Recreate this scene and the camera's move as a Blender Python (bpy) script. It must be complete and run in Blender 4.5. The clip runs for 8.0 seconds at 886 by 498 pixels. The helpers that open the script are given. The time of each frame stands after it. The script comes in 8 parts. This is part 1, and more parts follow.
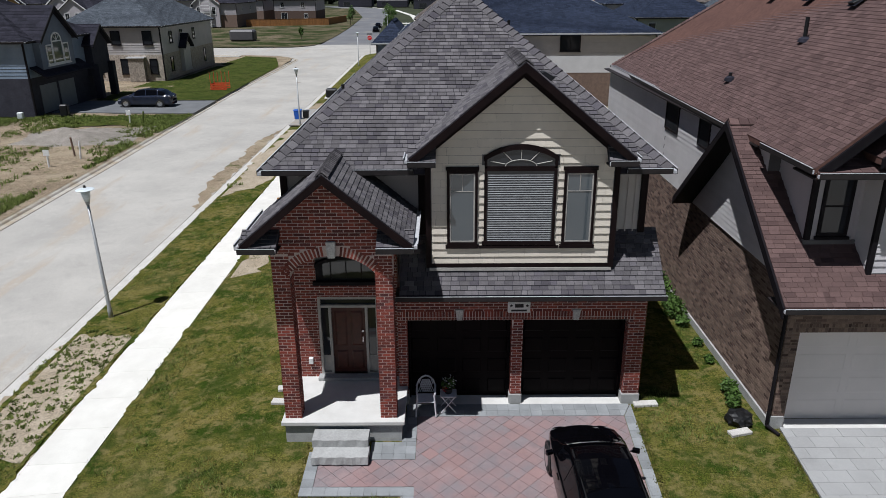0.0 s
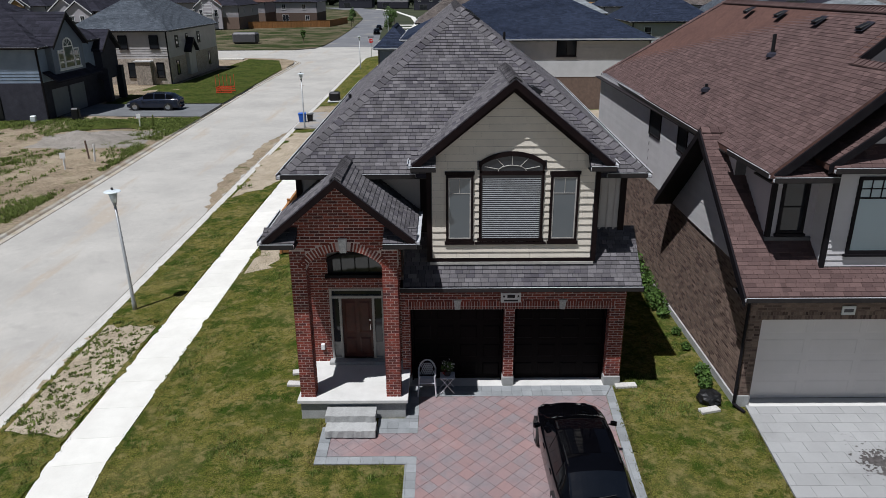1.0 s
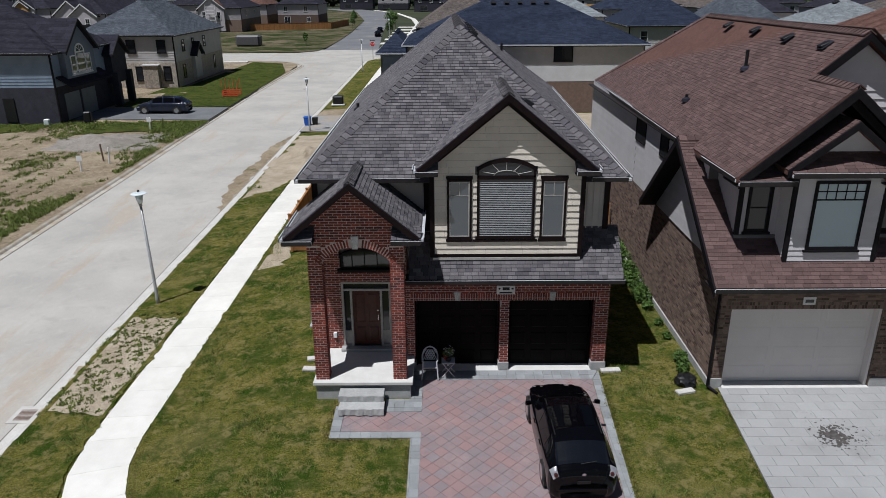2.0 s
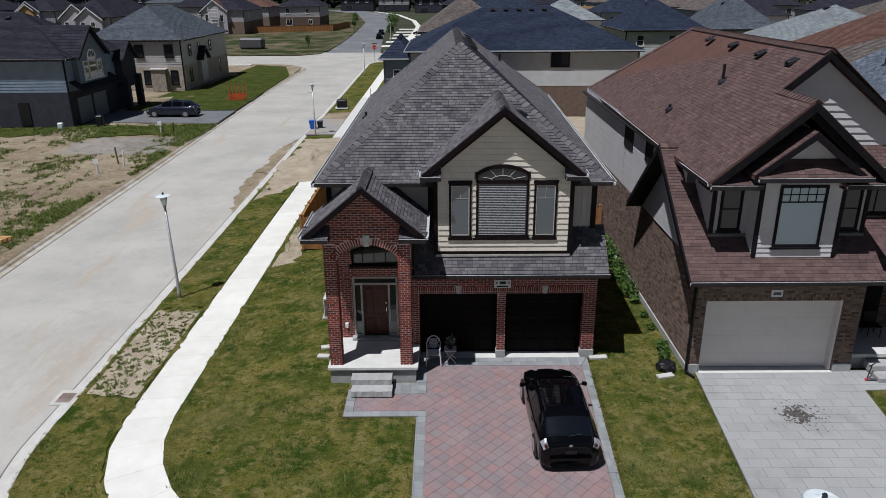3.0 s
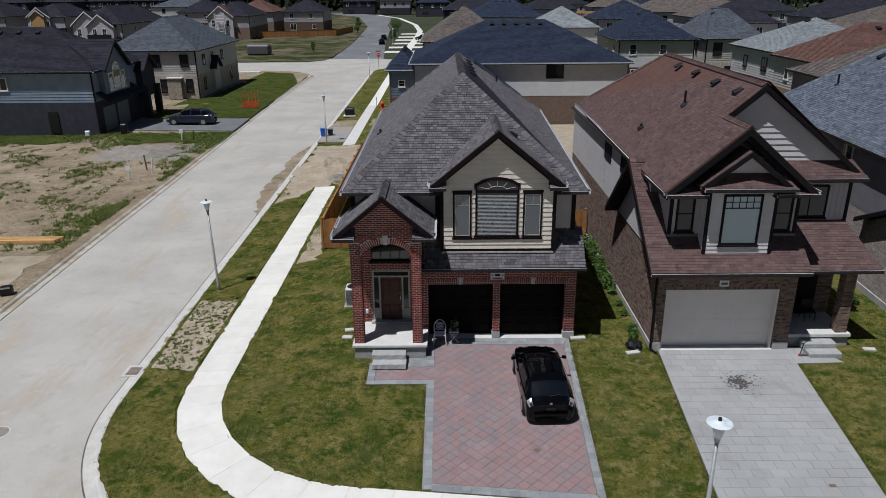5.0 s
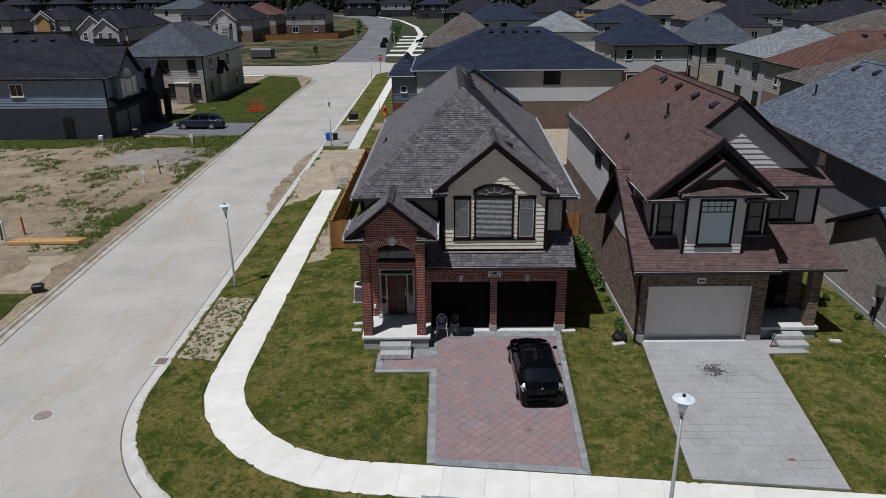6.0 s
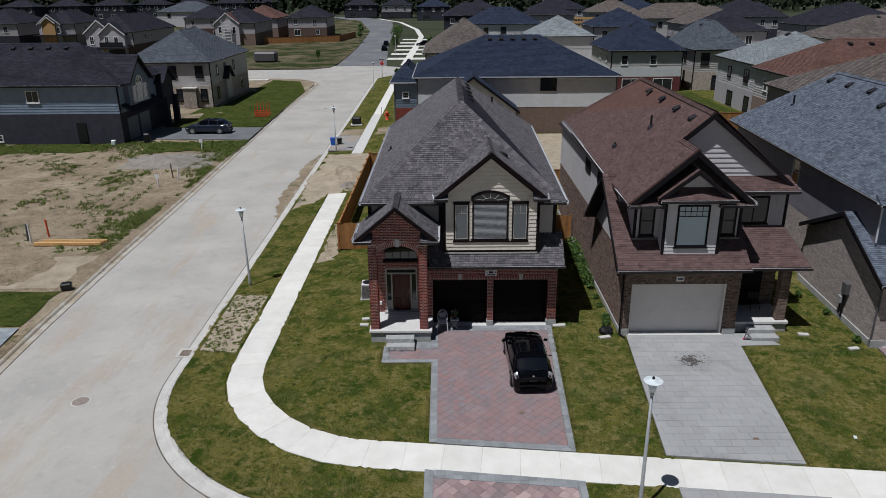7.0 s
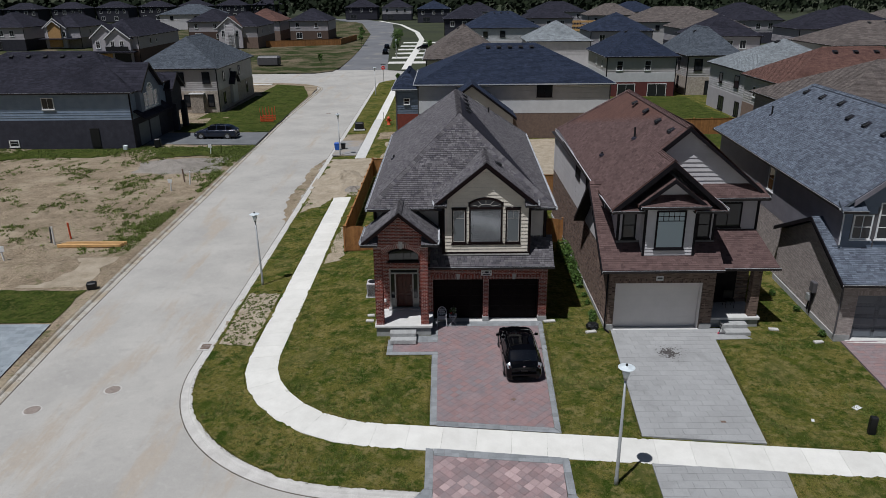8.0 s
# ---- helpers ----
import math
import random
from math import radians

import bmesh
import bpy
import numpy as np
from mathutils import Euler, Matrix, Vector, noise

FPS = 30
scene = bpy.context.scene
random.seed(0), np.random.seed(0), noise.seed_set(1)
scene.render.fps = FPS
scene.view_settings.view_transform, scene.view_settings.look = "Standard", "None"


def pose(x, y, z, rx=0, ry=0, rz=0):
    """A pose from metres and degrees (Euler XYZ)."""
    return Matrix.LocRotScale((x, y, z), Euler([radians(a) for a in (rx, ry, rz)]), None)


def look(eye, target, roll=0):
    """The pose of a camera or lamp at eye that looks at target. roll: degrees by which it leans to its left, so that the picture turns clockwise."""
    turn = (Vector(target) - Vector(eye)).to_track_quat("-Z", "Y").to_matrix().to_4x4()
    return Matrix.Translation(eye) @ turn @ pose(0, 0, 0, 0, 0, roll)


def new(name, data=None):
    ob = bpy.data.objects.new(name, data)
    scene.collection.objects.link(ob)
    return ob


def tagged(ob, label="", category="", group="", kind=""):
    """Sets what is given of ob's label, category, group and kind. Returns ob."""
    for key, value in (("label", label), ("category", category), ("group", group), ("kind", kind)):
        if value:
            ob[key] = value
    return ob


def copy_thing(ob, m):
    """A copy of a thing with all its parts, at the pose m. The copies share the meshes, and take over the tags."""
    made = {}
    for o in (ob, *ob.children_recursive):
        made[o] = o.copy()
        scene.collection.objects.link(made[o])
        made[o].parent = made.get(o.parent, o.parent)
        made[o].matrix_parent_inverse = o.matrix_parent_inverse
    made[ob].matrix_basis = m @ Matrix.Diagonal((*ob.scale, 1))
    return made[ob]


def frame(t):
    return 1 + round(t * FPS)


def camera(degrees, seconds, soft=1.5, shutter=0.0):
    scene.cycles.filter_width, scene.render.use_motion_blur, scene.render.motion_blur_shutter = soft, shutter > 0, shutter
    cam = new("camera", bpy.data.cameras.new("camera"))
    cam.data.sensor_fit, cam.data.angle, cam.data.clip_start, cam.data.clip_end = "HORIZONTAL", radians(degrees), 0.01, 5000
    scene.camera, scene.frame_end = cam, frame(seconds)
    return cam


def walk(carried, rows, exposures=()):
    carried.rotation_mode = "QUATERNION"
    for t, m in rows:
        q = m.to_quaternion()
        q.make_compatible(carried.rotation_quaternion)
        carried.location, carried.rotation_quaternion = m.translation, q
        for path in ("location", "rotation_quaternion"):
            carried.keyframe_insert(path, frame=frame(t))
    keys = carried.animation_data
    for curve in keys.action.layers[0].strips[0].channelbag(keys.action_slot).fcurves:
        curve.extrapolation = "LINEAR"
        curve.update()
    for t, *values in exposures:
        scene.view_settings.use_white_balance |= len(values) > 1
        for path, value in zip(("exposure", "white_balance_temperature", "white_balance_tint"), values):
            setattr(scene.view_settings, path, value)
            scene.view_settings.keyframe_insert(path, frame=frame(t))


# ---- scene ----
cam = camera(64.0, 8.0, soft=0.6)
# seconds, place, tilt from straight down, turn, lean
PATH = [
    (0.0, 0.367, 3.312, 10.808, 69.648, 0.071, -0.305),
    (0.5, 0.39, 2.343, 11.104, 69.657, 0.085, -0.319),
    (1.0, 0.395, 1.352, 11.411, 69.667, 0.099, -0.334),
    (1.5, 0.386, 0.336, 11.73, 69.676, 0.113, -0.348),
    (2.0, 0.364, -0.706, 12.062, 69.685, 0.127, -0.363),
    (2.5, 0.334, -1.775, 12.408, 69.694, 0.141, -0.377),
    (3.0, 0.296, -2.873, 12.77, 69.703, 0.155, -0.392),
    (3.5, 0.254, -4.002, 13.15, 69.712, 0.169, -0.406),
    (4.0, 0.211, -5.164, 13.549, 69.722, 0.183, -0.421),
    (4.5, 0.17, -6.359, 13.967, 69.731, 0.197, -0.435),
    (5.0, 0.132, -7.591, 14.408, 69.74, 0.212, -0.45),
    (5.5, 0.101, -8.859, 14.871, 69.749, 0.226, -0.464),
    (6.0, 0.08, -10.167, 15.359, 69.758, 0.24, -0.479),
    (6.5, 0.07, -11.516, 15.872, 69.768, 0.254, -0.493),
    (7.0, 0.076, -12.906, 16.413, 69.777, 0.268, -0.508),
    (7.5, 0.099, -14.341, 16.983, 69.786, 0.282, -0.522),
    (8.0, 0.142, -15.821, 17.583, 69.796, 0.296, -0.537),
]
walk(cam, [(t, pose(x, y, z, pitch, 0, yaw) @ pose(0, 0, 0, 0, 0, roll)) for t, x, y, z, pitch, yaw, roll in PATH],
     exposures=[(0.0, -0.05, 6020, 10), (1.5, -0.12, 6020, 10), (4.5, -0.29, 6020, 10), (8.0, -0.43, 6020, 10)])

# ---- light: a high sun from behind the left shoulder, clear blue sky ----
SUN_EL = radians(67)
world = bpy.data.worlds.new("world")
scene.world = world
world.use_nodes = True
wnt = world.node_tree
sky = wnt.nodes.new("ShaderNodeTexSky")
sky.sky_type = 'NISHITA'
sky.sun_disc = False
sky.sun_elevation = SUN_EL
sky.sun_rotation = radians(225)
wnt.links.new(sky.outputs[0], wnt.nodes["Background"].inputs[0])
wnt.nodes["Background"].inputs[1].default_value = 0.03
sun = new("sun", bpy.data.lights.new("sun", "SUN"))
sun.data.energy = 5.0
sun.data.angle = radians(0.5)
sun.data.color = (1.0, 0.97, 0.94)
sun.matrix_basis = look((-20, -20, 67), (-20 + 0.7 * math.cos(SUN_EL), -20 + 0.7 * math.cos(SUN_EL), 67 - math.sin(SUN_EL)))

# ---- materials ----
def mat(name, col, col2=None, rough=0.8, scale=6.0, metal=0.0, bump=0.2, bscale=60.0, rand=0.0, spots=None, spot_scale=0.8, spot_at=0.55, spec=0.4, rand_col=None, bdist=0.01, stretch=None):
    """A surface with grain, broad stains, a tone that differs from piece to piece, and relief."""
    m = bpy.data.materials.new(name)
    m.use_nodes = True
    nt = m.node_tree
    nd, lk = nt.nodes, nt.links
    bs = nd["Principled BSDF"]
    bs.inputs["Roughness"].default_value = rough
    bs.inputs["Metallic"].default_value = metal
    bs.inputs["Specular IOR Level"].default_value = spec
    geo = nd.new("ShaderNodeNewGeometry")
    pos = geo.outputs["Position"]

    def nz(sc, det=4.0, ro=0.6, pull=None):
        n = nd.new("ShaderNodeTexNoise")
        n.inputs["Scale"].default_value = sc
        n.inputs["Detail"].default_value = det
        n.inputs["Roughness"].default_value = ro
        if pull:
            vm = nd.new("ShaderNodeVectorMath")
            vm.operation = 'MULTIPLY'
            vm.inputs[1].default_value = pull
            lk.new(pos, vm.inputs[0])
            lk.new(vm.outputs[0], n.inputs["Vector"])
        else:
            lk.new(pos, n.inputs["Vector"])
        return n.outputs["Fac"]

    def mix(fac, a, b):
        x = nd.new("ShaderNodeMix")
        x.data_type = 'RGBA'
        for sock, val in ((x.inputs[0], fac), (x.inputs[6], a), (x.inputs[7], b)):
            if isinstance(val, (int, float)):
                sock.default_value = val
            elif isinstance(val, tuple):
                sock.default_value = (*val, 1)
            else:
                lk.new(val, sock)
        return x.outputs[2]

    def ramp(val, lo, hi):
        r = nd.new("ShaderNodeMapRange")
        r.inputs[1].default_value, r.inputs[2].default_value = lo, hi
        lk.new(val, r.inputs[0])
        return r.outputs[0]

    def math_node(op, a, b):
        x = nd.new("ShaderNodeMath")
        x.operation = op
        for sock, val in ((x.inputs[0], a), (x.inputs[1], b)):
            if isinstance(val, (int, float)):
                sock.default_value = val
            else:
                lk.new(val, sock)
        return x.outputs[0]

    col2 = col2 or tuple(c * 0.75 for c in col)
    c = mix(ramp(nz(scale), 0.35, 0.65), col, col2)
    if spots:
        c = mix(ramp(nz(spot_scale, 5.0, 0.65, stretch), spot_at, spot_at + 0.1), c, spots)
    if rand:
        oi = nd.new("ShaderNodeObjectInfo")
        r = math_node('FRACT', math_node('ADD', geo.outputs["Random Per Island"], oi.outputs["Random"]), 0.0)
        if rand_col:
            r2 = math_node('FRACT', math_node('MULTIPLY', r, 7.31), 0.0)
            c = mix(ramp(r2, 0.55, 0.95), c, rand_col)
        hs = nd.new("ShaderNodeHueSaturation")
        lk.new(ramp(r, 0.0, 1.0), hs.inputs["Value"])
        mr = hs.inputs["Value"].links[0].from_node
        mr.inputs[3].default_value, mr.inputs[4].default_value = 1 - rand, 1 + rand
        lk.new(c, hs.inputs["Color"])
        c = hs.outputs["Color"]
    fine = nz(bscale, 3.0)
    c2 = nd.new("ShaderNodeHueSaturation")
    lk.new(c, c2.inputs["Color"])
    v = nd.new("ShaderNodeMapRange")
    v.inputs[1].default_value, v.inputs[2].default_value, v.inputs[3].default_value, v.inputs[4].default_value = 0.3, 0.7, 1 - bump * 0.8, 1 + bump * 0.8
    lk.new(fine, v.inputs[0])
    lk.new(v.outputs[0], c2.inputs["Value"])
    lk.new(c2.outputs["Color"], bs.inputs["Base Color"])
    if bump:
        bp = nd.new("ShaderNodeBump")
        bp.inputs["Strength"].default_value = min(1.0, bump * 2)
        bp.inputs["Distance"].default_value = bdist
        lk.new(fine, bp.inputs["Height"])
        lk.new(bp.outputs[0], bs.inputs["Normal"])
    return m


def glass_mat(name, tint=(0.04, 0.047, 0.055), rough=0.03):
    """A window pane seen from outside by day: opaque, the dark room behind put into its tint, clear reflection."""
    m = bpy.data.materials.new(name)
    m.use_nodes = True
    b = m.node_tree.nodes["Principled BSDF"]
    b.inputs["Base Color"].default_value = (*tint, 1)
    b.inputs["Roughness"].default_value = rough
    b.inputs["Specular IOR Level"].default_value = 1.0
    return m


def layered(m, layers):
    """Lays further noise-edged tones over a material: (tone, noise scale, detail, from, to, amount)."""
    nt = m.node_tree
    nd, lk = nt.nodes, nt.links
    bs = nd["Principled BSDF"]
    c = bs.inputs["Base Color"].links[0].from_socket
    pos = nd.new("ShaderNodeNewGeometry").outputs["Position"]
    for to, sc, det, lo, hi, amount in layers:
        n = nd.new("ShaderNodeTexNoise")
        n.inputs["Scale"].default_value, n.inputs["Detail"].default_value, n.inputs["Roughness"].default_value = sc, det, 0.7
        lk.new(pos, n.inputs["Vector"])
        r = nd.new("ShaderNodeMapRange")
        r.inputs[1].default_value, r.inputs[2].default_value, r.inputs[4].default_value = lo, hi, amount
        lk.new(n.outputs["Fac"], r.inputs[0])
        x = nd.new("ShaderNodeMix")
        x.data_type = 'RGBA'
        lk.new(r.outputs[0], x.inputs[0])
        lk.new(c, x.inputs[6])
        x.inputs[7].default_value = (*to, 1)
        c = x.outputs[2]
    lk.new(c, bs.inputs["Base Color"])
    return m


def lawn_mat(name, dry, mid, dark, straw):
    """Mown grass: broad dry and green areas, clumps, straw, and fine blade-size grain."""
    m = mat(name, dry, mid, 0.95, 0.42, bump=0.85, bscale=26.0, spots=dark, spot_scale=0.9, spot_at=0.50, spec=0.04, bdist=0.05)
    return layered(m, [(straw, 2.6, 6.0, 0.50, 0.62, 0.8), (dark, 4.5, 6.0, 0.52, 0.62, 0.9), (straw, 0.22, 3.0, 0.54, 0.66, 0.35), (dark, 0.6, 5.0, 0.53, 0.64, 0.75)])


GRASS = lawn_mat("lawn_grass", (0.150, 0.128, 0.036), (0.078, 0.088, 0.015), (0.034, 0.056, 0.008), (0.20, 0.165, 0.066))
GRASS_FAR = lawn_mat("far_grass", (0.068, 0.082, 0.018), (0.045, 0.064, 0.013), (0.026, 0.042, 0.008), (0.10, 0.095, 0.03))
BLADES = mat("grass_blades", (0.128, 0.118, 0.030), (0.063, 0.078, 0.014), 0.9, 1.2, rand=0.45, bump=0.1, spec=0.1, rand_col=(0.17, 0.14, 0.06))
WEEDS = mat("weed_leaves", (0.135, 0.165, 0.04), (0.085, 0.115, 0.024), 0.85, 2.0, rand=0.4, bump=0.1, spec=0.2)
GROUND = mat("far_ground", (0.055, 0.062, 0.035), (0.04, 0.045, 0.03), 0.95, 0.05, bump=0.2, bscale=2.0, spec=0.1)
DARK_LEAF = mat("dark_leaf", (0.013, 0.019, 0.008), (0.008, 0.012, 0.006), 0.8, 0.1, rand=0.4, bump=0.1, spec=0.1)
DIRT = mat("bare_dirt", (0.30, 0.240, 0.168), (0.185, 0.142, 0.098), 0.95, 0.6, bump=0.7, bscale=11.0, spots=(0.10, 0.10, 0.04), spot_scale=0.5, spot_at=0.58, spec=0.1, bdist=0.06)
DIRT = layered(DIRT, [((0.40, 0.335, 0.24), 0.3, 6.0, 0.5, 0.62, 0.7), ((0.12, 0.095, 0.065), 1.6, 6.0, 0.54, 0.66, 0.7), ((0.085, 0.095, 0.03), 2.4, 6.0, 0.60, 0.66, 0.85)])
ROUGH = mat("rough_ground", (0.15, 0.12, 0.08), (0.06, 0.06, 0.028), 0.95, 0.09, bump=0.5, bscale=4.0, spots=(0.03, 0.042, 0.012), spot_scale=0.14, spot_at=0.47, spec=0.1, bdist=0.05)
SAND = mat("sand", (0.40, 0.34, 0.26), (0.30, 0.25, 0.18), 0.95, 1.2, bump=0.4, bscale=18.0, spec=0.1, bdist=0.05)
GRAVEL = mat("grey_gravel", (0.30, 0.27, 0.24), (0.22, 0.20, 0.17), 0.95, 1.2, bump=0.5, bscale=22.0, spec=0.1, bdist=0.05)
ROAD = mat("pale_road", (0.445, 0.425, 0.388), (0.36, 0.344, 0.316), 0.85, 0.22, bump=0.2, bscale=45.0, spots=(0.395, 0.348, 0.29), spot_scale=0.5, spot_at=0.57, spec=0.25, stretch=(1.0, 0.16, 1.0))
ROAD = layered(ROAD, [((0.33, 0.315, 0.29), 1.1, 6.0, 0.54, 0.66, 0.45), ((0.50, 0.48, 0.44), 2.7, 6.0, 0.55, 0.66, 0.4), ((0.30, 0.27, 0.235), 9.0, 4.0, 0.60, 0.70, 0.5)])
ASPHALT = mat("driveway_asphalt", (0.16, 0.165, 0.17), (0.12, 0.125, 0.13), 0.9, 0.6, bump=0.2, bscale=50.0)
WALK = mat("white_concrete", (0.70, 0.682, 0.628), (0.63, 0.612, 0.56), 0.85, 1.4, bump=0.06, bscale=70.0, rand=0.05, spots=(0.66, 0.64, 0.60), spot_scale=1.1, spot_at=0.62)
SILT = mat("silted_joint", (0.10, 0.085, 0.07), (0.16, 0.14, 0.12), 0.95, 1.5, bump=0.3, bscale=30.0)
KERB = mat("kerb_concrete", (0.55, 0.53, 0.495), (0.45, 0.43, 0.40), 0.9, 1.6, bump=0.2, bscale=40.0)
KERB_DUSTY = layered(mat("dusty_kerb_concrete", (0.46, 0.43, 0.375), (0.37, 0.34, 0.29), 0.95, 1.2, bump=0.25, bscale=40.0), [((0.33, 0.27, 0.19), 0.6, 6.0, 0.46, 0.60, 0.8), ((0.20, 0.165, 0.12), 2.5, 6.0, 0.55, 0.66, 0.7)])
SLAB = mat("slab_concrete", (0.60, 0.59, 0.56), (0.53, 0.52, 0.49), 0.85, 2.0, bump=0.08, bscale=60.0)
FOUND = mat("foundation_concrete", (0.38, 0.38, 0.37), (0.30, 0.30, 0.29), 0.9, 2.5, bump=0.2, bscale=40.0)
PAVER = mat("red_paver", (0.262, 0.178, 0.175), (0.205, 0.172, 0.178), 0.9, 1.5, bump=0.22, bscale=60.0, rand=0.045, rand_col=(0.262, 0.170, 0.163), spots=(0.220, 0.190, 0.195), spot_scale=0.6, spot_at=0.52)
PAVER = layered(PAVER, [((0.30, 0.225, 0.22), 0.9, 5.0, 0.54, 0.66, 0.6), ((0.185, 0.135, 0.14), 2.2, 5.0, 0.56, 0.66, 0.5)])
PAVER_WORN = mat("pale_worn_red_paver", (0.285, 0.195, 0.19), (0.225, 0.178, 0.18), 0.9, 1.5, bump=0.22, bscale=60.0, rand=0.14, rand_col=(0.40, 0.295, 0.285), spots=(0.25, 0.20, 0.20), spot_scale=0.8, spot_at=0.52)
PAVER_GREY = mat("grey_paver", (0.26, 0.27, 0.275), (0.21, 0.22, 0.225), 0.9, 2.0, bump=0.18, bscale=60.0, rand=0.14)
DUSTY = layered(mat("dusty_paving", (0.31, 0.30, 0.285), (0.25, 0.245, 0.24), 0.9, 1.5, bump=0.25, bscale=12.0), [((0.33, 0.27, 0.20), 0.5, 5.0, 0.48, 0.62, 0.7)])
PAVER_PALE = mat("pale_paver", (0.335, 0.335, 0.33), (0.295, 0.295, 0.29), 0.9, 0.6, bump=0.15, bscale=50.0, rand=0.04, spots=(0.26, 0.26, 0.255), spot_scale=0.35, spot_at=0.58)
PAVER_BLUE = mat("blue_grey_paver", (0.29, 0.32, 0.34), (0.23, 0.26, 0.28), 0.9, 1.2, bump=0.2, bscale=50.0, rand=0.14)
JOINT = mat("joint_sand", (0.205, 0.165, 0.16), None, 0.95, 3.0, bump=0.2)
JOINT_PALE = mat("pale_joint_sand", (0.285, 0.285, 0.278), None, 0.95, 3.0, bump=0.2)
STONE = mat("cut_stone", (0.38, 0.38, 0.37), (0.31, 0.31, 0.30), 0.85, 3.0, bump=0.13, bscale=20.0, rand=0.1)
KEYSTONE = mat("pale_keystone", (0.56, 0.55, 0.53), (0.44, 0.43, 0.42), 0.85, 8.0, bump=0.3, bscale=25.0)
MORTAR = mat("mortar", (0.60, 0.50, 0.46), (0.52, 0.43, 0.39), 0.95, 5.0, bump=0.2)
BRICK = mat("red_brick", (0.235, 0.052, 0.034), (0.17, 0.040, 0.028), 0.85, 4.0, bump=0.25, bscale=70.0, rand=0.32, rand_col=(0.10, 0.03, 0.028))
MORTAR_N = mat("brown_mortar", (0.23, 0.175, 0.14), None, 0.95, 5.0, bump=0.2)
BRICK_N = mat("brown_brick", (0.215, 0.15, 0.117), (0.17, 0.118, 0.093), 0.88, 4.0, bump=0.25, bscale=70.0, rand=0.3, rand_col=(0.075, 0.045, 0.037))
MORTAR_R = mat("pale_mortar", (0.36, 0.325, 0.30), None, 0.95, 5.0, bump=0.2)
BRICK_R = mat("taupe_brick", (0.40, 0.345, 0.32), (0.34, 0.292, 0.27), 0.88, 4.0, bump=0.25, bscale=70.0, rand=0.2)
SHINGLE = mat("grey_shingle", (0.143, 0.134, 0.139), (0.111, 0.104, 0.109), 0.92, 1.2, bump=0.4, bscale=90.0, rand=0.26, rand_col=(0.078, 0.072, 0.082), spec=0.15)
SHINGLE_N = mat("brown_shingle", (0.124, 0.080, 0.074), (0.102, 0.066, 0.062), 0.92, 1.2, bump=0.3, bscale=120.0, rand=0.16, rand_col=(0.088, 0.056, 0.053), spec=0.15)
SHINGLE_R = mat("blue_grey_shingle", (0.130, 0.150, 0.185), (0.105, 0.122, 0.152), 0.92, 1.2, bump=0.3, bscale=120.0, rand=0.24, rand_col=(0.08, 0.09, 0.115), spec=0.15)
ROOF_NAVY = mat("navy_roofing", (0.026, 0.034, 0.058), (0.019, 0.026, 0.046), 0.92, 0.8, bump=0.4, bscale=9.0, rand=0.25, spec=0.15)
ROOF_DARK = mat("charcoal_roofing", (0.028, 0.027, 0.038), (0.020, 0.020, 0.028), 0.92, 0.8, bump=0.4, bscale=9.0, rand=0.25, spec=0.15)
ROOF_SLATE = mat("slate_roofing", (0.085, 0.098, 0.115), (0.068, 0.078, 0.094), 0.92, 0.8, bump=0.4, bscale=9.0, rand=0.25, spec=0.15)
ROOF_PALE = mat("pale_roofing", (0.22, 0.24, 0.25), (0.18, 0.195, 0.205), 0.92, 0.8, bump=0.3, bscale=9.0, rand=0.2, spec=0.15)
ROOF_BROWN = mat("brown_roofing", (0.125, 0.068, 0.055), (0.10, 0.055, 0.046), 0.92, 0.8, bump=0.3, bscale=9.0, rand=0.2, spec=0.15)
ROOF_TAUPE = mat("taupe_roofing", (0.125, 0.105, 0.095), (0.10, 0.085, 0.078), 0.92, 0.8, bump=0.4, bscale=9.0, rand=0.25, spec=0.15)
SIDING = mat("beige_siding", (0.68, 0.62, 0.525), (0.62, 0.565, 0.48), 0.6, 1.5, bump=0.05, bscale=90.0, rand=0.04)
BATTEN = mat("taupe_batten_siding", (0.50, 0.465, 0.44), (0.45, 0.42, 0.395), 0.6, 1.5, bump=0.05, bscale=90.0)
SIDING_N = mat("grey_vinyl_siding", (0.56, 0.54, 0.545), (0.51, 0.49, 0.495), 0.55, 1.2, bump=0.05, bscale=90.0, rand=0.04)
BATTEN_N = mat("mauve_grey_siding", (0.45, 0.42, 0.435), (0.41, 0.385, 0.40), 0.6, 1.2, bump=0.05, bscale=90.0)
SIDING_R = mat("dark_grey_siding", (0.19, 0.178, 0.20), (0.162, 0.152, 0.172), 0.55, 1.2, bump=0.05, bscale=90.0, rand=0.04)
TRIM = mat("dark_brown_trim", (0.014, 0.008, 0.008), (0.009, 0.0055, 0.006), 0.5, 3.0, bump=0.06, spec=0.08)
TRIM_N = mat("charcoal_trim", (0.014, 0.012, 0.014), (0.009, 0.008, 0.010), 0.5, 3.0, bump=0.06, spec=0.08)
TRIM_GREY = mat("grey_trim", (0.10, 0.095, 0.10), (0.08, 0.077, 0.082), 0.5, 3.0, bump=0.06)
GUTTER = mat("pale_gutter", (0.55, 0.56, 0.58), (0.42, 0.43, 0.45), 0.4, 5.0, bump=0.05, spec=0.6)
GUTTER_DARK = mat("dark_gutter", (0.03, 0.025, 0.025), (0.02, 0.018, 0.018), 0.5, 5.0, bump=0.05, spec=0.2)
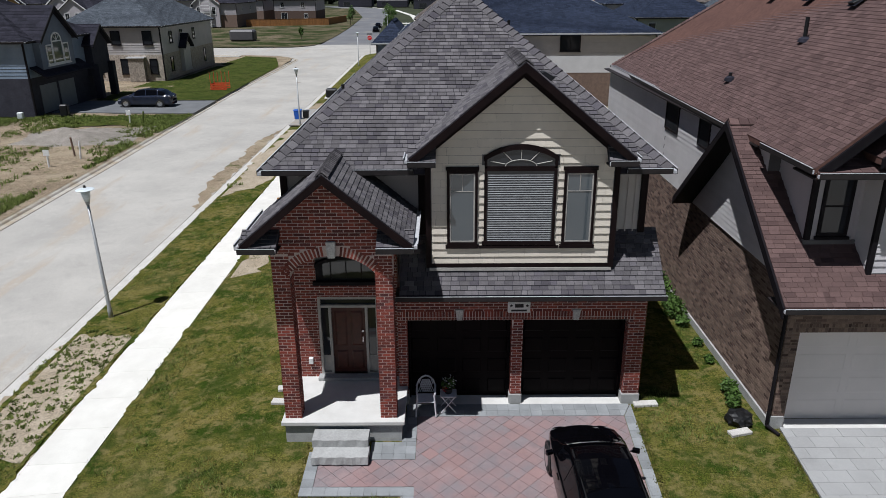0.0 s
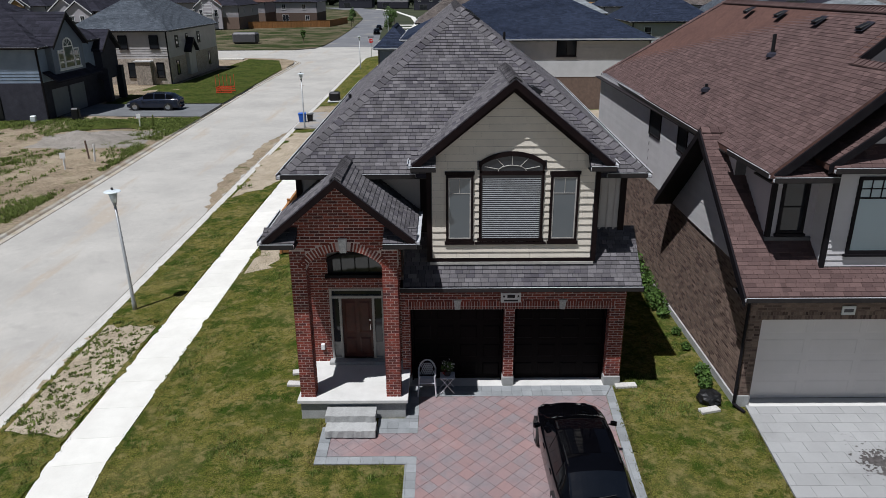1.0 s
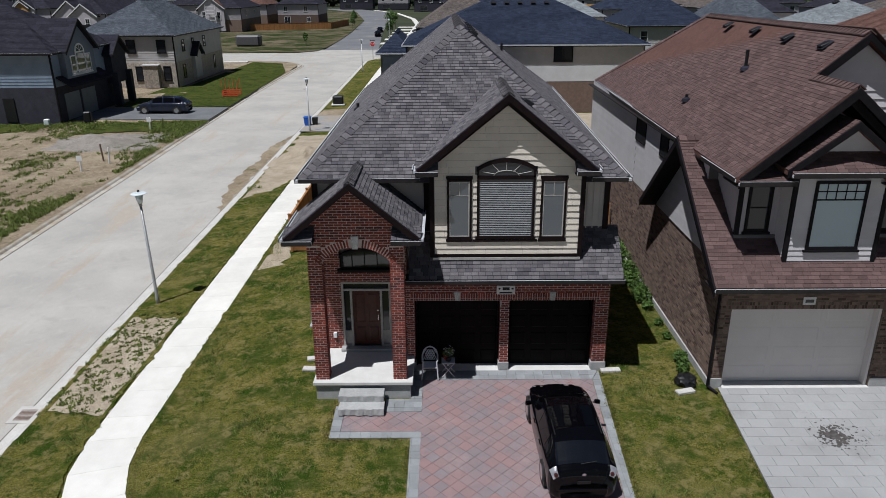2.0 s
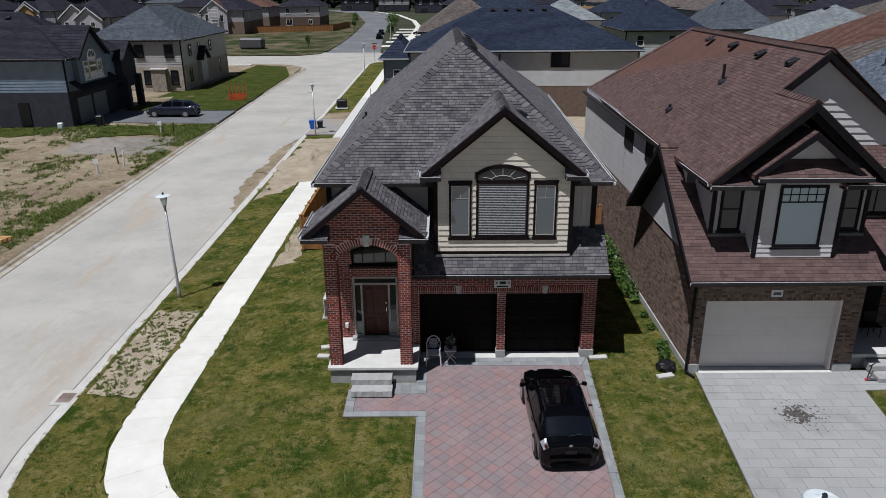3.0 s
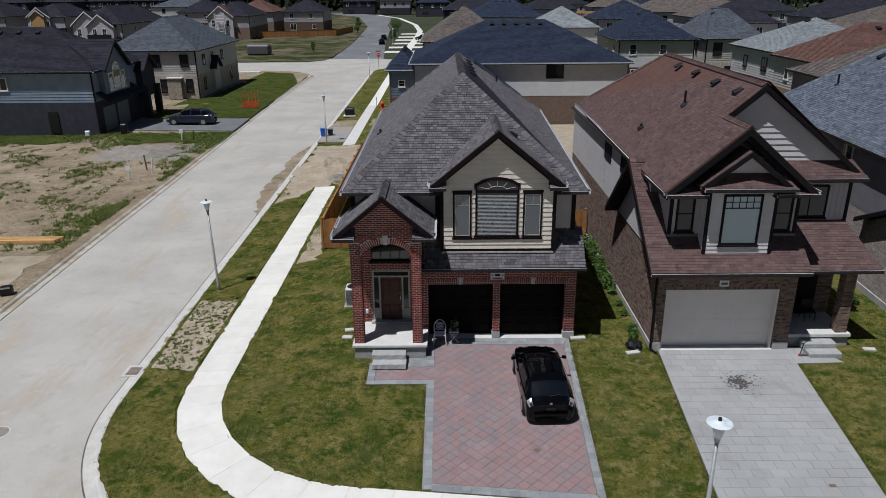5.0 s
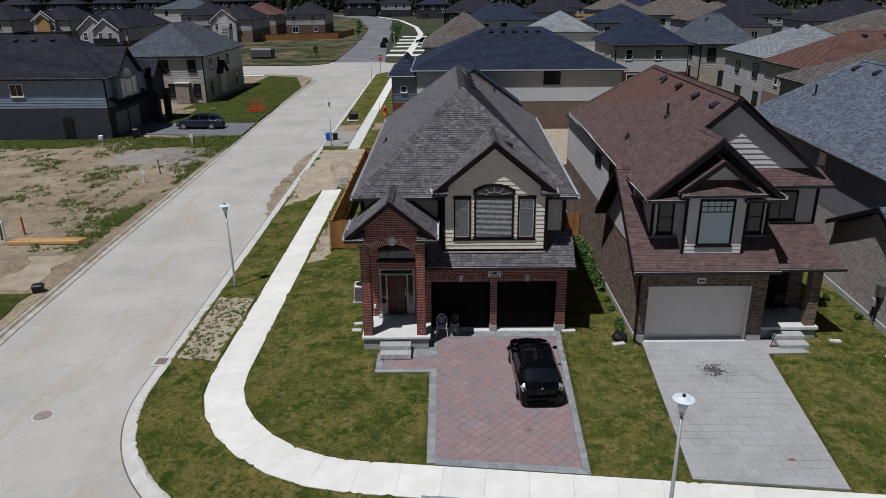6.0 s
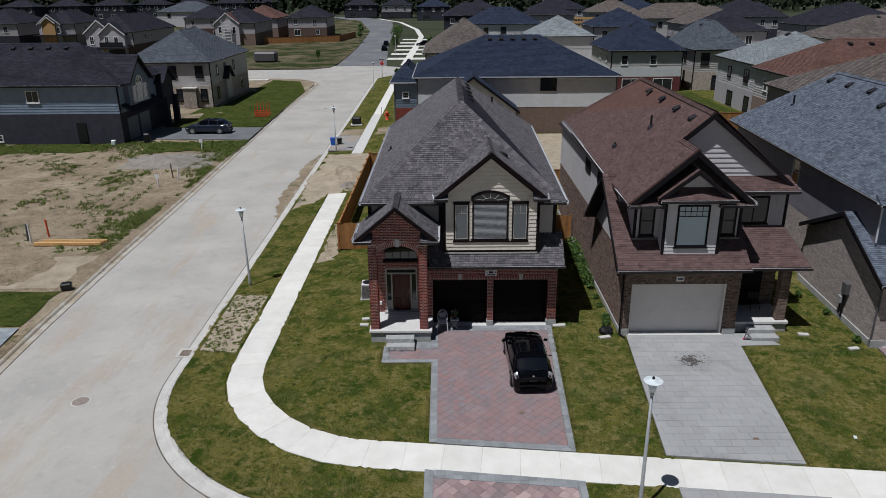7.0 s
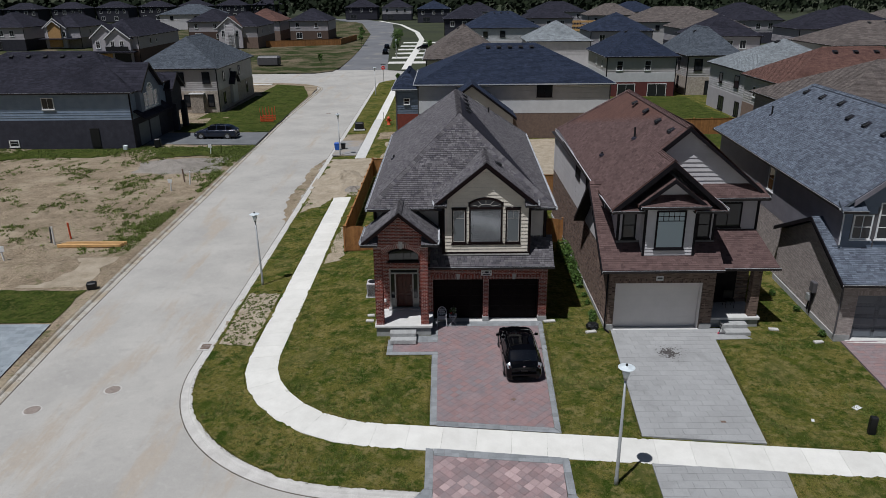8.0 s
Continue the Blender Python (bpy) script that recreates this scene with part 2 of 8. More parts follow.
WHITE = mat("white_vinyl", (0.74, 0.74, 0.73), (0.68, 0.68, 0.67), 0.5, 4.0, bump=0.03)
SOFFIT = mat("soffit_metal", (0.022, 0.017, 0.017), None, 0.6, 4.0, bump=0.05)
GARAGE = mat("black_brown_door", (0.005, 0.003, 0.0035), (0.0035, 0.002, 0.0025), 0.5, 2.0, bump=0.05, spec=0.08)
GARAGE_N = mat("taupe_garage_door", (0.74, 0.69, 0.66), (0.70, 0.655, 0.625), 0.5, 1.5, bump=0.04)
GARAGE_R = mat("blue_grey_garage_door", (0.16, 0.18, 0.20), (0.14, 0.16, 0.18), 0.5, 1.5, bump=0.04)
DOOR = mat("mahogany_door", (0.075, 0.019, 0.012), (0.05, 0.013, 0.009), 0.4, 6.0, bump=0.12, bscale=30.0)
FRAME = mat("taupe_door_frame", (0.44, 0.42, 0.39), None, 0.5, 5.0, bump=0.04)
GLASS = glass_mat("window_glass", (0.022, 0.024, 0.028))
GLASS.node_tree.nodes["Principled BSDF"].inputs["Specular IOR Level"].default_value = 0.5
# pale tint: the bright street's reflection put into the pane colour
GLASS_CASE = glass_mat("reflection_tinted_glass", (0.075, 0.09, 0.10), 0.03)
GLASS_PALE = glass_mat("blind_glass", (0.30, 0.40, 0.44), 0.08)
# dark matt stand-in for glass, so the side windows mirror nothing bright
MATT_PANE = mat("dark_matt_pane", (0.018, 0.02, 0.023), None, 0.75, 5.0, bump=0.05, spec=0.15)
BLIND = mat("white_blind", (0.40, 0.415, 0.43), None, 0.5, 5.0, bump=0.03)
WOOD = mat("cedar_fence", (0.36, 0.17, 0.055), (0.27, 0.12, 0.04), 0.75, 3.0, bump=0.2, bscale=40.0, rand=0.2)
LUMBER = mat("raw_lumber", (0.55, 0.33, 0.14), (0.45, 0.26, 0.10), 0.8, 3.0, bump=0.2, rand=0.2)
POLE = mat("galvanised_pole", (0.40, 0.41, 0.41), (0.33, 0.34, 0.34), 0.45, 4.0, metal=0.4, bump=0.05)
LAMP_WHITE = mat("lamp_white", (0.72, 0.78, 0.80), None, 0.4, 4.0, bump=0.03)
PLASTIC = mat("white_plastic", (0.62, 0.62, 0.64), (0.55, 0.55, 0.57), 0.4, 5.0, bump=0.03)
BLACK = mat("black_plastic", (0.009, 0.009, 0.010), None, 0.5, 5.0, bump=0.05)
RUBBER = mat("tyre_rubber", (0.02, 0.02, 0.02), None, 0.85, 8.0, bump=0.1)
PAINT = mat("black_car_paint", (0.002, 0.002, 0.003), (0.0015, 0.0015, 0.002), 0.08, 2.0, bump=0.0, spec=0.28)
PAINT_BLUE = mat("navy_car_paint", (0.018, 0.024, 0.045), None, 0.15, 2.0, bump=0.0, spec=0.6)
CARGLASS = mat("car_glass", (0.002, 0.002, 0.003), None, 0.04, 2.0, bump=0.0, spec=0.25)
REARGLASS = mat("car_rear_glass", (0.004, 0.005, 0.007), None, 0.03, 2.0, bump=0.0, spec=1.0)
FAR_ROAD = mat("grey_asphalt_road", (0.17, 0.172, 0.18), (0.13, 0.132, 0.14), 0.9, 0.1, bump=0.15, bscale=8.0, spots=(0.22, 0.21, 0.195), spot_scale=0.12, spot_at=0.55)
CHROME = mat("chrome", (0.7, 0.7, 0.72), None, 0.18, 4.0, metal=1.0, bump=0.0)
LENS_RED = mat("dark_red_lens", (0.07, 0.02, 0.02), None, 0.15, 4.0, bump=0.0)
LENS_CLEAR = mat("clear_lens", (0.5, 0.5, 0.52), None, 0.12, 4.0, bump=0.0, metal=0.5)
BLUE = mat("blue_plastic", (0.02, 0.12, 0.55), None, 0.5, 4.0, bump=0.04)
ORANGE = mat("orange_plastic", (0.65, 0.09, 0.03), None, 0.5, 4.0, bump=0.04)
RED = mat("red_paint", (0.60, 0.03, 0.03), None, 0.5, 4.0, bump=0.03)
PINK = mat("pink_plastic", (0.65, 0.05, 0.10), None, 0.5, 4.0, bump=0.03)
IRON_DUSTY = mat("dusty_iron", (0.31, 0.265, 0.23), (0.21, 0.17, 0.145), 0.85, 9.0, bump=0.3)
IRON = mat("rusty_iron", (0.20, 0.13, 0.10), (0.13, 0.09, 0.07), 0.8, 9.0, bump=0.3)
STAIN = mat("tyre_stain", (0.055, 0.048, 0.046), (0.11, 0.10, 0.095), 0.8, 9.0, bump=0.2)
LEAF = mat("leaf", (0.065, 0.12, 0.022), (0.045, 0.085, 0.015), 0.7, 3.0, rand=0.4, bump=0.1, spec=0.3)
BARK = mat("bark", (0.13, 0.10, 0.075), None, 0.95, 8.0, bump=0.3)
STONE_VENEER = mat("stone_veneer", (0.42, 0.37, 0.31), (0.33, 0.28, 0.235), 0.9, 2.5, bump=0.4, bscale=6.0, rand=0.25, rand_col=(0.24, 0.20, 0.17), bdist=0.03)
SLATE_PALE = mat("blue_grey_lap_siding", (0.24, 0.30, 0.385), (0.20, 0.255, 0.33), 0.6, 1.0, bump=0.05, bscale=20.0, rand=0.05)
CREAM = mat("cream_siding", (0.50, 0.475, 0.465), (0.44, 0.42, 0.41), 0.6, 1.0, bump=0.05, bscale=20.0, rand=0.05)
WHITE_SIDING = mat("white_siding", (0.58, 0.58, 0.58), (0.52, 0.52, 0.52), 0.6, 1.0, bump=0.05, bscale=20.0, rand=0.05)
SLATE_SIDING = mat("slate_siding", (0.15, 0.185, 0.24), (0.125, 0.155, 0.205), 0.6, 1.0, bump=0.05, bscale=20.0, rand=0.05)
BRICK_DARK = mat("charcoal_brick", (0.034, 0.034, 0.046), (0.024, 0.024, 0.034), 0.9, 1.5, bump=0.3, bscale=12.0, rand=0.3)

# ---- building kit ----
class Geo:
    """Collects corners and faces of one mesh."""
    def __init__(self):
        self.v, self.f = [], []

    def poly(self, pts):
        n = len(self.v)
        self.v += [tuple(p) for p in pts]
        self.f.append(tuple(range(n, n + len(pts))))

    def solid(self, base, top):
        """Two matching rings of corners closed to a solid."""
        n, k = len(self.v), len(base)
        self.v += [tuple(p) for p in base] + [tuple(p) for p in top]
        self.f.append(tuple(range(n + k - 1, n - 1, -1)))
        self.f.append(tuple(range(n + k, n + 2 * k)))
        for i in range(k):
            j = (i + 1) % k
            self.f.append((n + i, n + j, n + k + j, n + k + i))

    def box(self, x0, y0, z0, x1, y1, z1):
        a = [(x0, y0, z0), (x1, y0, z0), (x1, y1, z0), (x0, y1, z0)]
        self.solid(a, [(x, y, z1) for x, y, _ in a])
        return self

    def ring(self, x0, z0, x1, z1, w, y0, y1):
        """A rectangular frame of width w, from depth y0 to y1, in one piece."""
        n = len(self.v)
        for y in (y0, y1):
            for k in (0, w):
                self.v += [(x0 + k, y, z0 + k), (x1 - k, y, z0 + k), (x1 - k, y, z1 - k), (x0 + k, y, z1 - k)]
        for i in range(4):
            j = (i + 1) % 4
            fo, fi, bo, bi = n, n + 4, n + 8, n + 12
            self.f += [(fo + i, fo + j, fi + j, fi + i), (bi + i, bi + j, bo + j, bo + i), (fo + j, fo + i, bo + i, bo + j), (fi + i, fi + j, bi + j, bi + i)]
        return self

    def obox(self, c, u, w, size):
        """A box round c with its first two sides along u and w."""
        c, u, w = Vector(c), Vector(u).normalized(), Vector(w).normalized()
        n = u.cross(w)
        a, b, d = (s / 2 for s in size)
        base = [c - u * a - w * b - n * d, c + u * a - w * b - n * d, c + u * a + w * b - n * d, c - u * a + w * b - n * d]
        self.solid(base, [p + n * d * 2 for p in base])
        return self

    def lathe(self, c, rings, n=16):
        """Rings of (radius, height) round an upright axis at c."""
        k = len(self.v)
        for r, z in rings:
            for i in range(n):
                a = 2 * math.pi * i / n
                self.v.append((c[0] + r * math.cos(a), c[1] + r * math.sin(a), c[2] + z))
        for j in range(len(rings) - 1):
            for i in range(n):
                i2 = (i + 1) % n
                self.f.append((k + j * n + i, k + j * n + i2, k + (j + 1) * n + i2, k + (j + 1) * n + i))
        self.f.append(tuple(k + i for i in range(n - 1, -1, -1)))
        self.f.append(tuple(k + (len(rings) - 1) * n + i for i in range(n)))
        return self

    def rod(self, a, b, r, n=8, r2=None):
        a, b = Vector(a), Vector(b)
        q = (b - a).to_track_quat('Z', 'Y')
        r2 = r if r2 is None else r2
        ra = [a + q @ Vector((r * math.cos(6.2832 * i / n), r * math.sin(6.2832 * i / n), 0)) for i in range(n)]
        rb = [b + q @ Vector((r2 * math.cos(6.2832 * i / n), r2 * math.sin(6.2832 * i / n), 0)) for i in range(n)]
        self.solid(ra, rb)
        return self

    def mesh(self, name, bevel=0.0, smooth=False):
        me = bpy.data.meshes.new(name)
        me.from_pydata(self.v, [], self.f)
        if bevel:
            bm = bmesh.new()
            bm.from_mesh(me)
            bmesh.ops.bevel(bm, geom=bm.edges[:], offset=bevel, segments=1, affect='EDGES', clamp_overlap=True)
            bm.to_mesh(me)
            bm.free()
        if smooth:
            me.polygons.foreach_set("use_smooth", [True] * len(me.polygons))
        return me


def thing(name, place, label, category, group="", kind=""):
    ob = new(name)
    ob.empty_display_size = 0.2
    ob.matrix_basis = Matrix.Translation(place)
    return tagged(ob, label, category, group, kind)


def part(name, geo, material, parent=None, label="", bevel=0.0, smooth=False):
    me = geo if isinstance(geo, bpy.types.Mesh) else geo.mesh(name, bevel, smooth)
    if not me.materials:
        me.materials.append(material)
    ob = new(name, me)
    if parent is not None:
        root = parent
        m = Matrix()
        while root is not None:
            m = root.matrix_basis if root.parent is None else m
            root = root.parent
        ob.parent = parent
        if parent.parent is None:
            ob.matrix_parent_inverse = m.inverted()
    if label:
        ob["label"] = label
    return ob


def setting(name, geo, material, label="", category="", bevel=0.0, smooth=False):
    return tagged(part(name, geo, material, None, label, bevel, smooth), kind="structure", category=category)


def clip(poly, region):
    """The part of a convex polygon inside a convex region (both counter-clockwise)."""
    out = poly
    for i in range(len(region)):
        (ax, ay), (bx, by) = region[i], region[(i + 1) % len(region)]
        src, out = out, []
        for j in range(len(src)):
            p, q = src[j], src[(j + 1) % len(src)]
            dp = (bx - ax) * (p[1] - ay) - (by - ay) * (p[0] - ax)
            dq = (bx - ax) * (q[1] - ay) - (by - ay) * (q[0] - ax)
            if dp >= 0:
                out.append(p)
            if dp * dq < 0:
                s = dp / (dp - dq)
                out.append((p[0] + s * (q[0] - p[0]), p[1] + s * (q[1] - p[1])))
        if len(out) < 3:
            return []
    return out


def area(p):
    return 0.5 * sum(p[i][0] * p[(i + 1) % len(p)][1] - p[(i + 1) % len(p)][0] * p[i][1] for i in range(len(p)))


def rect(x0, y0, x1, y1):
    return [(x0, y0), (x1, y0), (x1, y1), (x0, y1)]


def courses(regions, du, dv, gap, bond=0.5, vary=0.0, seed=1, turn=0.0, over=0.0, left=None, rows=None):
    """Pieces in running bond, cut to convex regions: (polygon, row bottom, row top)."""
    rnd = random.Random(seed)
    rows = gap if rows is None else rows
    out = []
    ct, st = math.cos(turn), math.sin(turn)
    if left is None:
        left = min((x * ct + y * st for reg in regions for x, y in reg), default=0.0)
    for reg in regions:
        if area(reg) < 0:
            reg = reg[::-1]
        loc = [(x * ct + y * st, -x * st + y * ct) for x, y in reg]
        u0, u1 = min(p[0] for p in loc), max(p[0] for p in loc)
        v0, v1 = min(p[1] for p in loc), max(p[1] for p in loc)
        for j in range(math.floor(v0 / dv) - 1, math.ceil(v1 / dv) + 1):
            a = j * dv
            u = math.floor(left / du) * du - 2 * du + (j % 2) * du * bond
            if vary:
                rnd.seed(seed * 1009 + j)
                u += rnd.random() * du
            while u < u1:
                w = du * (1 + vary * (rnd.random() * 2 - 1))
                p = clip(rect(u, a, u + w - gap, a + dv - rows + over), loc) if u + w > u0 else None
                if p and area(p) > 0.03 * du * dv:
                    out.append(([(x * ct - y * st, x * st + y * ct) for x, y in p], a, a + dv))
                u += w
    return out


def lay(name, items, origin, U, V, thick, low, material, parent, single=0, near=None, label="", rough=0.0, seed=3, kind_label=""):
    """Lays pieces on the plane (origin, U, V): the ones nearest to near as objects of their own, the rest in one mesh.
    thick, low: height at the top and at the bottom edge of a row."""
    U, V, origin = Vector(U).normalized(), Vector(V).normalized(), Vector(origin)
    N = U.cross(V)
    rnd = random.Random(seed)
    if single:
        near = Vector(near)
        def far(it):
            x = sum(p[0] for p in it[0]) / len(it[0])
            y = sum(p[1] for p in it[0]) / len(it[0])
            return (origin + U * x + V * y - near).length
        items = sorted(items, key=far)
    g = Geo()
    shared = {}
    for k, (p, a, b) in enumerate(items):
        d = rnd.random() * rough
        hs = [thick + (low - thick) * (1 - (y - a) / (b - a)) + d for _, y in p] if low != thick else [thick + d] * len(p)
        if k < single:
            cx, cy = p[0]
            key = tuple((round(x - cx, 3), round(y - cy, 3), round(h, 4) if not rough else 0) for (x, y), h in zip(p, hs))
            if key not in shared:
                h = Geo()
                h.solid([U * (x - cx) + V * (y - cy) for x, y in p], [U * (x - cx) + V * (y - cy) + N * z for (x, y), z in zip(p, hs)])
                shared[key] = h.mesh(name)
                shared[key].materials.append(material)
            ob = new(name, shared[key])
            ob.parent = parent
            root = parent
            while root.parent is not None:
                root = root.parent
            at = origin + U * cx + V * cy
            ob.location = at - root.matrix_basis.translation if parent.parent is None else at
            if parent.parent is not None:
                ob.location = at
        else:
            g.solid([origin + U * x + V * y for x, y in p], [origin + U * x + V * y + N * z for (x, y), z in zip(p, hs)])
    if g.v:
        ob = part(name + "_field" if single else name, g, material, parent, label)
        ob["kind"] = "stuff"
        return ob


def around(x0, y0, x1, y1, holes):
    """The rectangle less rectangular holes, as rectangles."""
    xs = sorted({x0, x1, *[min(max(h[k], x0), x1) for h in holes for k in (0, 2)]})
    out = []
    for a, b in zip(xs, xs[1:]):
        if b - a < 1e-6:
            continue
        c = (a + b) / 2
        cuts = sorted((h[1], h[3]) for h in holes if h[0] < c < h[2])
        y = y0
        for lo, hi in cuts:
            if lo > y + 1e-6:
                out.append((a, y, b, lo))
            y = max(y, hi)
        if y1 > y + 1e-6:
            out.append((a, y, b, y1))
    return out

# ---- ground ----
def height(x, y):
    """Height of the corner lot: up from the kerbs to the houses."""
    dl = x + 8.65
    df = (y - (10.65 - 0.11 * (x + 0.75))) * 0.994
    d = min(dl, df)
    if d >= 0:
        return -0.38 + 0.36 * min(1.0, dl / 4.5, df / 9.0)
    return -0.38 + 0.05 * max(d, -5.0)


def sheet(name, xs, ys, outline, zfun, material, label, inset=0.0):
    """A grid cut to a convex outline."""
    g = Geo()
    nx = len(xs)
    g.v = [(x, y, zfun(x, y)) for y in ys for x in xs]
    g.f = [(j * nx + i, j * nx + i + 1, (j + 1) * nx + i + 1, (j + 1) * nx + i) for j in range(len(ys) - 1) for i in range(nx - 1)]
    me = g.mesh(name)
    bm = bmesh.new()
    bm.from_mesh(me)
    for i in range(len(outline)):
        a, b = Vector((*outline[i], 0)), Vector((*outline[(i + 1) % len(outline)], 0))
        n = Vector((0, 0, 1)).cross(b - a).normalized()
        bmesh.ops.bisect_plane(bm, geom=bm.verts[:] + bm.edges[:] + bm.faces[:], plane_co=a + n * inset, plane_no=n, clear_inner=True)
    bm.to_mesh(me)
    bm.free()
    return setting(name, me, material, label)


def spread(lo, hi, near0, near1, fine, coarse):
    out, v = [], lo
    while v < hi:
        out.append(v)
        v += fine if near0 <= v < near1 else coarse
    return out + [hi]


def arc(cx, cy, r, a0, a1, n):
    return [(cx + r * math.cos(radians(a0 + (a1 - a0) * i / n)), cy + r * math.sin(radians(a0 + (a1 - a0) * i / n))) for i in range(n + 1)]


KERB_EAST = [(-8.1, 138.0)] + arc(-8.1, 132, 6.0, 90, 180, 8)[1:] + arc(-2.85, 16.42, 10.24, 180, 263.3, 24) + [(40, 1.14), (90, -4.69)]
KERB_WEST = [(-60, 134.0)] + arc(-33.6, 124, 9.9, 90, 4, 8) + [(-23.75, 89), (-23.1, 68), (-22.45, 50), (-22.0, 33), (-21.6, 22), (-20.95, 12), (-18.5, -8)]

g = Geo()
g.poly([(-3000, -3000, -0.86), (3000, -3000, -0.86), (3000, 3000, -0.86), (-3000, 3000, -0.86)])
setting("ground", g, GROUND, "flat green land reaching to the horizon", "ground")
g = Geo()
g.poly([(-120, -40, -0.74), (120, -40, -0.74), (120, 160, -0.74), (-120, 160, -0.74)])
far_road = [(-25.6, 159, -13.6), (-26.0, 185, -15.4), (-27.2, 222, -17.8), (-31.5, 300, -21.3), (-46, 400, -29), (-75, 470, -55)]
setting("road", g, ROAD, "pale dusty concrete-grey residential road", "road")
g = Geo()
for (a, y, b), (c, y2, d) in zip(far_road, far_road[1:]):
    g.poly([(a, y, -0.736), (b, y, -0.736), (d, y2, -0.736), (c, y2, -0.736)])
setting("road_next_block", g, FAR_ROAD, "grey asphalt road curving away in the next block", "road")
sheet("lawn", spread(-14, 120, -14, 16, 0.6, 6), spread(-6, 140, -2, 40, 0.6, 6), KERB_EAST + [(120, -8), (120, 138)],
      height, GRASS, "patchy green and straw-coloured lawn", 0.61)
west = sorted((y, x) for x, y in KERB_WEST if y < 100)
west_x = lambda y: float(np.interp(y, [p[0] for p in west], [p[1] for p in west]))
lot_z = lambda x, y: -0.57 + 0.16 * max(0.0, min(1.0, (-24 - x) / 6)) * (noise.noise(Vector((x * 0.15, y * 0.15, 0))) + 0.4 * noise.noise(Vector((x * 0.6, y * 0.6, 3))))
g = Geo()
ys, ss = spread(-8, 134, 10, 75, 1.2, 4), spread(0, 118, 0, 40, 1.2, 10)
for y in ys:
    # round the street corner the edge swings back
    x0 = west_x(y) - 0.62 if y < 116 else -24.1 - 0.62 - (9.2 - math.sqrt(max(0.0, 9.2 ** 2 - min(9.2, max(0.0, y - 124.2)) ** 2)))
    g.v += [(x0 - s, y, lot_z(x0 - s, y)) for s in ss]
n = len(ss)
g.f = [(j * n + i, (j + 1) * n + i, (j + 1) * n + i + 1, j * n + i + 1) for j in range(len(ys) - 1) for i in range(n - 1)]
setting("vacant_lot", g, DIRT, "bare sandy building lot with patches of weeds", "ground")
for name, edge_pts, m_, label in (
        ("far_lawn_east", [(-13.6, 158), (-10, 156), (160, 156), (160, 420), (-34, 420), (-29, 400), (-21.3, 300), (-17.8, 222), (-15.4, 185)], GROUND, "dull green lawns of the next block"),
        ("far_lawn_west", [(-200, 152), (-30, 152), (-26.5, 156), (-25.8, 165), (-26.1, 190), (-27.2, 222), (-31.5, 300), (-46, 400), (-52, 420), (-200, 420)], ROUGH, "bare ground and rough grass of the next block")):
    g = Geo()
    g.poly([(x, y, -0.6) for x, y in edge_pts])
    setting(name, g, m_, label)


KERB_PROFILE = [(0.04, -0.738), (0.05, -0.722), (0.36, -0.712), (0.42, -0.63), (0.48, -0.595), (0.66, -0.60), (0.66, -0.80)]
SEAM_PROFILE = [(-0.01, -0.739), (0.0, -0.731), (0.042, -0.731), (0.05, -0.739)]


def kerb(name, line, side, label, prof=KERB_PROFILE, material=KERB):
    """A low rolled kerb with its gutter along a line; side: +1 if the road lies to the right of its course."""
    g = Geo()
    pts = [Vector((*p, 0)) for p in line]
    rows = []
    for i, p in enumerate(pts):
        d = (pts[min(i + 1, len(pts) - 1)] - pts[max(i - 1, 0)]).normalized()
        n = Vector((d.y, -d.x, 0)) * side
        rows.append([p - n * a + Vector((0, 0, z)) for a, z in prof])
    k = len(prof)
    for r in rows:
        g.v += [tuple(q) for q in r]
    for i in range(len(rows) - 1):
        for j in range(k - 1):
            g.f.append((i * k + j, i * k + j + 1, (i + 1) * k + j + 1, (i + 1) * k + j))
    return setting(name, g, material, label, "kerb")


def finer(line, step):
    out = []
    for (ax, ay), (bx, by) in zip(line, line[1:]):
        n = max(1, int(math.hypot(bx - ax, by - ay) / step))
        out += [(ax + (bx - ax) * i / n, ay + (by - ay) * i / n) for i in range(n)]
    return out + [line[-1]]


kerb("kerb_east", finer(KERB_EAST, 1.5), 1, "weathered rolled concrete kerb round the corner lot")
kerb("kerb_west", finer(KERB_WEST, 3), -1, "dusty rolled concrete kerb of the building lot", material=KERB_DUSTY)
kerb("kerb_seam_east", finer(KERB_EAST, 1.5), 1, "dark silted joint between gutter and road", SEAM_PROFILE, SILT)
kerb("kerb_seam_west", finer(KERB_WEST, 3), -1, "dark silted joint between gutter and road", SEAM_PROFILE, SILT)

# pavement: a ribbon of cast panels, along the side road, round the corner and along the front road
def ribbon(line, width, thick, name, first):
    walk_ob = setting(first, Geo().box(-9.3, 46.6, -0.5, -9.2, 46.7, -0.40), KERB, "clean white concrete pavement of cast panels", "pavement")
    pts = [Vector((*p, 0)) for p in line]
    for a, b, pa, pb in zip(pts, pts[1:], [pts[0]] + pts, pts[2:] + [pts[-1]]):
        da, db = (b - pa).normalized(), (pb - a).normalized()
        d = (b - a).normalized() * 0.003
        na, nb = Vector((da.y, -da.x, 0)) * width / 2, Vector((db.y, -db.x, 0)) * width / 2
        q = [a + d - na, a + d + na, b - d + nb, b - d - nb]
        if (q[1] - q[0]).cross(q[2] - q[0]).z < 0:
            q = q[::-1]
        top = [p + Vector((0, 0, height(p.x, p.y) + thick)) for p in q]
        g = Geo()
        g.solid([p - Vector((0, 0, 0.12)) for p in top], top)
        part("panel", g, WALK, walk_ob)
    return walk_ob


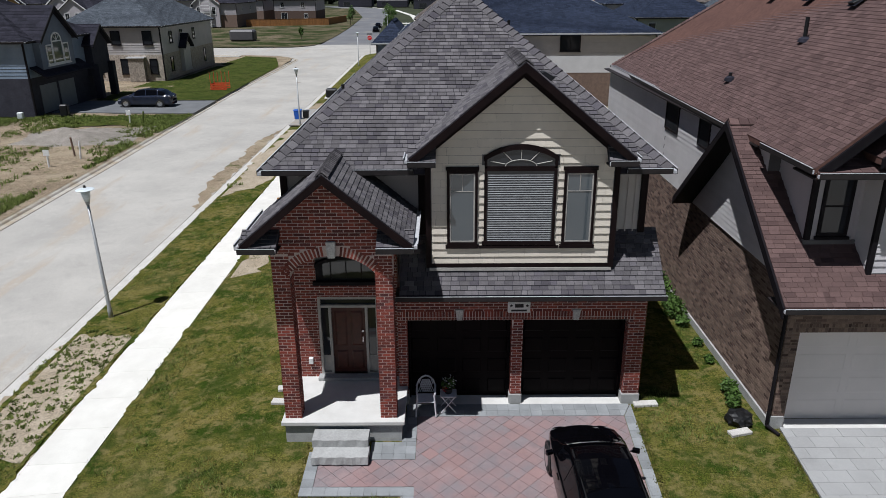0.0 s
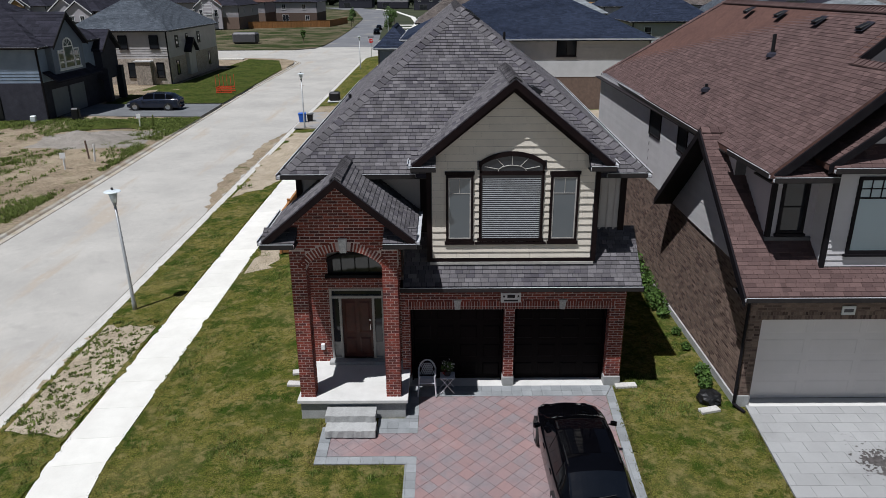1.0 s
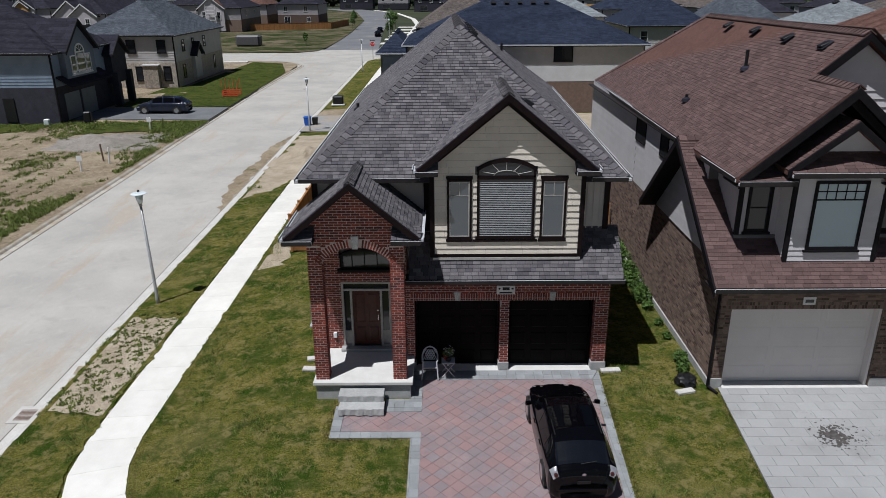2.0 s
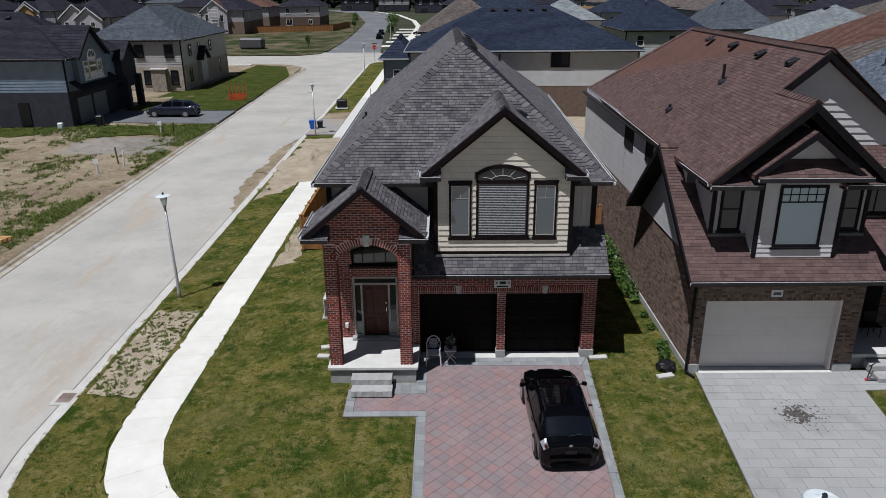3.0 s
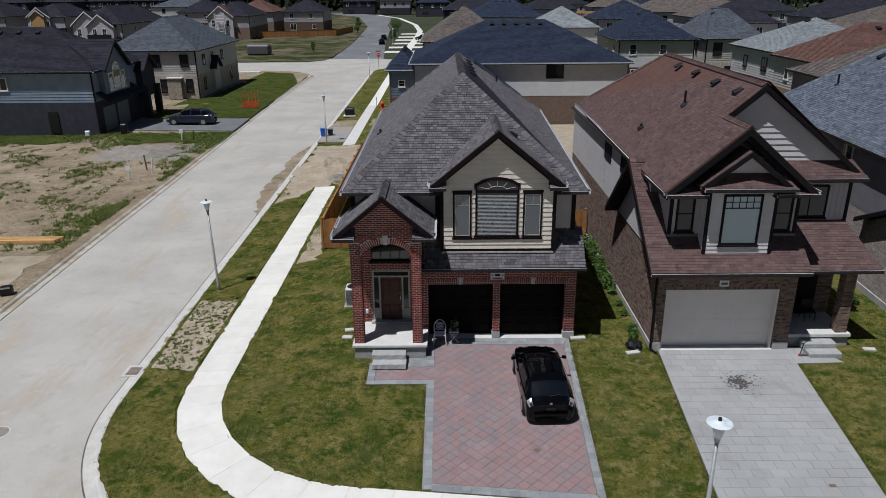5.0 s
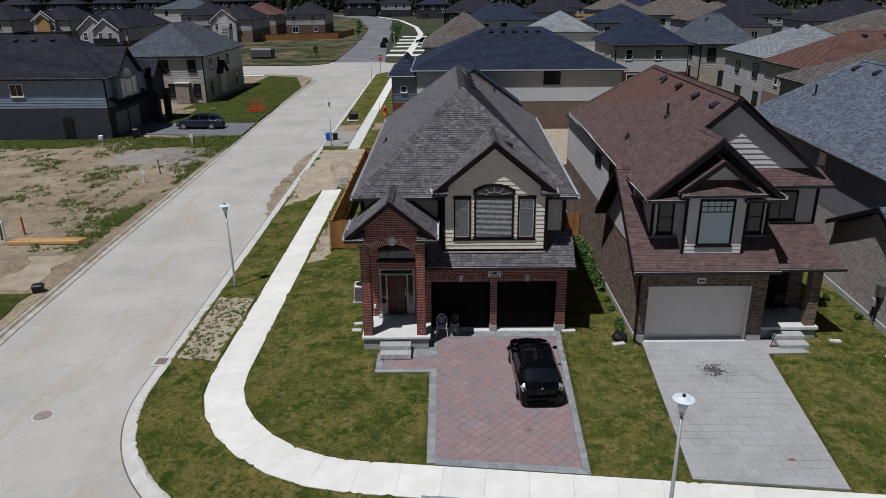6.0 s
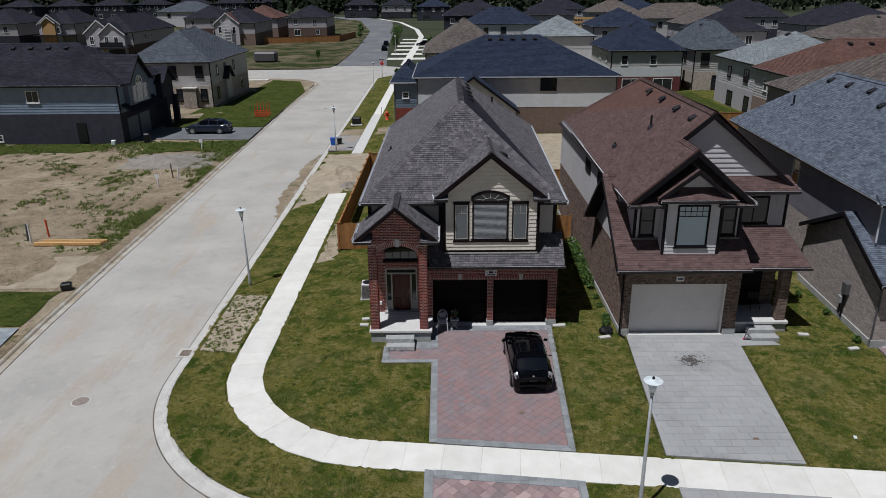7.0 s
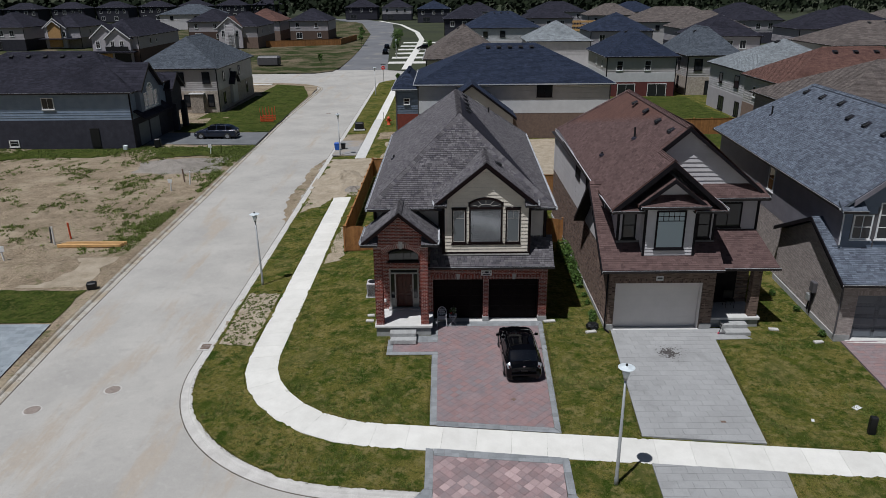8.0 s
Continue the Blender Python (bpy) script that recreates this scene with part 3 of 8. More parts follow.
R0 = 7.1
CX = -9.38 + R0
CY = 9.75 + (R0 - 0.11 * (CX + 0.75)) / 0.994
line = [(-9.38, 47.0 - i * 1.52) for i in range(int((47.0 - CY) / 1.52) + 1)] + arc(CX, CY, R0, 181, 263.7, 7)
d0 = line[-1]
line += [(d0[0] + 1.48 * i * 0.994, d0[1] - 1.48 * i * 0.11) for i in range(1, 30)]
ribbon(line, 1.6, 0.03, "panel", "pavement")

def slab_run(name, pts, z, material, label, thick=0.1):
    g = Geo()
    g.solid([(x, y, z - thick) for x, y in pts], [(x, y, z) for x, y in pts])
    return setting(name, g, material, label, "pavement")

slab_run("pavement_far", [(-10.1, 134), (-10.1, 88), (-8.65, 88), (-8.65, 134)][::-1], -0.39, WALK, "straight white concrete pavement beyond the houses")
slab_run("pavement_dusty", [(-8.6, 63), (-8.6, 87.8), (-10.15, 87.8), (-10.15, 63)], -0.395, SLAB, "dusty concrete pavement crossing a drive")
slab_run("pavement_cross_street", [(-7.5, 134.2), (40, 134.2), (40, 135.6), (-7.5, 135.6)], -0.45, WALK, "white concrete pavement of the cross street")
slab_run("pavement_west_corner", [(-60, 130.4), (-35, 130.4), (-35, 131.8), (-60, 131.8)], -0.45, WALK, "white concrete pavement across the road")
g = Geo()
for (x0, y0), (x1, y1) in zip([(-10.3, 158), (-10, 190), (-9.5, 225), (-9.5, 262), (-13, 310), (-24, 380)], [(-10, 190), (-9.5, 225), (-9.5, 262), (-13, 310), (-24, 380), (-40, 430)]):
    g.solid([(x0, y0, -0.6), (x0 + 1.9, y0, -0.6), (x1 + 1.9, y1, -0.6), (x1, y1, -0.6)], [(x0, y0, -0.5), (x0 + 1.9, y0, -0.5), (x1 + 1.9, y1, -0.5), (x1, y1, -0.5)])
for y in (172, 186, 200, 214, 228, 244):
    g.box(-14.6, y, -0.6, 0, y + 5, -0.53)
setting("pavement_next_block", g, WALK, "white pavement with short drives in the next block", "pavement")


def patch(name, pts, z, material, label, jitter=0.25, follow=True, step=0.5, seed=5):
    """A thin spread of another ground cover with a ragged edge."""
    rnd = random.Random(seed)
    ring = []
    for x, y in finer(list(pts) + [pts[0]], step)[:-1]:
        ring.append((x + rnd.uniform(-jitter, jitter), y + rnd.uniform(-jitter, jitter)))
    bm = bmesh.new()
    vs = [bm.verts.new((x, y, (height(x, y) if follow else 0) + z)) for x, y in ring]
    es = [bm.edges.new((vs[i], vs[(i + 1) % len(vs)])) for i in range(len(vs))]
    bmesh.ops.triangle_fill(bm, edges=es, use_beauty=True)
    for f in bm.faces:
        if f.normal.z < 0:
            f.normal_flip()
    me = bpy.data.meshes.new(name)
    bm.to_mesh(me)
    bm.free()
    return setting(name, me, material, label, "ground")


patch("dirt_verge", [(-12.6, 25.4), (-12.5, 18.7), (-10.35, 18.4), (-10.25, 22.5), (-10.3, 25.2)], 0.012, SAND, "bare dusty verge with weeds by the kerb", 0.2, step=.3)
patch("sand_verge", [(-12.7, 42.5), (-9.2, 47.6), (-7.6, 47.6), (-7.6, 63), (-12.7, 63)], 0.012, SAND, "bare sand and gravel past the pavement's end", 0.35)
patch("dirt_spill", [(-13.35, 40), (-13.9, 43), (-14.6, 48), (-14.3, 54), (-14.5, 59), (-13.5, 64.5)], -0.729, DIRT, "brown soil washed out over the road's edge", 0.18, False)
patch("dirt_backyard", [(-7, 54.5), (-3, 47), (20, 47), (20, 71), (-7, 71)], 0.012, SAND, "bare sandy back lot", 0.3, step=1.5)
patch("back_lawn", [(20.5, 66.5), (40.5, 66.5), (40.5, 106), (21, 106)], 0.012, GRASS_FAR, "green back gardens behind the houses", 0.2, step=2.0)
patch("dirt_strip", [(-8.4, 30), (-7.3, 30.4), (-7.4, 38), (-8.3, 38)], 0.012, SAND, "bare soil along the fence", 0.2)
patch("lawn_west_near", [(-22.95, 21.4), (-23.2, 26.2), (-60, 26.6), (-60, 21.4)], -0.53, GRASS_FAR, "dark green lawn beside a paved drive", 0.12, False, 1.0)
patch("sand_track", [(-23.75, 26.6), (-23.85, 32.5), (-34, 31), (-60, 33), (-60, 27)], -0.55, SAND, "sandy track across the lot", 0.3, False, 1.0)
patch("lawn_west", [(-23.9, 80), (-24.6, 114), (-28, 128), (-34, 131), (-34.5, 97), (-37, 96), (-37, 80)], -0.50, GRASS_FAR, "mown green lawn at the street corner", 0.05, False, 2.0)
patch("weeds_strip", [(-24, 66), (-24, 71.5), (-37, 70.0), (-60, 69.5), (-60, 63.5), (-45, 65), (-33, 65)], -0.535, GRASS_FAR, "rough weeds along the edge of the lot", 0.4, False, 1.0)
patch("gravel_heap_spread", [(-24.4, 57), (-33, 57), (-34, 63), (-24.4, 65)], -0.54, GRAVEL, "grey gravel spread on the lot", 0.4, False, 1.0)
slab_run("drive_west", [(-23.55, 71.5), (-23.8, 79.5), (-38, 79.5), (-38, 72.5)][::-1], -0.48, ASPHALT, "dark asphalt drive of the slate house")
slab_run("forecourt", [(-13.0, 64.6), (-10.2, 64.6), (-10.2, 73), (-13.0, 73)], -0.40, DUSTY, "dusty grey paved crossing")
slab_run("forecourt_inner", [(-8.55, 64.6), (-4, 64.6), (-4, 73), (-8.55, 73)], -0.385, DUSTY, "dusty grey paved drive")

patch("dirt_crossing", [(-12.9, 73.2), (-10.2, 73.2), (-10.2, 77.6), (-12.9, 77.6)], 0.014, DIRT, "bare soil strip past the paved crossing", 0.15)
patch("dirt_crossing_inner", [(-8.5, 73.2), (-6.4, 73.2), (-6.4, 77.6), (-8.5, 77.6)], 0.014, DIRT, "bare soil strip by the pavement", 0.15)

# drives
def drive(name, label, outline, material, border, z0, slope, y_top, du, dv, turn, border_regions, single, seed, bond=0.5):
    """A paved drive: a bed, the field and a soldier border."""
    U, V = Vector((1, 0, 0)), Vector((0, 1, slope))
    k = V.length
    joint = JOINT_PALE if material is PAVER_PALE else JOINT
    base = setting(name, Geo(), joint, label, "drive")
    g = Geo()
    for reg in outline + border_regions:
        pts = [(x, y, z0 + (y - y_top) * slope) for x, y in reg]
        g.solid([(x, y, z - 0.1) for x, y, z in pts], pts)
    bed = g.mesh("bed")
    bed.materials.append(joint)
    base.data = bed
    to = lambda reg: [(x, (y - y_top) * k) for x, y in reg]
    f = courses([to(r) for r in outline], du, dv, 0.008, bond, seed=seed, turn=turn)
    lay("paver", f, (0, y_top, z0), U, V, 0.022, 0.022, material, base, single, (3, 13, 0), rough=0.004)
    f = courses([to(r) for r in border_regions], 0.3, 0.3, 0.005, seed=seed + 1, bond=0.0)
    if border:
        lay("border_paver", f, (0, y_top, z0), U, V, 0.024, 0.024, border, base, 120 if single else 0, (3, 13, 0), rough=0.004)
    return base


drive("drive", "red and grey block-paved drive with a grey border",
      [[(-0.35, 10.9), (4.76, 10.35), (5.17, 19.55), (-0.35, 19.55)], [(-2.7, 16.85), (-0.35, 16.85), (-0.35, 17.8), (-2.7, 17.8)]], PAVER, PAVER_GREY,
      0.0, 0.0372, 20.12, 0.33, 0.33, radians(45),
      [[(-0.65, 10.62), (-0.352, 10.62), (-0.352, 16.55), (-0.65, 16.55)], [(4.772, 10.35), (5.02, 10.0), (5.47, 20.1), (5.182, 19.55)],
       [(-0.35, 10.55), (5.0, 9.98), (4.76, 10.34), (-0.35, 10.89)], [(-0.66, 19.562), (5.17, 19.562), (5.45, 20.1), (-0.66, 20.1)],
       [(-3.0, 16.55), (-0.352, 16.55), (-0.352, 16.838), (-3.0, 16.838)], [(-3.0, 16.85), (-2.712, 16.85), (-2.712, 18.1), (-3.0, 18.1)],
       [(-2.7, 17.812), (-1.5, 17.812), (-1.5, 18.2), (-2.7, 18.2)], [(-1.48, 17.812), (-0.36, 17.812), (-0.36, 18.48), (-1.48, 18.48)], [(-0.72, 18.49), (-0.36, 18.49), (-0.36, 19.55), (-0.72, 19.55)]], 500, 11, 0.0)
drive("drive_apron", "red and grey paved crossing between pavement and kerb", [[(-0.45, 5.9), (4.6, 5.35), (4.74, 7.89), (-0.45, 8.47)]], PAVER_WORN, PAVER_GREY, -0.33, 0.055, 9.2, 0.33, 0.33, radians(45),
      [[(-0.78, 6.6), (-0.46, 6.6), (-0.46, 8.9), (-0.78, 8.93)], [(-1.3, 5.85), (-0.46, 5.9), (-0.46, 6.59), (-0.78, 6.59)],
       [(4.68, 6.2), (5.0, 6.15), (5.05, 8.25), (4.76, 8.29)], [(4.62, 5.35), (5.45, 5.25), (5.0, 6.14), (4.67, 6.19)], [(-0.45, 8.48), (4.74, 7.9), (4.75, 8.3), (-0.45, 8.92)]], 130, 15, 0.0)
drive("drive_neighbour", "pale grey block-paved drive with an oil-dark stain", [[(8.38, 9.65), (13.42, 9.1), (14.35, 17.72), (14.35, 18.95), (9.05, 18.95)], [(14.35, 17.78), (16.3, 17.85), (15.6, 19.0), (14.36, 19.0)]], PAVER_PALE, None,
      0.02, 0.036, 18.95, 0.6, 0.42, 0.0, [], 300, 19)
drive("drive_apron_neighbour", "pale grey paved crossing", [[(8.2, 4.9), (13.0, 4.35), (13.5, 7.38), (8.33, 7.93)]], PAVER_PALE, None, -0.36, 0.05, 9.0, 0.6, 0.42, 0.0, [], 0, 21)
drive("drive_east", "red and grey paved drive of the blue-roofed house", [[(20.4, 8.2), (27.5, 7.4), (27.5, 17.4), (20.75, 17.4)]], PAVER, None, 0.04, 0.036, 17.4, 0.4, 0.25, 0.0, [], 0, 23)
drive("drive_west_near", "blue-grey block-paved drive", [[(-60, 9), (-21.65, 9), (-22.85, 21.2), (-60, 21.2)]], PAVER_BLUE, None, -0.52, 0.0, 21.2, 0.5, 0.4, 0.0, [], 0, 25)

# ---- parts of houses ----
def up(M, g):
    g.v = [tuple(M @ Vector(p)) for p in g.v]
    return g


def facing(x, y, z, turn=0):
    """A wall's outer face: local x along it, z up, -y outward."""
    return pose(x, y, z, 0, 0, turn)


def window(parent, M, w, h, frame, glass=None, bars=(0, 0), border=0.07, sill=True, deep=0.05):
    """A window: frame with bars, pane and sill, its foot centred on M."""
    b = border
    wn = part("window", up(M, Geo().ring(-w / 2, 0, w / 2, h, b, -deep, 0.02)), frame, parent)
    for i in range(1, bars[0] + 1):
        x = -w / 2 + w * i / (bars[0] + 1)
        part("glazing_bar", up(M, Geo().box(x - 0.018, -deep + 0.01, b, x + 0.018, 0, h - b)), frame, wn)
    for i in range(1, bars[1] + 1):
        z = h * i / (bars[1] + 1)
        part("glazing_bar", up(M, Geo().box(-w / 2 + b, -deep + 0.012, z - 0.018, w / 2 - b, 0, z + 0.018)), frame, wn)
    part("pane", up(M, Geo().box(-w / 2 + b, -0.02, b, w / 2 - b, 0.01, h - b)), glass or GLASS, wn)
    if sill:
        part("sill", up(M, Geo().box(-w / 2 - 0.05, -0.09, -0.07, w / 2 + 0.05, 0.0, -0.004)), frame, wn)
    return wn


def plane_uv(pts):
    """Axes of a roof face whose first two corners are its eave, left to right from outside."""
    o = Vector(pts[0])
    U = (Vector(pts[1]) - o).normalized()
    n = None
    for p in pts[2:]:
        n = U.cross(Vector(p) - o)
        if n.length > 1e-4:
            break
    n.normalize()
    V = n.cross(U)
    return o, U, V, n, [((Vector(p) - o).dot(U), (Vector(p) - o).dot(V)) for p in pts]


def roof_face(parent, pts, material, deck, single=0, near=(0, 0, 0), du=0.2, dv=0.13, seed=1, thick=0.14, hole=None, plain=False, vary=0.3, start=None, low=0.026):
    o, U, V, n, uv = plane_uv(pts)
    if start:
        # one laying line for several pieces of one slope
        o = Vector(start)
        uv = [((Vector(p) - o).dot(U), (Vector(p) - o).dot(V)) for p in pts]
    g = Geo()
    top = [Vector(p) - n * 0.012 for p in pts]
    g.solid([p - Vector((0, 0, thick)) for p in top], top)
    roof = part("roof", g, deck, parent)
    if plain:
        return roof
    lay("shingle", courses([uv], du, dv, 0.011, vary=vary, seed=seed, over=0.012, left=0.0 if start else None), o - n * 0.012, U, V, 0.006, low, material, roof, single, near, rough=0.003, seed=seed)
    return roof


def caps(parent, a, b, material, w=0.18, step=0.22, drop=0.55):
    """Overlapping cap shingles along a hip or ridge."""
    a, b = Vector(a), Vector(b)
    d = (b - a).normalized()
    s = d.cross(Vector((0, 0, 1))).normalized()
    n = s.cross(d)
    g = Geo()
    k = max(1, int((b - a).length / step))
    for i in range(k):
        p, q = a + (b - a) * (i / k), a + (b - a) * ((i + 1.05) / k)
        hp, hq = n * 0.075, n * 0.03
        ring_p = [p - s * w - n * w * drop + hp * 0.5, p + hp, p + s * w - n * w * drop + hp * 0.5]
        ring_q = [q - s * w - n * w * drop + hq * 0.5, q + hq, q + s * w - n * w * drop + hq * 0.5]
        low = [x - n * 0.035 for x in ring_p], [x - n * 0.035 for x in ring_q]
        g.solid([ring_p[0], ring_p[1], ring_q[1], ring_q[0]][::-1], [low[0][0], low[0][1], low[1][1], low[1][0]][::-1])
        g.solid([ring_p[1], ring_p[2], ring_q[2], ring_q[1]][::-1], [low[0][1], low[0][2], low[1][2], low[1][1]][::-1])
    ob = part("ridge_cap", g, material, parent)
    ob["kind"] = "stuff"
    return ob


def gutter(parent, a, b, out, dark=GUTTER_DARK, pale=GUTTER):
    """A trough along an eave; out: horizontal way outward."""
    a, b, out = Vector(a), Vector(b), Vector(out).normalized()
    g = Geo()
    zz = Vector((0, 0, 1))
    def bar(o0, o1, z0, z1, gg):
        base = [a + out * o0 + zz * z0, b + out * o0 + zz * z0, b + out * o1 + zz * z0, a + out * o1 + zz * z0]
        gg.solid(base, [p + zz * (z1 - z0) for p in base])
    bar(0.004, 0.11, -0.13, -0.12, g)
    bar(0.10, 0.112, -0.119, 0.0, g)
    ob = part("gutter", g, dark, parent)
    # lining and lip in a pale copy: light in the trough put into colour
    g = Geo()
    bar(0.006, 0.099, -0.118, -0.045, g)
    bar(0.094, 0.118, 0.001, 0.012, g)
    part("trough", g, pale, ob, "gutter lining, paled for the light inside the trough")
    return ob


def fascia(parent, a, b, h=0.24, t=0.05, side=(0, -1, 0), material=TRIM):
    """A board under a roof edge from a to b, hanging h, t thick towards side."""
    a, b, s = Vector(a), Vector(b), Vector(side).normalized() * t
    z = Vector((0, 0, h))
    g = Geo()
    base = [a, b, b - z, a - z]
    g.solid(base, [p + s for p in base])
    return part("fascia", g, material, parent)


def siding_rect(parent, M, x0, z0, x1, z1, holes, material, step=0.18, lap=0.018, name="siding_board", shake=0.0, poly=None):
    """Horizontal boards on a wall face, cut round openings or to a convex outline."""
    o = M @ Vector((0, 0, 0))
    U, V = (M.to_3x3() @ Vector((1, 0, 0))), Vector((0, 0, 1))
    regs = [poly] if poly else [rect(*r) for r in around(x0, z0, x1, z1, holes)]
    # shakes get wider row gaps, baring a dark backing as under-lap shadow
    it = courses(regs, shake or 4.0, step, 0.003, seed=4, vary=0.3 if shake else 0.0, rows=0.012 if shake else 0.003)
    return lay(name, it, o, U, V, 0.003, lap, material, parent)


def battens(parent, M, x0, z0, x1, z1, material, step=0.2):
    g = Geo()
    x = x0
    while x <= x1:
        g.box(x - 0.015, -0.015, z0, x + 0.015, 0.0, z1)
        x += step
    ob = part("batten", up(M, g), material, parent)
    ob["kind"] = "stuff"


def brick_face(parent, M, regions, brick, single=0, near=(0, 0, 0), du=0.257, dv=0.08, seed=7):
    o = M @ Vector((0, 0, 0))
    U, V = (M.to_3x3() @ Vector((1, 0, 0))), Vector((0, 0, 1))
    return lay("brick", courses(regions, du, dv, 0.017, seed=seed), o, U, V, 0.004, 0.004, brick, parent, single, near, rough=0.002, seed=seed)


def soldier_face(parent, M, regions, brick, w=0.08, h=0.24):
    o = M @ Vector((0, 0, 0))
    U, V = (M.to_3x3() @ Vector((1, 0, 0))), Vector((0, 0, 1))
    return lay("soldier_brick", courses(regions, w, h, 0.016, bond=0.0, seed=9), o, U, V, 0.006, 0.006, brick, parent)


def garage_door(parent, x0, x1, y, z0, z1, material, rows=4, cols=4, raised=0.02):
    """A sectional door with raised panels."""
    door = part("garage_door", Geo().box(x0, y, z0, x1, y + 0.06, z1), material, parent)
    h = (z1 - z0) / rows
    w = (x1 - x0) / cols
    for j in range(rows):
        for i in range(cols):
            g = Geo()
            a, b, c, d = x0 + i * w + 0.09, z0 + j * h + 0.10, x0 + (i + 1) * w - 0.09, z0 + (j + 1) * h - 0.10
            g.solid([(a, y, b), (c, y, b), (c, y, d), (a, y, d)], [(a + 0.03, y - raised, b + 0.03), (c - 0.03, y - raised, b + 0.03), (c - 0.03, y - raised, d - 0.03), (a + 0.03, y - raised, d - 0.03)])
            part("door_panel", g, material, door)
    return door


def vent(name, at, slope_dir, pitch, label, size=(0.34, 0.34, 0.14), group="roof vents"):
    """A louvred box vent on a roof slope. slope_dir: horizontal way down the slope."""
    d = Vector(slope_dir).normalized()
    q = Vector((d.x, d.y, 0)) * math.cos(pitch) - Vector((0, 0, 1)) * math.sin(pitch)
    s = Vector((0, 0, 1)).cross(d)
    n = s.cross(q) * (1 if s.cross(q).z > 0 else -1)
    t = thing(name, at, label, "roof vent", group)
    c = Vector(at)
    g = Geo()
    a, b, h = size[0] / 2, size[1] / 2, size[2]
    base = [c - s * a - q * b, c + s * a - q * b, c + s * a + q * b, c - s * a + q * b]
    top = [c - s * a * .8 - q * b * .7 + n * h * .6, c + s * a * .8 - q * b * .7 + n * h * .6, c + s * a * .9 + q * b * 1.1 + n * h, c - s * a * .9 + q * b * 1.1 + n * h]
    g.solid(base, top)
    part("hood", g, BLACK, t, bevel=0.012)
    g = Geo()
    base = [c - s * a * 1.3 - q * b * 1.4 + n * 0.01, c + s * a * 1.3 - q * b * 1.4 + n * 0.01, c + s * a * 1.3 + q * b * 1.3 + n * 0.01, c - s * a * 1.3 + q * b * 1.3 + n * 0.01]
    g.solid(base, [p + n * 0.012 for p in base])
    part("flashing", g, ROOF_DARK, t)
    return t


def stack(name, at, h=0.55, r=0.06, label="black plastic plumbing vent pipe on the roof"):
    t = thing(name, at, label, "vent pipe", "vent pipes")
    part("pipe", Geo().rod((at[0], at[1], at[2] - 0.15), (at[0], at[1], at[2] + h), r, 10), BLACK, t)
    part("collar", Geo().lathe((at[0], at[1], at[2] - 0.12), [(0.19, 0), (0.16, 0.10), (0.08, 0.16)], 12), ROOF_DARK, t)


# ---- the red-brick house ----
house = thing("house", (1, 30, 0), "two-storey red-brick house with beige siding and grey shingle roof", "house")
EZ, EY, PIT = 6.64, 20.15, 0.83
L, R, BACK, RB = -4.05, 5.93, 40.6, 6.5
RX = (L + R) / 2
RZ = EZ + (R - L) / 2 * PIT
# body, upper storey set back over the garage
g = Geo()
g.box(-3.78, 20.9, -0.3, 5.55, 39.9, 6.5)
body = part("wall", g, BATTEN, house, "taupe siding over red brick")
M0 = facing(0, 20.88, 0)
battens(body, M0, -3.55, 4.0, -0.1, 6.55, BATTEN, 0.22)
battens(body, M0, 4.7, 4.0, 5.55, 6.55, BATTEN, 0.2)
for x in (-3.8, 5.42):
    part("corner_board", Geo().box(x, 20.83, 4.1, x + 0.17, 21.0, 6.5), TRIM, house)
part("corner_board", Geo().box(-0.28, 20.8, 4.4, -0.07, 20.9, 6.5), TRIM, house)
brick_face(body, facing(-3.78, 0, 0, -90), [rect(-39.9, 0, -20.95, 3.6)], BRICK)
brick_face(body, facing(5.55, 0, 0, 90), [rect(20.95, 0, 39.9, 3.4)], BRICK)
siding_rect(body, facing(-3.78, 0, 0, -90), -39.9, 3.6, -20.95, 6.5, [], BATTEN)
siding_rect(body, facing(5.55, 0, 0, 90), 20.95, 3.4, 39.9, 6.5, [], BATTEN)

# garage front with two openings
GY = 20.18
OPEN = [(-0.62, 0.0, 2.16, 2.55), (2.45, 0.0, 5.24, 2.55)]
for x0, z0, x1, z1 in around(-0.86, -0.2, 5.68, 3.5, OPEN):
    garage = part("garage_wall", Geo().box(x0, GY, z0, x1, GY + 0.3, z1), MORTAR, house, "red brick garage front")
part("garage_side_wall", Geo().box(5.38, GY + 0.3, -0.2, 5.68, 20.9, 3.5), MORTAR, house)
MG = facing(0, GY, 0)
LINT = (-0.75, 2.55, 5.36, 2.80)
brick_face(garage, MG, [rect(*r) for r in around(-0.86, 0.3, 5.68, 3.5, [(-0.62, 0, 2.16, 2.55), (2.45, 0, 5.24, 2.55), LINT, (2.14, 2.4, 2.2, 2.6)])], BRICK, 150, (2, 18, 1))
soldier_face(garage, MG, [rect(-0.75, 2.56, 5.36, 2.80)], BRICK)
brick_face(garage, facing(5.68, 0, 0, 90), [rect(GY, 0.3, 20.9, 3.5)], BRICK)
for x, turn, u0, u1 in ((-0.62, 90, GY, GY + 0.3), (2.45, 90, GY, GY + 0.3), (2.16, -90, -GY - 0.3, -GY), (5.24, -90, -GY - 0.3, -GY)):
    brick_face(garage, facing(x, 0, 0, turn), [rect(u0, 0.3, u1, 2.55)], BRICK)
for x0, x1 in ((-0.86, -0.6), (2.13, 2.48), (5.21, 5.71)):
    part("plinth", Geo().box(x0, GY - 0.03, -0.25, x1, GY + 0.28, 0.29), FOUND, house, "grey concrete pier base", bevel=0.01)
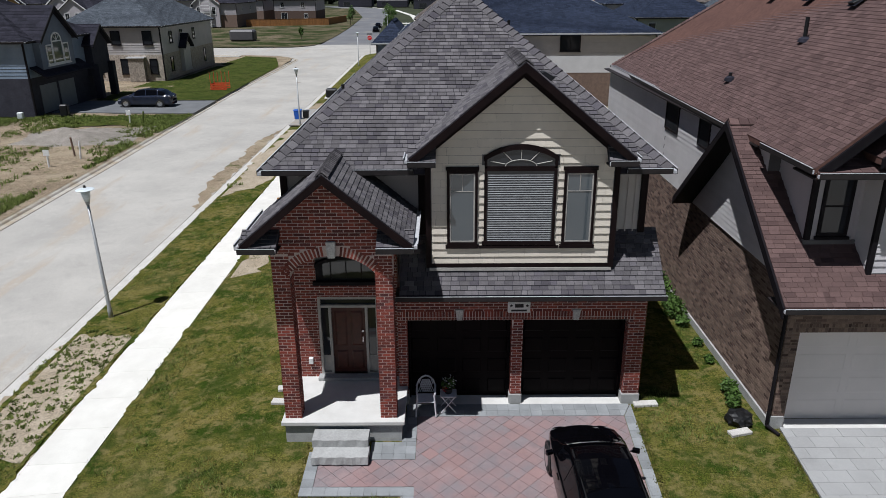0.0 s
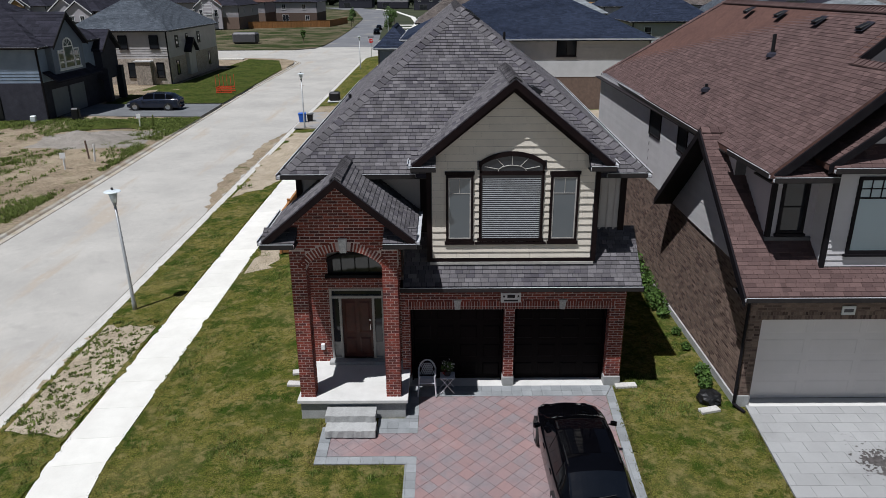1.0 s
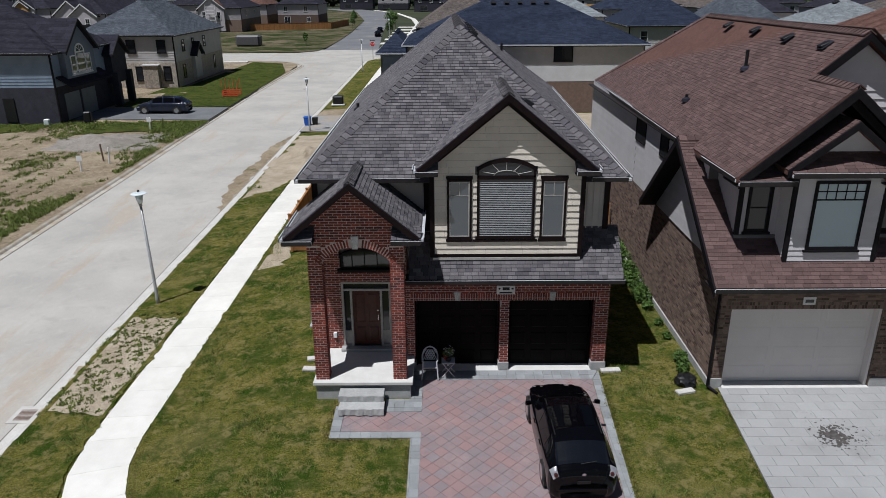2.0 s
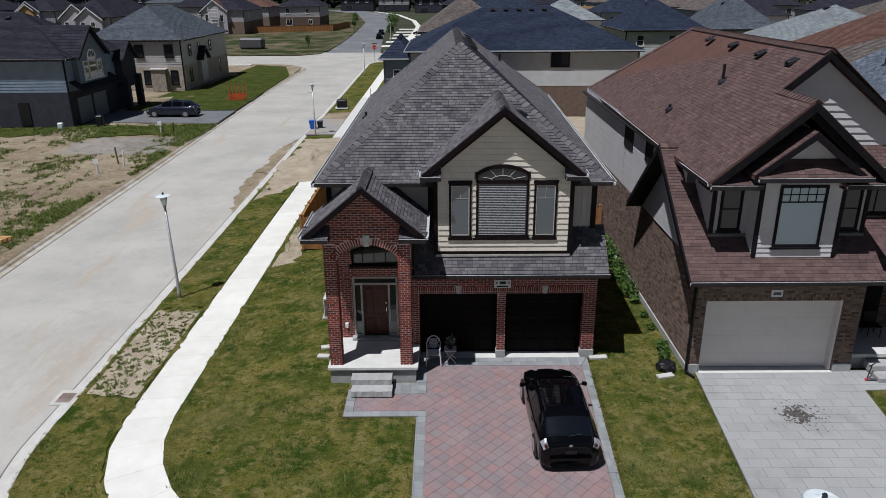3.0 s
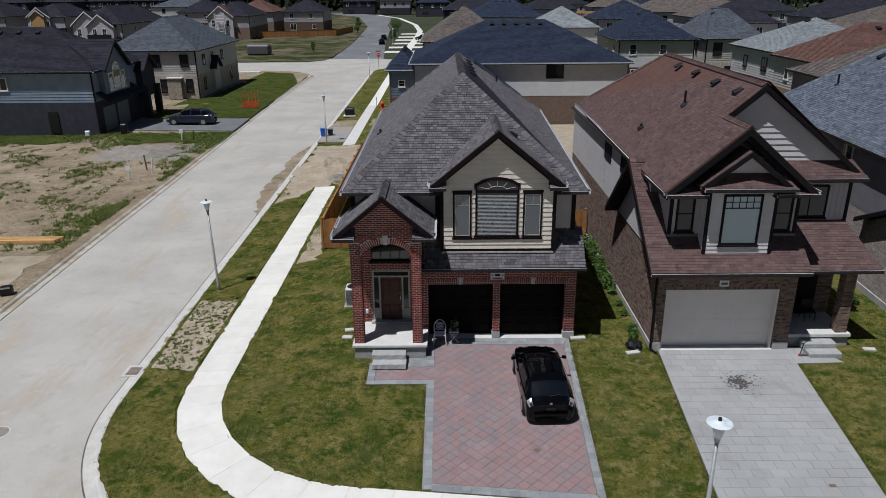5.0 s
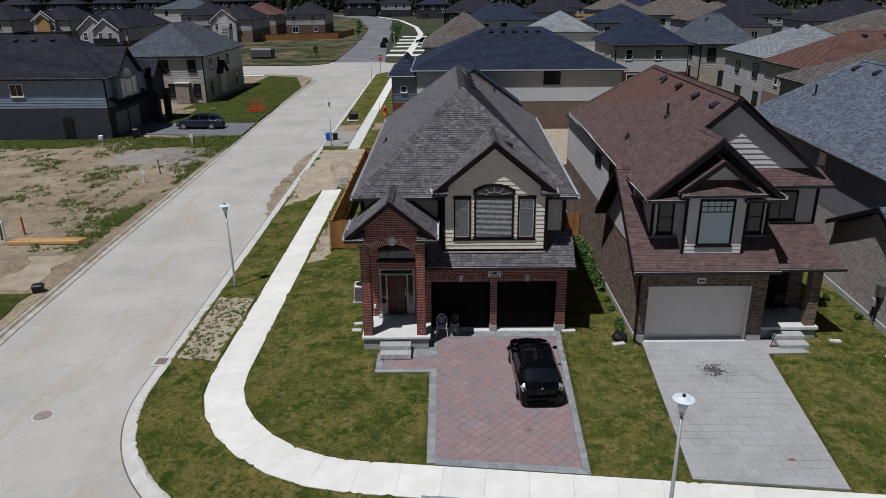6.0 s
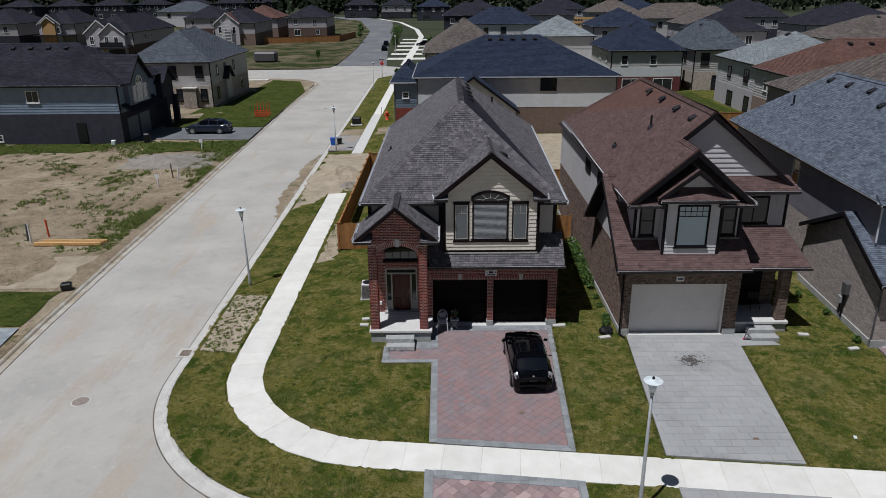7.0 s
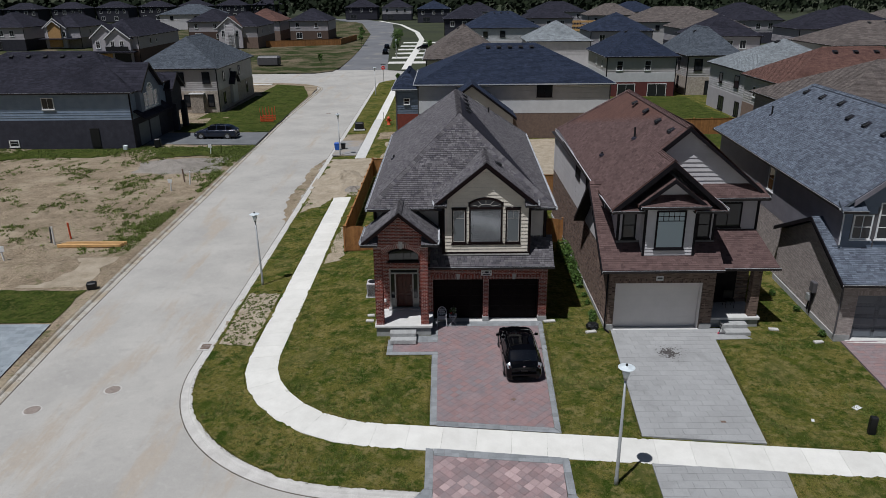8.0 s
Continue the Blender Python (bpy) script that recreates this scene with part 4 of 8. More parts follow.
for x in (0.77, 3.84):
    g = Geo()
    g.solid([(x - 0.07, GY - 0.05, 2.56), (x + 0.07, GY - 0.05, 2.56), (x + 0.11, GY - 0.05, 2.86), (x - 0.11, GY - 0.05, 2.86)][::-1],
            [(x - 0.07, GY + 0.01, 2.56), (x + 0.07, GY + 0.01, 2.56), (x + 0.11, GY + 0.01, 2.86), (x - 0.11, GY + 0.01, 2.86)][::-1])
    part("keystone", g, KEYSTONE, house, "pale cast keystone", bevel=0.006)
for x0, z0, x1, z1 in OPEN:
    garage_door(house, x0, x1, GY + 0.42, 0.02, z1, GARAGE, 4, 4)
    part("jamb", Geo().box(x0, GY + 0.30, 0, x0 + 0.06, GY + 0.42, z1), GARAGE, house)
    part("jamb", Geo().box(x1 - 0.06, GY + 0.30, 0, x1, GY + 0.42, z1), GARAGE, house)
    part("threshold", Geo().box(x0 + 0.005, GY - 0.06, -0.12, x1 - 0.005, GY + 0.41, 0.012), SLAB, house, "white concrete threshold")

# apron roof over the garage
AZ, AY, APIT = 3.55, 19.55, 0.93
part("soffit", Geo().box(-0.86, AY + 0.05, AZ - 0.12, 5.7, GY + 0.02, AZ - 0.07), SOFFIT, house)
roof_face(house, [(-0.75, AY, AZ), (5.92, AY, AZ), (5.92, 20.95, AZ + 1.4 * APIT), (-0.75, 20.95, AZ + 1.4 * APIT)], SHINGLE, ROOF_DARK, 70, (2, 18, 4), seed=21)
gutter(house, (-0.85, AY, AZ - 0.01), (5.94, AY, AZ - 0.01), (0, -1, 0))
fascia(house, (5.90, AY, AZ - 0.02), (5.90, 20.95, AZ + 1.38 * APIT), 0.16, 0.03, (1, 0, 0))

# bay with the big window under its own gable
BX0, BX1, BY, BZ = -0.05, 4.62, 20.05, 4.2
g = Geo()
g.box(BX0, BY, BZ, BX1, 20.95, 6.75)
GC, GAP, GPIT = 2.235, 9.22, 0.82
wall_h = lambda x: GAP - 0.22 - abs(x - GC) * GPIT
g.solid([(BX0, BY, 6.75), (BX0, BY, 6.76), (GC, BY, wall_h(GC)), (BX1, BY, 6.76), (BX1, BY, 6.75)],
        [(BX0, 22.2, 6.75), (BX0, 22.2, 6.76), (GC, 22.2, wall_h(GC)), (BX1, 22.2, 6.76), (BX1, 22.2, 6.75)])
# grey backing, darker than the siding: draws the courses' shadow lines
bay = part("bay_wall", g, TRIM_GREY, house, "beige shingle-siding bay")
MB = facing(0, BY, 0)
WIN = [(0.45, 4.63, 1.2, 6.72), (1.36, 4.72, 3.12, 7.0), (3.3, 4.63, 4.08, 6.72)]
siding_rect(bay, MB, BX0 + 0.12, BZ + 0.02, BX1 - 0.12, 6.75, WIN, SIDING, 0.2, 0.032, shake=0.5)
it = courses([[(0.1, 6.75), (1.3, 6.75), (1.3, wall_h(1.3)), (0.1, max(6.78, wall_h(0.1)))], [(3.18, 6.75), (4.5, 6.75), (4.5, max(6.78, wall_h(4.5))), (3.18, wall_h(3.18))],
              [(1.3, 7.02), (3.18, 7.02), (3.18, wall_h(3.18)), (GC, wall_h(GC)), (1.3, wall_h(1.3))]], 0.5, 0.2, 0.003, vary=0.3, seed=8, rows=0.012)
lay("siding_board", it, (0, BY, 0), (1, 0, 0), (0, 0, 1), 0.003, 0.032, SIDING, bay)
siding_rect(bay, facing(BX1, 0, 0, 90), BY, BZ, 20.9, 6.7, [], SIDING, 0.2, 0.02)
siding_rect(bay, facing(BX0, 0, 0, -90), -20.9, BZ, -BY, 6.7, [], SIDING, 0.2, 0.02)
for x in (BX0 - 0.03, BX1 - 0.10):
    part("corner_board", Geo().box(x, BY - 0.035, BZ, x + 0.13, BY + 0.1, 6.75), TRIM, house)
part("skirt_board", Geo().box(BX0 - 0.03, BY - 0.04, BZ - 0.09, BX1 + 0.03, BY + 0.05, BZ + 0.015), TRIM, house)
part("flashing", Geo().box(BX0 + 0.05, BY - 0.06, BZ - 0.17, BX1 - 0.02, BY + 0.05, BZ - 0.095), FRAME, house, "pale flashing strip")
for (x0, z0, x1, z1), kind in zip(WIN, "scs"):
    if kind == "s":
        window(house, facing((x0 + x1) / 2, BY - 0.012, z0 + 0.10), x1 - x0, z1 - z0 - 0.20, TRIM, GLASS_CASE, (0, 0), 0.065, False, deep=0.05)
        sash = part("sash", Geo().ring(x0 + .065, z0 + .165, x1 - .065, z1 - .165, .035, BY - .045, BY - .034), FRAME, house, "pale casement sash")
        part("glazing_bar", Geo().box(x0 + .1, BY - .045, z1 - .62, x1 - .1, BY - .034, z1 - .605), FRAME, sash)
        part("glazing_bar", Geo().box((x0 + x1) / 2 - .008, BY - .045, z1 - .605, (x0 + x1) / 2 + .008, BY - .034, z1 - .2), FRAME, sash)
        part("window_head", Geo().box(x0 - 0.03, BY - 0.055, z1 - 0.095, x1 + 0.03, BY + 0.02, z1), TRIM, house)
    part("window_sill", Geo().box(x0 - 0.04, BY - 0.07, z0, x1 + 0.04, BY + 0.02, z0 + 0.095), TRIM, house)
part("window_sill", Geo().box(1.25, BY - 0.065, 4.63, 3.24, BY + 0.02, 4.70), TRIM, house)
# centre window with blinds and an arched light above
wn = window(house, facing(2.24, BY - 0.012, 4.72), 1.76, 1.96, TRIM, GLASS, (0, 0), 0.065, False)
for i in range(30):
    z = 4.82 + i * 0.058
    g = Geo()
    g.solid([(1.45, BY - 0.036, z), (3.03, BY - 0.036, z), (3.03, BY - 0.030, z + 0.03), (1.45, BY - 0.030, z + 0.03)], [(1.45, BY - 0.034, z), (3.03, BY - 0.034, z), (3.03, BY - 0.028, z + 0.03), (1.45, BY - 0.028, z + 0.03)])
    part("blind_slat", g, BLIND, wn)
def arch_z(x, spring, crown, half):
    r = (half * half + (crown - spring) ** 2) / (2 * (crown - spring))
    return crown - r + math.sqrt(max(0.0, r * r - x * x))
N = 14
g, gp = Geo(), Geo()
for i in range(N):
    a, b = -0.9 + 1.8 * i / N, -0.9 + 1.8 * (i + 1) / N
    za, zb = arch_z(a, 6.98, 7.27, 0.9), arch_z(b, 6.98, 7.27, 0.9)
    q = [(2.24 + a, BY - 0.07, za - 0.13), (2.24 + b, BY - 0.07, zb - 0.13), (2.24 + b, BY - 0.07, zb), (2.24 + a, BY - 0.07, za)]
    g.solid(q[::-1], [(x, BY + 0.02, z) for x, y, z in q][::-1])
    q = [(2.24 + a * .95, BY - 0.03, 6.68), (2.24 + b * .95, BY - 0.03, 6.68), (2.24 + b * .95, BY - 0.03, zb - 0.1), (2.24 + a * .95, BY - 0.03, za - 0.1)]
    gp.solid(q[::-1], [(x, BY, z) for x, y, z in q][::-1])
g.box(1.36, BY - 0.06, 6.66, 3.12, BY, 6.73)
g.box(1.36, BY - 0.06, 6.6, 1.42, BY, 6.96)
g.box(3.06, BY - 0.06, 6.6, 3.12, BY, 6.96)
aw = part("arched_window", g, TRIM, house)
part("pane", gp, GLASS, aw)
g = Geo()
for a in (22, 56, 90, 124, 158):
    c, s = math.cos(radians(a)), math.sin(radians(a))
    g.rod((2.24 + 0.38 * c, BY - 0.04, 6.72 + 0.16 * s), (2.24 + 0.8 * c, BY - 0.04, 6.72 + 0.45 * s * (1 if abs(c) < .6 else .8)), 0.012, 6)
for i in range(8):
    a, b = radians(180 * i / 8), radians(180 * (i + 1) / 8)
    g.rod((2.24 + 0.38 * math.cos(a), BY - 0.04, 6.73 + 0.16 * math.sin(a)), (2.24 + 0.38 * math.cos(b), BY - 0.04, 6.73 + 0.16 * math.sin(b)), 0.012, 6)
part("glazing_bar", g, FRAME, aw)

# main hipped roof
GEX_ = 2.6
apex_f, apex_b = (RX, EY + (R - L) / 2, RZ), (RX, BACK - (R - L) / 2, RZ)
zr = lambda y: EZ + (y - EY) * PIT
roof_face(house, [(L, EY, EZ), (0, EY, EZ), (0, EY - L, zr(EY - L))], SHINGLE, ROOF_DARK, 60, (-2, 18, 7), seed=31, start=(L, EY, EZ))
roof_face(house, [(0, 21.0, zr(21.0)), (4.6, 21.0, zr(21.0)), (4.6, EY + R - 4.6, zr(EY + R - 4.6)), apex_f, (0, EY - L, zr(EY - L))], SHINGLE, ROOF_DARK, 90, (0, 18, 7), seed=31, start=(L, EY, EZ))
roof_face(house, [(4.6, EY, EZ), (R, EY, EZ), (4.6, EY + R - 4.6, zr(EY + R - 4.6))], SHINGLE, ROOF_DARK, 0, (0, 18, 7), seed=31, start=(L, EY, EZ))
roof_face(house, [(L, BACK, EZ), (L, EY, EZ), apex_f, apex_b], SHINGLE, ROOF_DARK, seed=32)
roof_face(house, [(R, EY, EZ), (RB, BACK, EZ), apex_b, apex_f], SHINGLE, ROOF_DARK, seed=33)
roof_face(house, [(RB, BACK, EZ), (L, BACK, EZ), apex_b], SHINGLE, ROOF_DARK, seed=34)
for p in ((L, EY, EZ), (R, EY, EZ)):
    caps(house, p, apex_f, SHINGLE)
for p in ((L, BACK, EZ), (RB, BACK, EZ)):
    caps(house, p, apex_b, SHINGLE)
caps(house, apex_f, apex_b, SHINGLE)
gutter(house, (L, EY, EZ), (GC - GEX_, EY, EZ), (0, -1, 0))
gutter(house, (GC + GEX_, EY, EZ), (R, EY, EZ), (0, -1, 0))
gutter(house, (L, BACK, EZ), (L, EY - 0.1, EZ), (-1, 0, 0))
gutter(house, (R, EY - 0.1, EZ), (RB, BACK, EZ), (1, 0, 0))
for x0, y0, x1, y1 in ((L, EY, BX0 - 0.04, 20.9), (BX1 + 0.04, EY, R, 20.9), (L, 20.9, -3.79, BACK), (5.56, 20.9, R, BACK)):
    part("soffit", Geo().box(x0, y0, EZ - 0.16, x1, y1, EZ - 0.13), SOFFIT, house)

# bay gable roof, returning eaves
GF, GEX = 19.68, 2.70
GE = GAP - GEX * GPIT
ymeet = lambda z: EY + (z - EZ) / PIT
for s in (-1, 1):
    e0, e1 = (GC + s * GEX, GF, GE), (GC + s * GEX, max(ymeet(GE), GF + .3), GE)
    top0, top1 = (GC, GF, GAP), (GC, ymeet(GAP), GAP)
    pts = [e1, e0, top0, top1] if s < 0 else [e0, e1, top1, top0]
    roof_face(house, pts, SHINGLE, ROOF_DARK, 40 if s < 0 else 0, (0, 18, 7), seed=40 + s)
    fascia(house, (GC, GF - 0.003, GAP - 0.03), (GC + s * (GEX - 0.02), GF - 0.003, GE - 0.02), 0.21, 0.05)
    fascia(house, (GC, BY - 0.03, GAP - 0.2), (GC + s * (GEX - 0.3), BY - 0.03, GE + 0.05), 0.2, 0.02)
    gutter(house, (GC + s * GEX, GF, GE), (GC + s * GEX, EY + 0.2, GE), (s, 0, 0))
    # little return roof at the foot of the gable
    x0, x1 = sorted((GC + s * (GEX + 0.02), GC + s * 2.05))
    roof_face(house, [(x0, GF - 0.03, GE - 0.06), (x1, GF - 0.03, GE - 0.06), (x1, BY, GE + 0.25), (x0, BY, GE + 0.25)], SHINGLE, ROOF_DARK, seed=44 + s)
    gutter(house, (x0, GF - 0.03, GE - 0.06), (x1, GF - 0.03, GE - 0.06), (0, -1, 0))
    part("soffit", Geo().box(x0, GF, GE - 0.22, x1, BY, GE - 0.19), SOFFIT, house)
caps(house, (GC, GF, GAP), (GC, ymeet(GAP), GAP), SHINGLE)

# porch: floor, piers, arch, gable, roof
PF, PZ = 18.66, 0.56
part("porch_floor", Geo().box(-3.74, 18.48, PZ - 0.11, -0.64, 21.0, PZ), SLAB, house, "white concrete porch floor", bevel=0.012)
part("porch_base", Geo().box(-3.66, 18.56, -0.3, -0.72, 21.0, PZ - 0.112), FOUND, house, "grey concrete porch base")
CW = 0.42
cols = [(-3.66, PF), (-1.25, PF)]
for x, y in cols:
    col = part("pier", Geo().box(x + 0.012, y + 0.012, PZ, x + CW - 0.012, y + 0.44, 5.0), MORTAR, house, "red brick porch pier")
    for M, w in ((facing(x, y + 0.012, 0), CW), (facing(x + 0.012, y, 0, -90), None), (facing(x + CW - 0.012, y, 0, 90), None)):
        if w:
            brick_face(col, M, [rect(0.0, PZ, CW, 4.95)], BRICK, 60, (-2, 17, 2), 0.21, 0.08)
        else:
            s = M.to_3x3() @ Vector((1, 0, 0))
            r = rect(0, PZ, 0.44, 4.95) if s.y > 0 else rect(-0.44, PZ, 0, 4.95)
            brick_face(col, M, [r], BRICK, 0, (0, 0, 0), 0.22, 0.08, 8)
# arch wall in front: strips beside and over the arch
AX, AH, SPR, CRN = -2.24, 1.0, 4.52, 4.95
g = Geo()
gx0, gx1 = -3.66, -0.83
PGA, PGE_X, PGF = 7.02, 1.95, 18.2
PC = (gx0 + gx1) / 2 - 0.03
PGE = PGA - PGE_X * PIT
gz = lambda x: PGA - 0.2 - abs(x - PC) * PIT
xs = [gx0 + (gx1 - gx0) * i / 28 for i in range(29)]
xs = sorted(set(xs + [AX - AH, AX + AH, PC]))
low = lambda x: arch_z(x - AX, SPR, CRN, AH) if abs(x - AX) < AH else SPR - 0.02
for a, b in zip(xs, xs[1:]):
    la = low(a) if abs((a + b) / 2 - AX) < AH else 4.4
    lb = low(b) if abs((a + b) / 2 - AX) < AH else 4.4
    q = [(a, PF + 0.02, la), (b, PF + 0.02, lb), (b, PF + 0.02, gz(b)), (a, PF + 0.02, gz(a))]
    g.solid(q[::-1], [(x, PF + 0.4, z) for x, y, z in q][::-1])
me = g.mesh("arch_wall")
bm = bmesh.new()
bm.from_mesh(me)
bmesh.ops.remove_doubles(bm, verts=bm.verts[:], dist=0.001)
bm.to_mesh(me)
bm.free()
arch_wall = part("arch_wall", me, MORTAR, house, "red brick arch wall with gable")
ring = 0.24
over = lambda x: arch_z(x - AX, SPR, CRN + ring, AH + ring)
g_it = []
for p, a, b in courses([[(gx0, 4.95), (gx1, 4.95), (gx1, gz(gx1)), (PC, gz(PC)), (gx0, gz(gx0))]], 0.257, 0.08, 0.017, seed=12):
    cx, cy = sum(q[0] for q in p) / len(p), sum(q[1] for q in p) / len(p)
    if abs(cx - AX) > AH + ring or cy > over(cx) + 0.02:
        g_it.append((p, a, b))
lay("brick", g_it, (0, PF + 0.02, 0), (1, 0, 0), (0, 0, 1), 0.005, 0.005, BRICK, arch_wall, 90, (-2.2, 17, 6), rough=0.003)
R1 = (AH * AH + (CRN - SPR) ** 2) / (2 * (CRN - SPR))
half = math.degrees(math.asin(min(1.0, (AH + 0.08) / R1)))
for i in range(30):
    a0, a1 = radians(90 - half + 2 * half * i / 30 + 0.75), radians(90 - half + 2 * half * (i + 1) / 30 - 0.75)
    if abs(i - 14.5) < 1.6:
        continue
    g = Geo()
    c = (AX, CRN - R1)
    q = [(c[0] + r * math.cos(t), c[1] + r * math.sin(t)) for r, t in ((R1, a1), (R1, a0), (R1 + ring, a0), (R1 + ring, a1))]
    g.solid([(x, PF + 0.008, z) for x, z in q], [(x, PF + 0.36, z) for x, z in q])
    part("voussoir", g, BRICK, arch_wall)
g = Geo()
q = [(AX - 0.085, CRN - 0.04), (AX + 0.085, CRN - 0.04), (AX + 0.115, CRN + 0.36), (AX - 0.115, CRN + 0.36)]
g.solid([(x, PF - 0.05, z) for x, z in q], [(x, PF + 0.2, z) for x, z in q])
part("keystone", g, KEYSTONE, house, "rough pale cast keystone", bevel=0.01)
# side beams of the porch and ceiling
part("porch_beam", Geo().box(-3.64, PF + 0.45, 4.5, -3.3, 20.9, 5.35), BRICK, house)
part("porch_side_wall", Geo().box(-1.2, PF + 0.45, 4.5, -0.86, 20.3, 5.35), BRICK, house)
part("porch_ceiling", Geo().box(-3.6, PF + 0.3, 5.2, -0.9, 20.95, 5.26), SOFFIT, house)
roofback = EY + (PGA - EZ) / PIT
for s in (-1, 1):
    yb = 20.9
    e0, e1 = (PC + s * PGE_X, PGF, PGE), (PC + s * PGE_X, yb, PGE)
    t0, t1 = (PC, PGF, PGA), (PC, yb, PGA)
    pts = [e1, e0, t0, t1] if s < 0 else [e0, e1, t1, t0]
    roof_face(house, pts, SHINGLE, ROOF_DARK, 40 if s > 0 else 0, (0, 17, 6), seed=50 + s)
    fascia(house, (PC, PGF - 0.003, PGA - 0.03), (PC + s * (PGE_X - 0.02), PGF - 0.003, PGE - 0.02), 0.2, 0.05)
    gutter(house, (PC + s * PGE_X, PGF, PGE), (PC + s * PGE_X, yb, PGE), (s, 0, 0))
    x0, x1 = sorted((PC + s * (PGE_X + 0.02), PC + s * 1.12))
    roof_face(house, [(x0, PGF - 0.03, PGE - 0.06), (x1, PGF - 0.03, PGE - 0.06), (x1, PF + 0.02, PGE + 0.2), (x0, PF + 0.02, PGE + 0.2)], SHINGLE, ROOF_DARK, seed=54 + s)
    gutter(house, (x0, PGF - 0.03, PGE - 0.06), (x1, PGF - 0.03, PGE - 0.06), (0, -1, 0))
    part("soffit", Geo().box(x0, PGF, PGE - 0.22, x1, 20.9, PGE - 0.19), SOFFIT, house)
caps(house, (PC, PGF, PGA), (PC, roofback, PGA), SHINGLE, 0.15, 0.14)

# entrance wall and door
g = Geo()
DW = [(-3.05, PZ, -1.42, 3.0), (-3.05, 3.4, -1.42, 4.15)]
for x0, z0, x1, z1 in around(-3.78, 0.3, -0.87, 5.2, DW):
    g.box(x0, 20.72, z0, x1, 20.92, z1)
ent = part("entrance_wall", g, MORTAR, house, "red brick entrance wall")
brick_face(ent, facing(0, 20.72, 0), [rect(*r) for r in around(-3.78, PZ, -0.87, 5.2, DW)], BRICK, 0)
g = Geo()
for x0, z0, x1, z1 in around(-3.05, PZ + 0.09, -1.42, 3.0, [(-2.98, 0.7, -2.77, 2.68), (-2.70, 0.66, -1.78, 2.68), (-1.71, 0.7, -1.49, 2.68), (-2.98, 2.75, -1.49, 2.93)]):
    g.box(x0, 20.70, z0, x1, 20.84, z1)
fr = part("door_frame", g, FRAME, house, "taupe door frame with side lights")
for x0, x1 in ((-2.98, -2.77), (-1.71, -1.49)):
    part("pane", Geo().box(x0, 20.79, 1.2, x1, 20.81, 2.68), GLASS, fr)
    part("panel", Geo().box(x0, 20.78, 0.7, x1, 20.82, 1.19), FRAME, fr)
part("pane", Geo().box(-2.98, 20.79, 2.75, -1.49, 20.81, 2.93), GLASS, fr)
dr = part("door", Geo().box(-2.70, 20.79, 0.66, -1.78, 20.83, 2.68), DOOR, house, "mahogany-red panelled front door", bevel=0.006)
for x0, x1 in ((-2.62, -2.29), (-2.19, -1.86)):
    for z0, z1 in ((0.78, 1.35), (1.5, 2.55)):
        g = Geo()
        g.solid([(x0, 20.79, z0), (x1, 20.79, z0), (x1, 20.79, z1), (x0, 20.79, z1)], [(x0 + .05, 20.765, z0 + .05), (x1 - .05, 20.765, z0 + .05), (x1 - .05, 20.765, z1 - .05), (x0 + .05, 20.765, z1 - .05)])
        part("door_panel", g, DOOR, dr)
part("handle", Geo().rod((-1.86, 20.74, 1.62), (-1.86, 20.74, 1.80), 0.018).rod((-1.86, 20.79, 1.66), (-1.86, 20.735, 1.66), 0.02), CHROME, dr, "brushed metal handle")
part("deadbolt", Geo().rod((-1.86, 20.79, 1.95), (-1.86, 20.74, 1.95), 0.03, 12), CHROME, dr)
part("door_sill", Geo().box(-3.12, 20.45, PZ + 0.004, -1.35, 20.80, PZ + 0.1), STONE, house, "grey stone door sill", bevel=0.01)
N = 12
g, gp = Geo(), Geo()
for i in range(N):
    a, b = -0.82 + 1.64 * i / N, -0.82 + 1.64 * (i + 1) / N
    za, zb = arch_z(a, 3.92, 4.15, 0.82), arch_z(b, 3.92, 4.15, 0.82)
    q = [(-2.235 + a, 20.68, za - 0.07), (-2.235 + b, 20.68, zb - 0.07), (-2.235 + b, 20.68, zb + 0.02), (-2.235 + a, 20.68, za + 0.02)]
    g.solid(q[::-1], [(x, 20.82, z) for x, y, z in q][::-1])
    q = [(-2.235 + a, 20.77, 3.45), (-2.235 + b, 20.77, 3.45), (-2.235 + b, 20.77, zb - .05), (-2.235 + a, 20.77, za - .05)]
    gp.solid(q[::-1], [(x, 20.79, z) for x, y, z in q][::-1])
g.box(-3.12, 20.62, 3.36, -1.36, 20.82, 3.46)
for i in range(1, 4):
    g.box(-3.05 + 1.63 * i / 4 - .012, 20.74, 3.46, -3.05 + 1.63 * i / 4 + .012, 20.765, 3.98)
tw = part("transom_window", g, TRIM_N, house, "arched light over the door")
part("pane", gp, GLASS, tw)
part("wall_lamp_box", Geo().box(-3.38, 20.62, 1.0, -3.26, 20.72, 1.18), WHITE, house, "small white outlet cover", bevel=0.01)

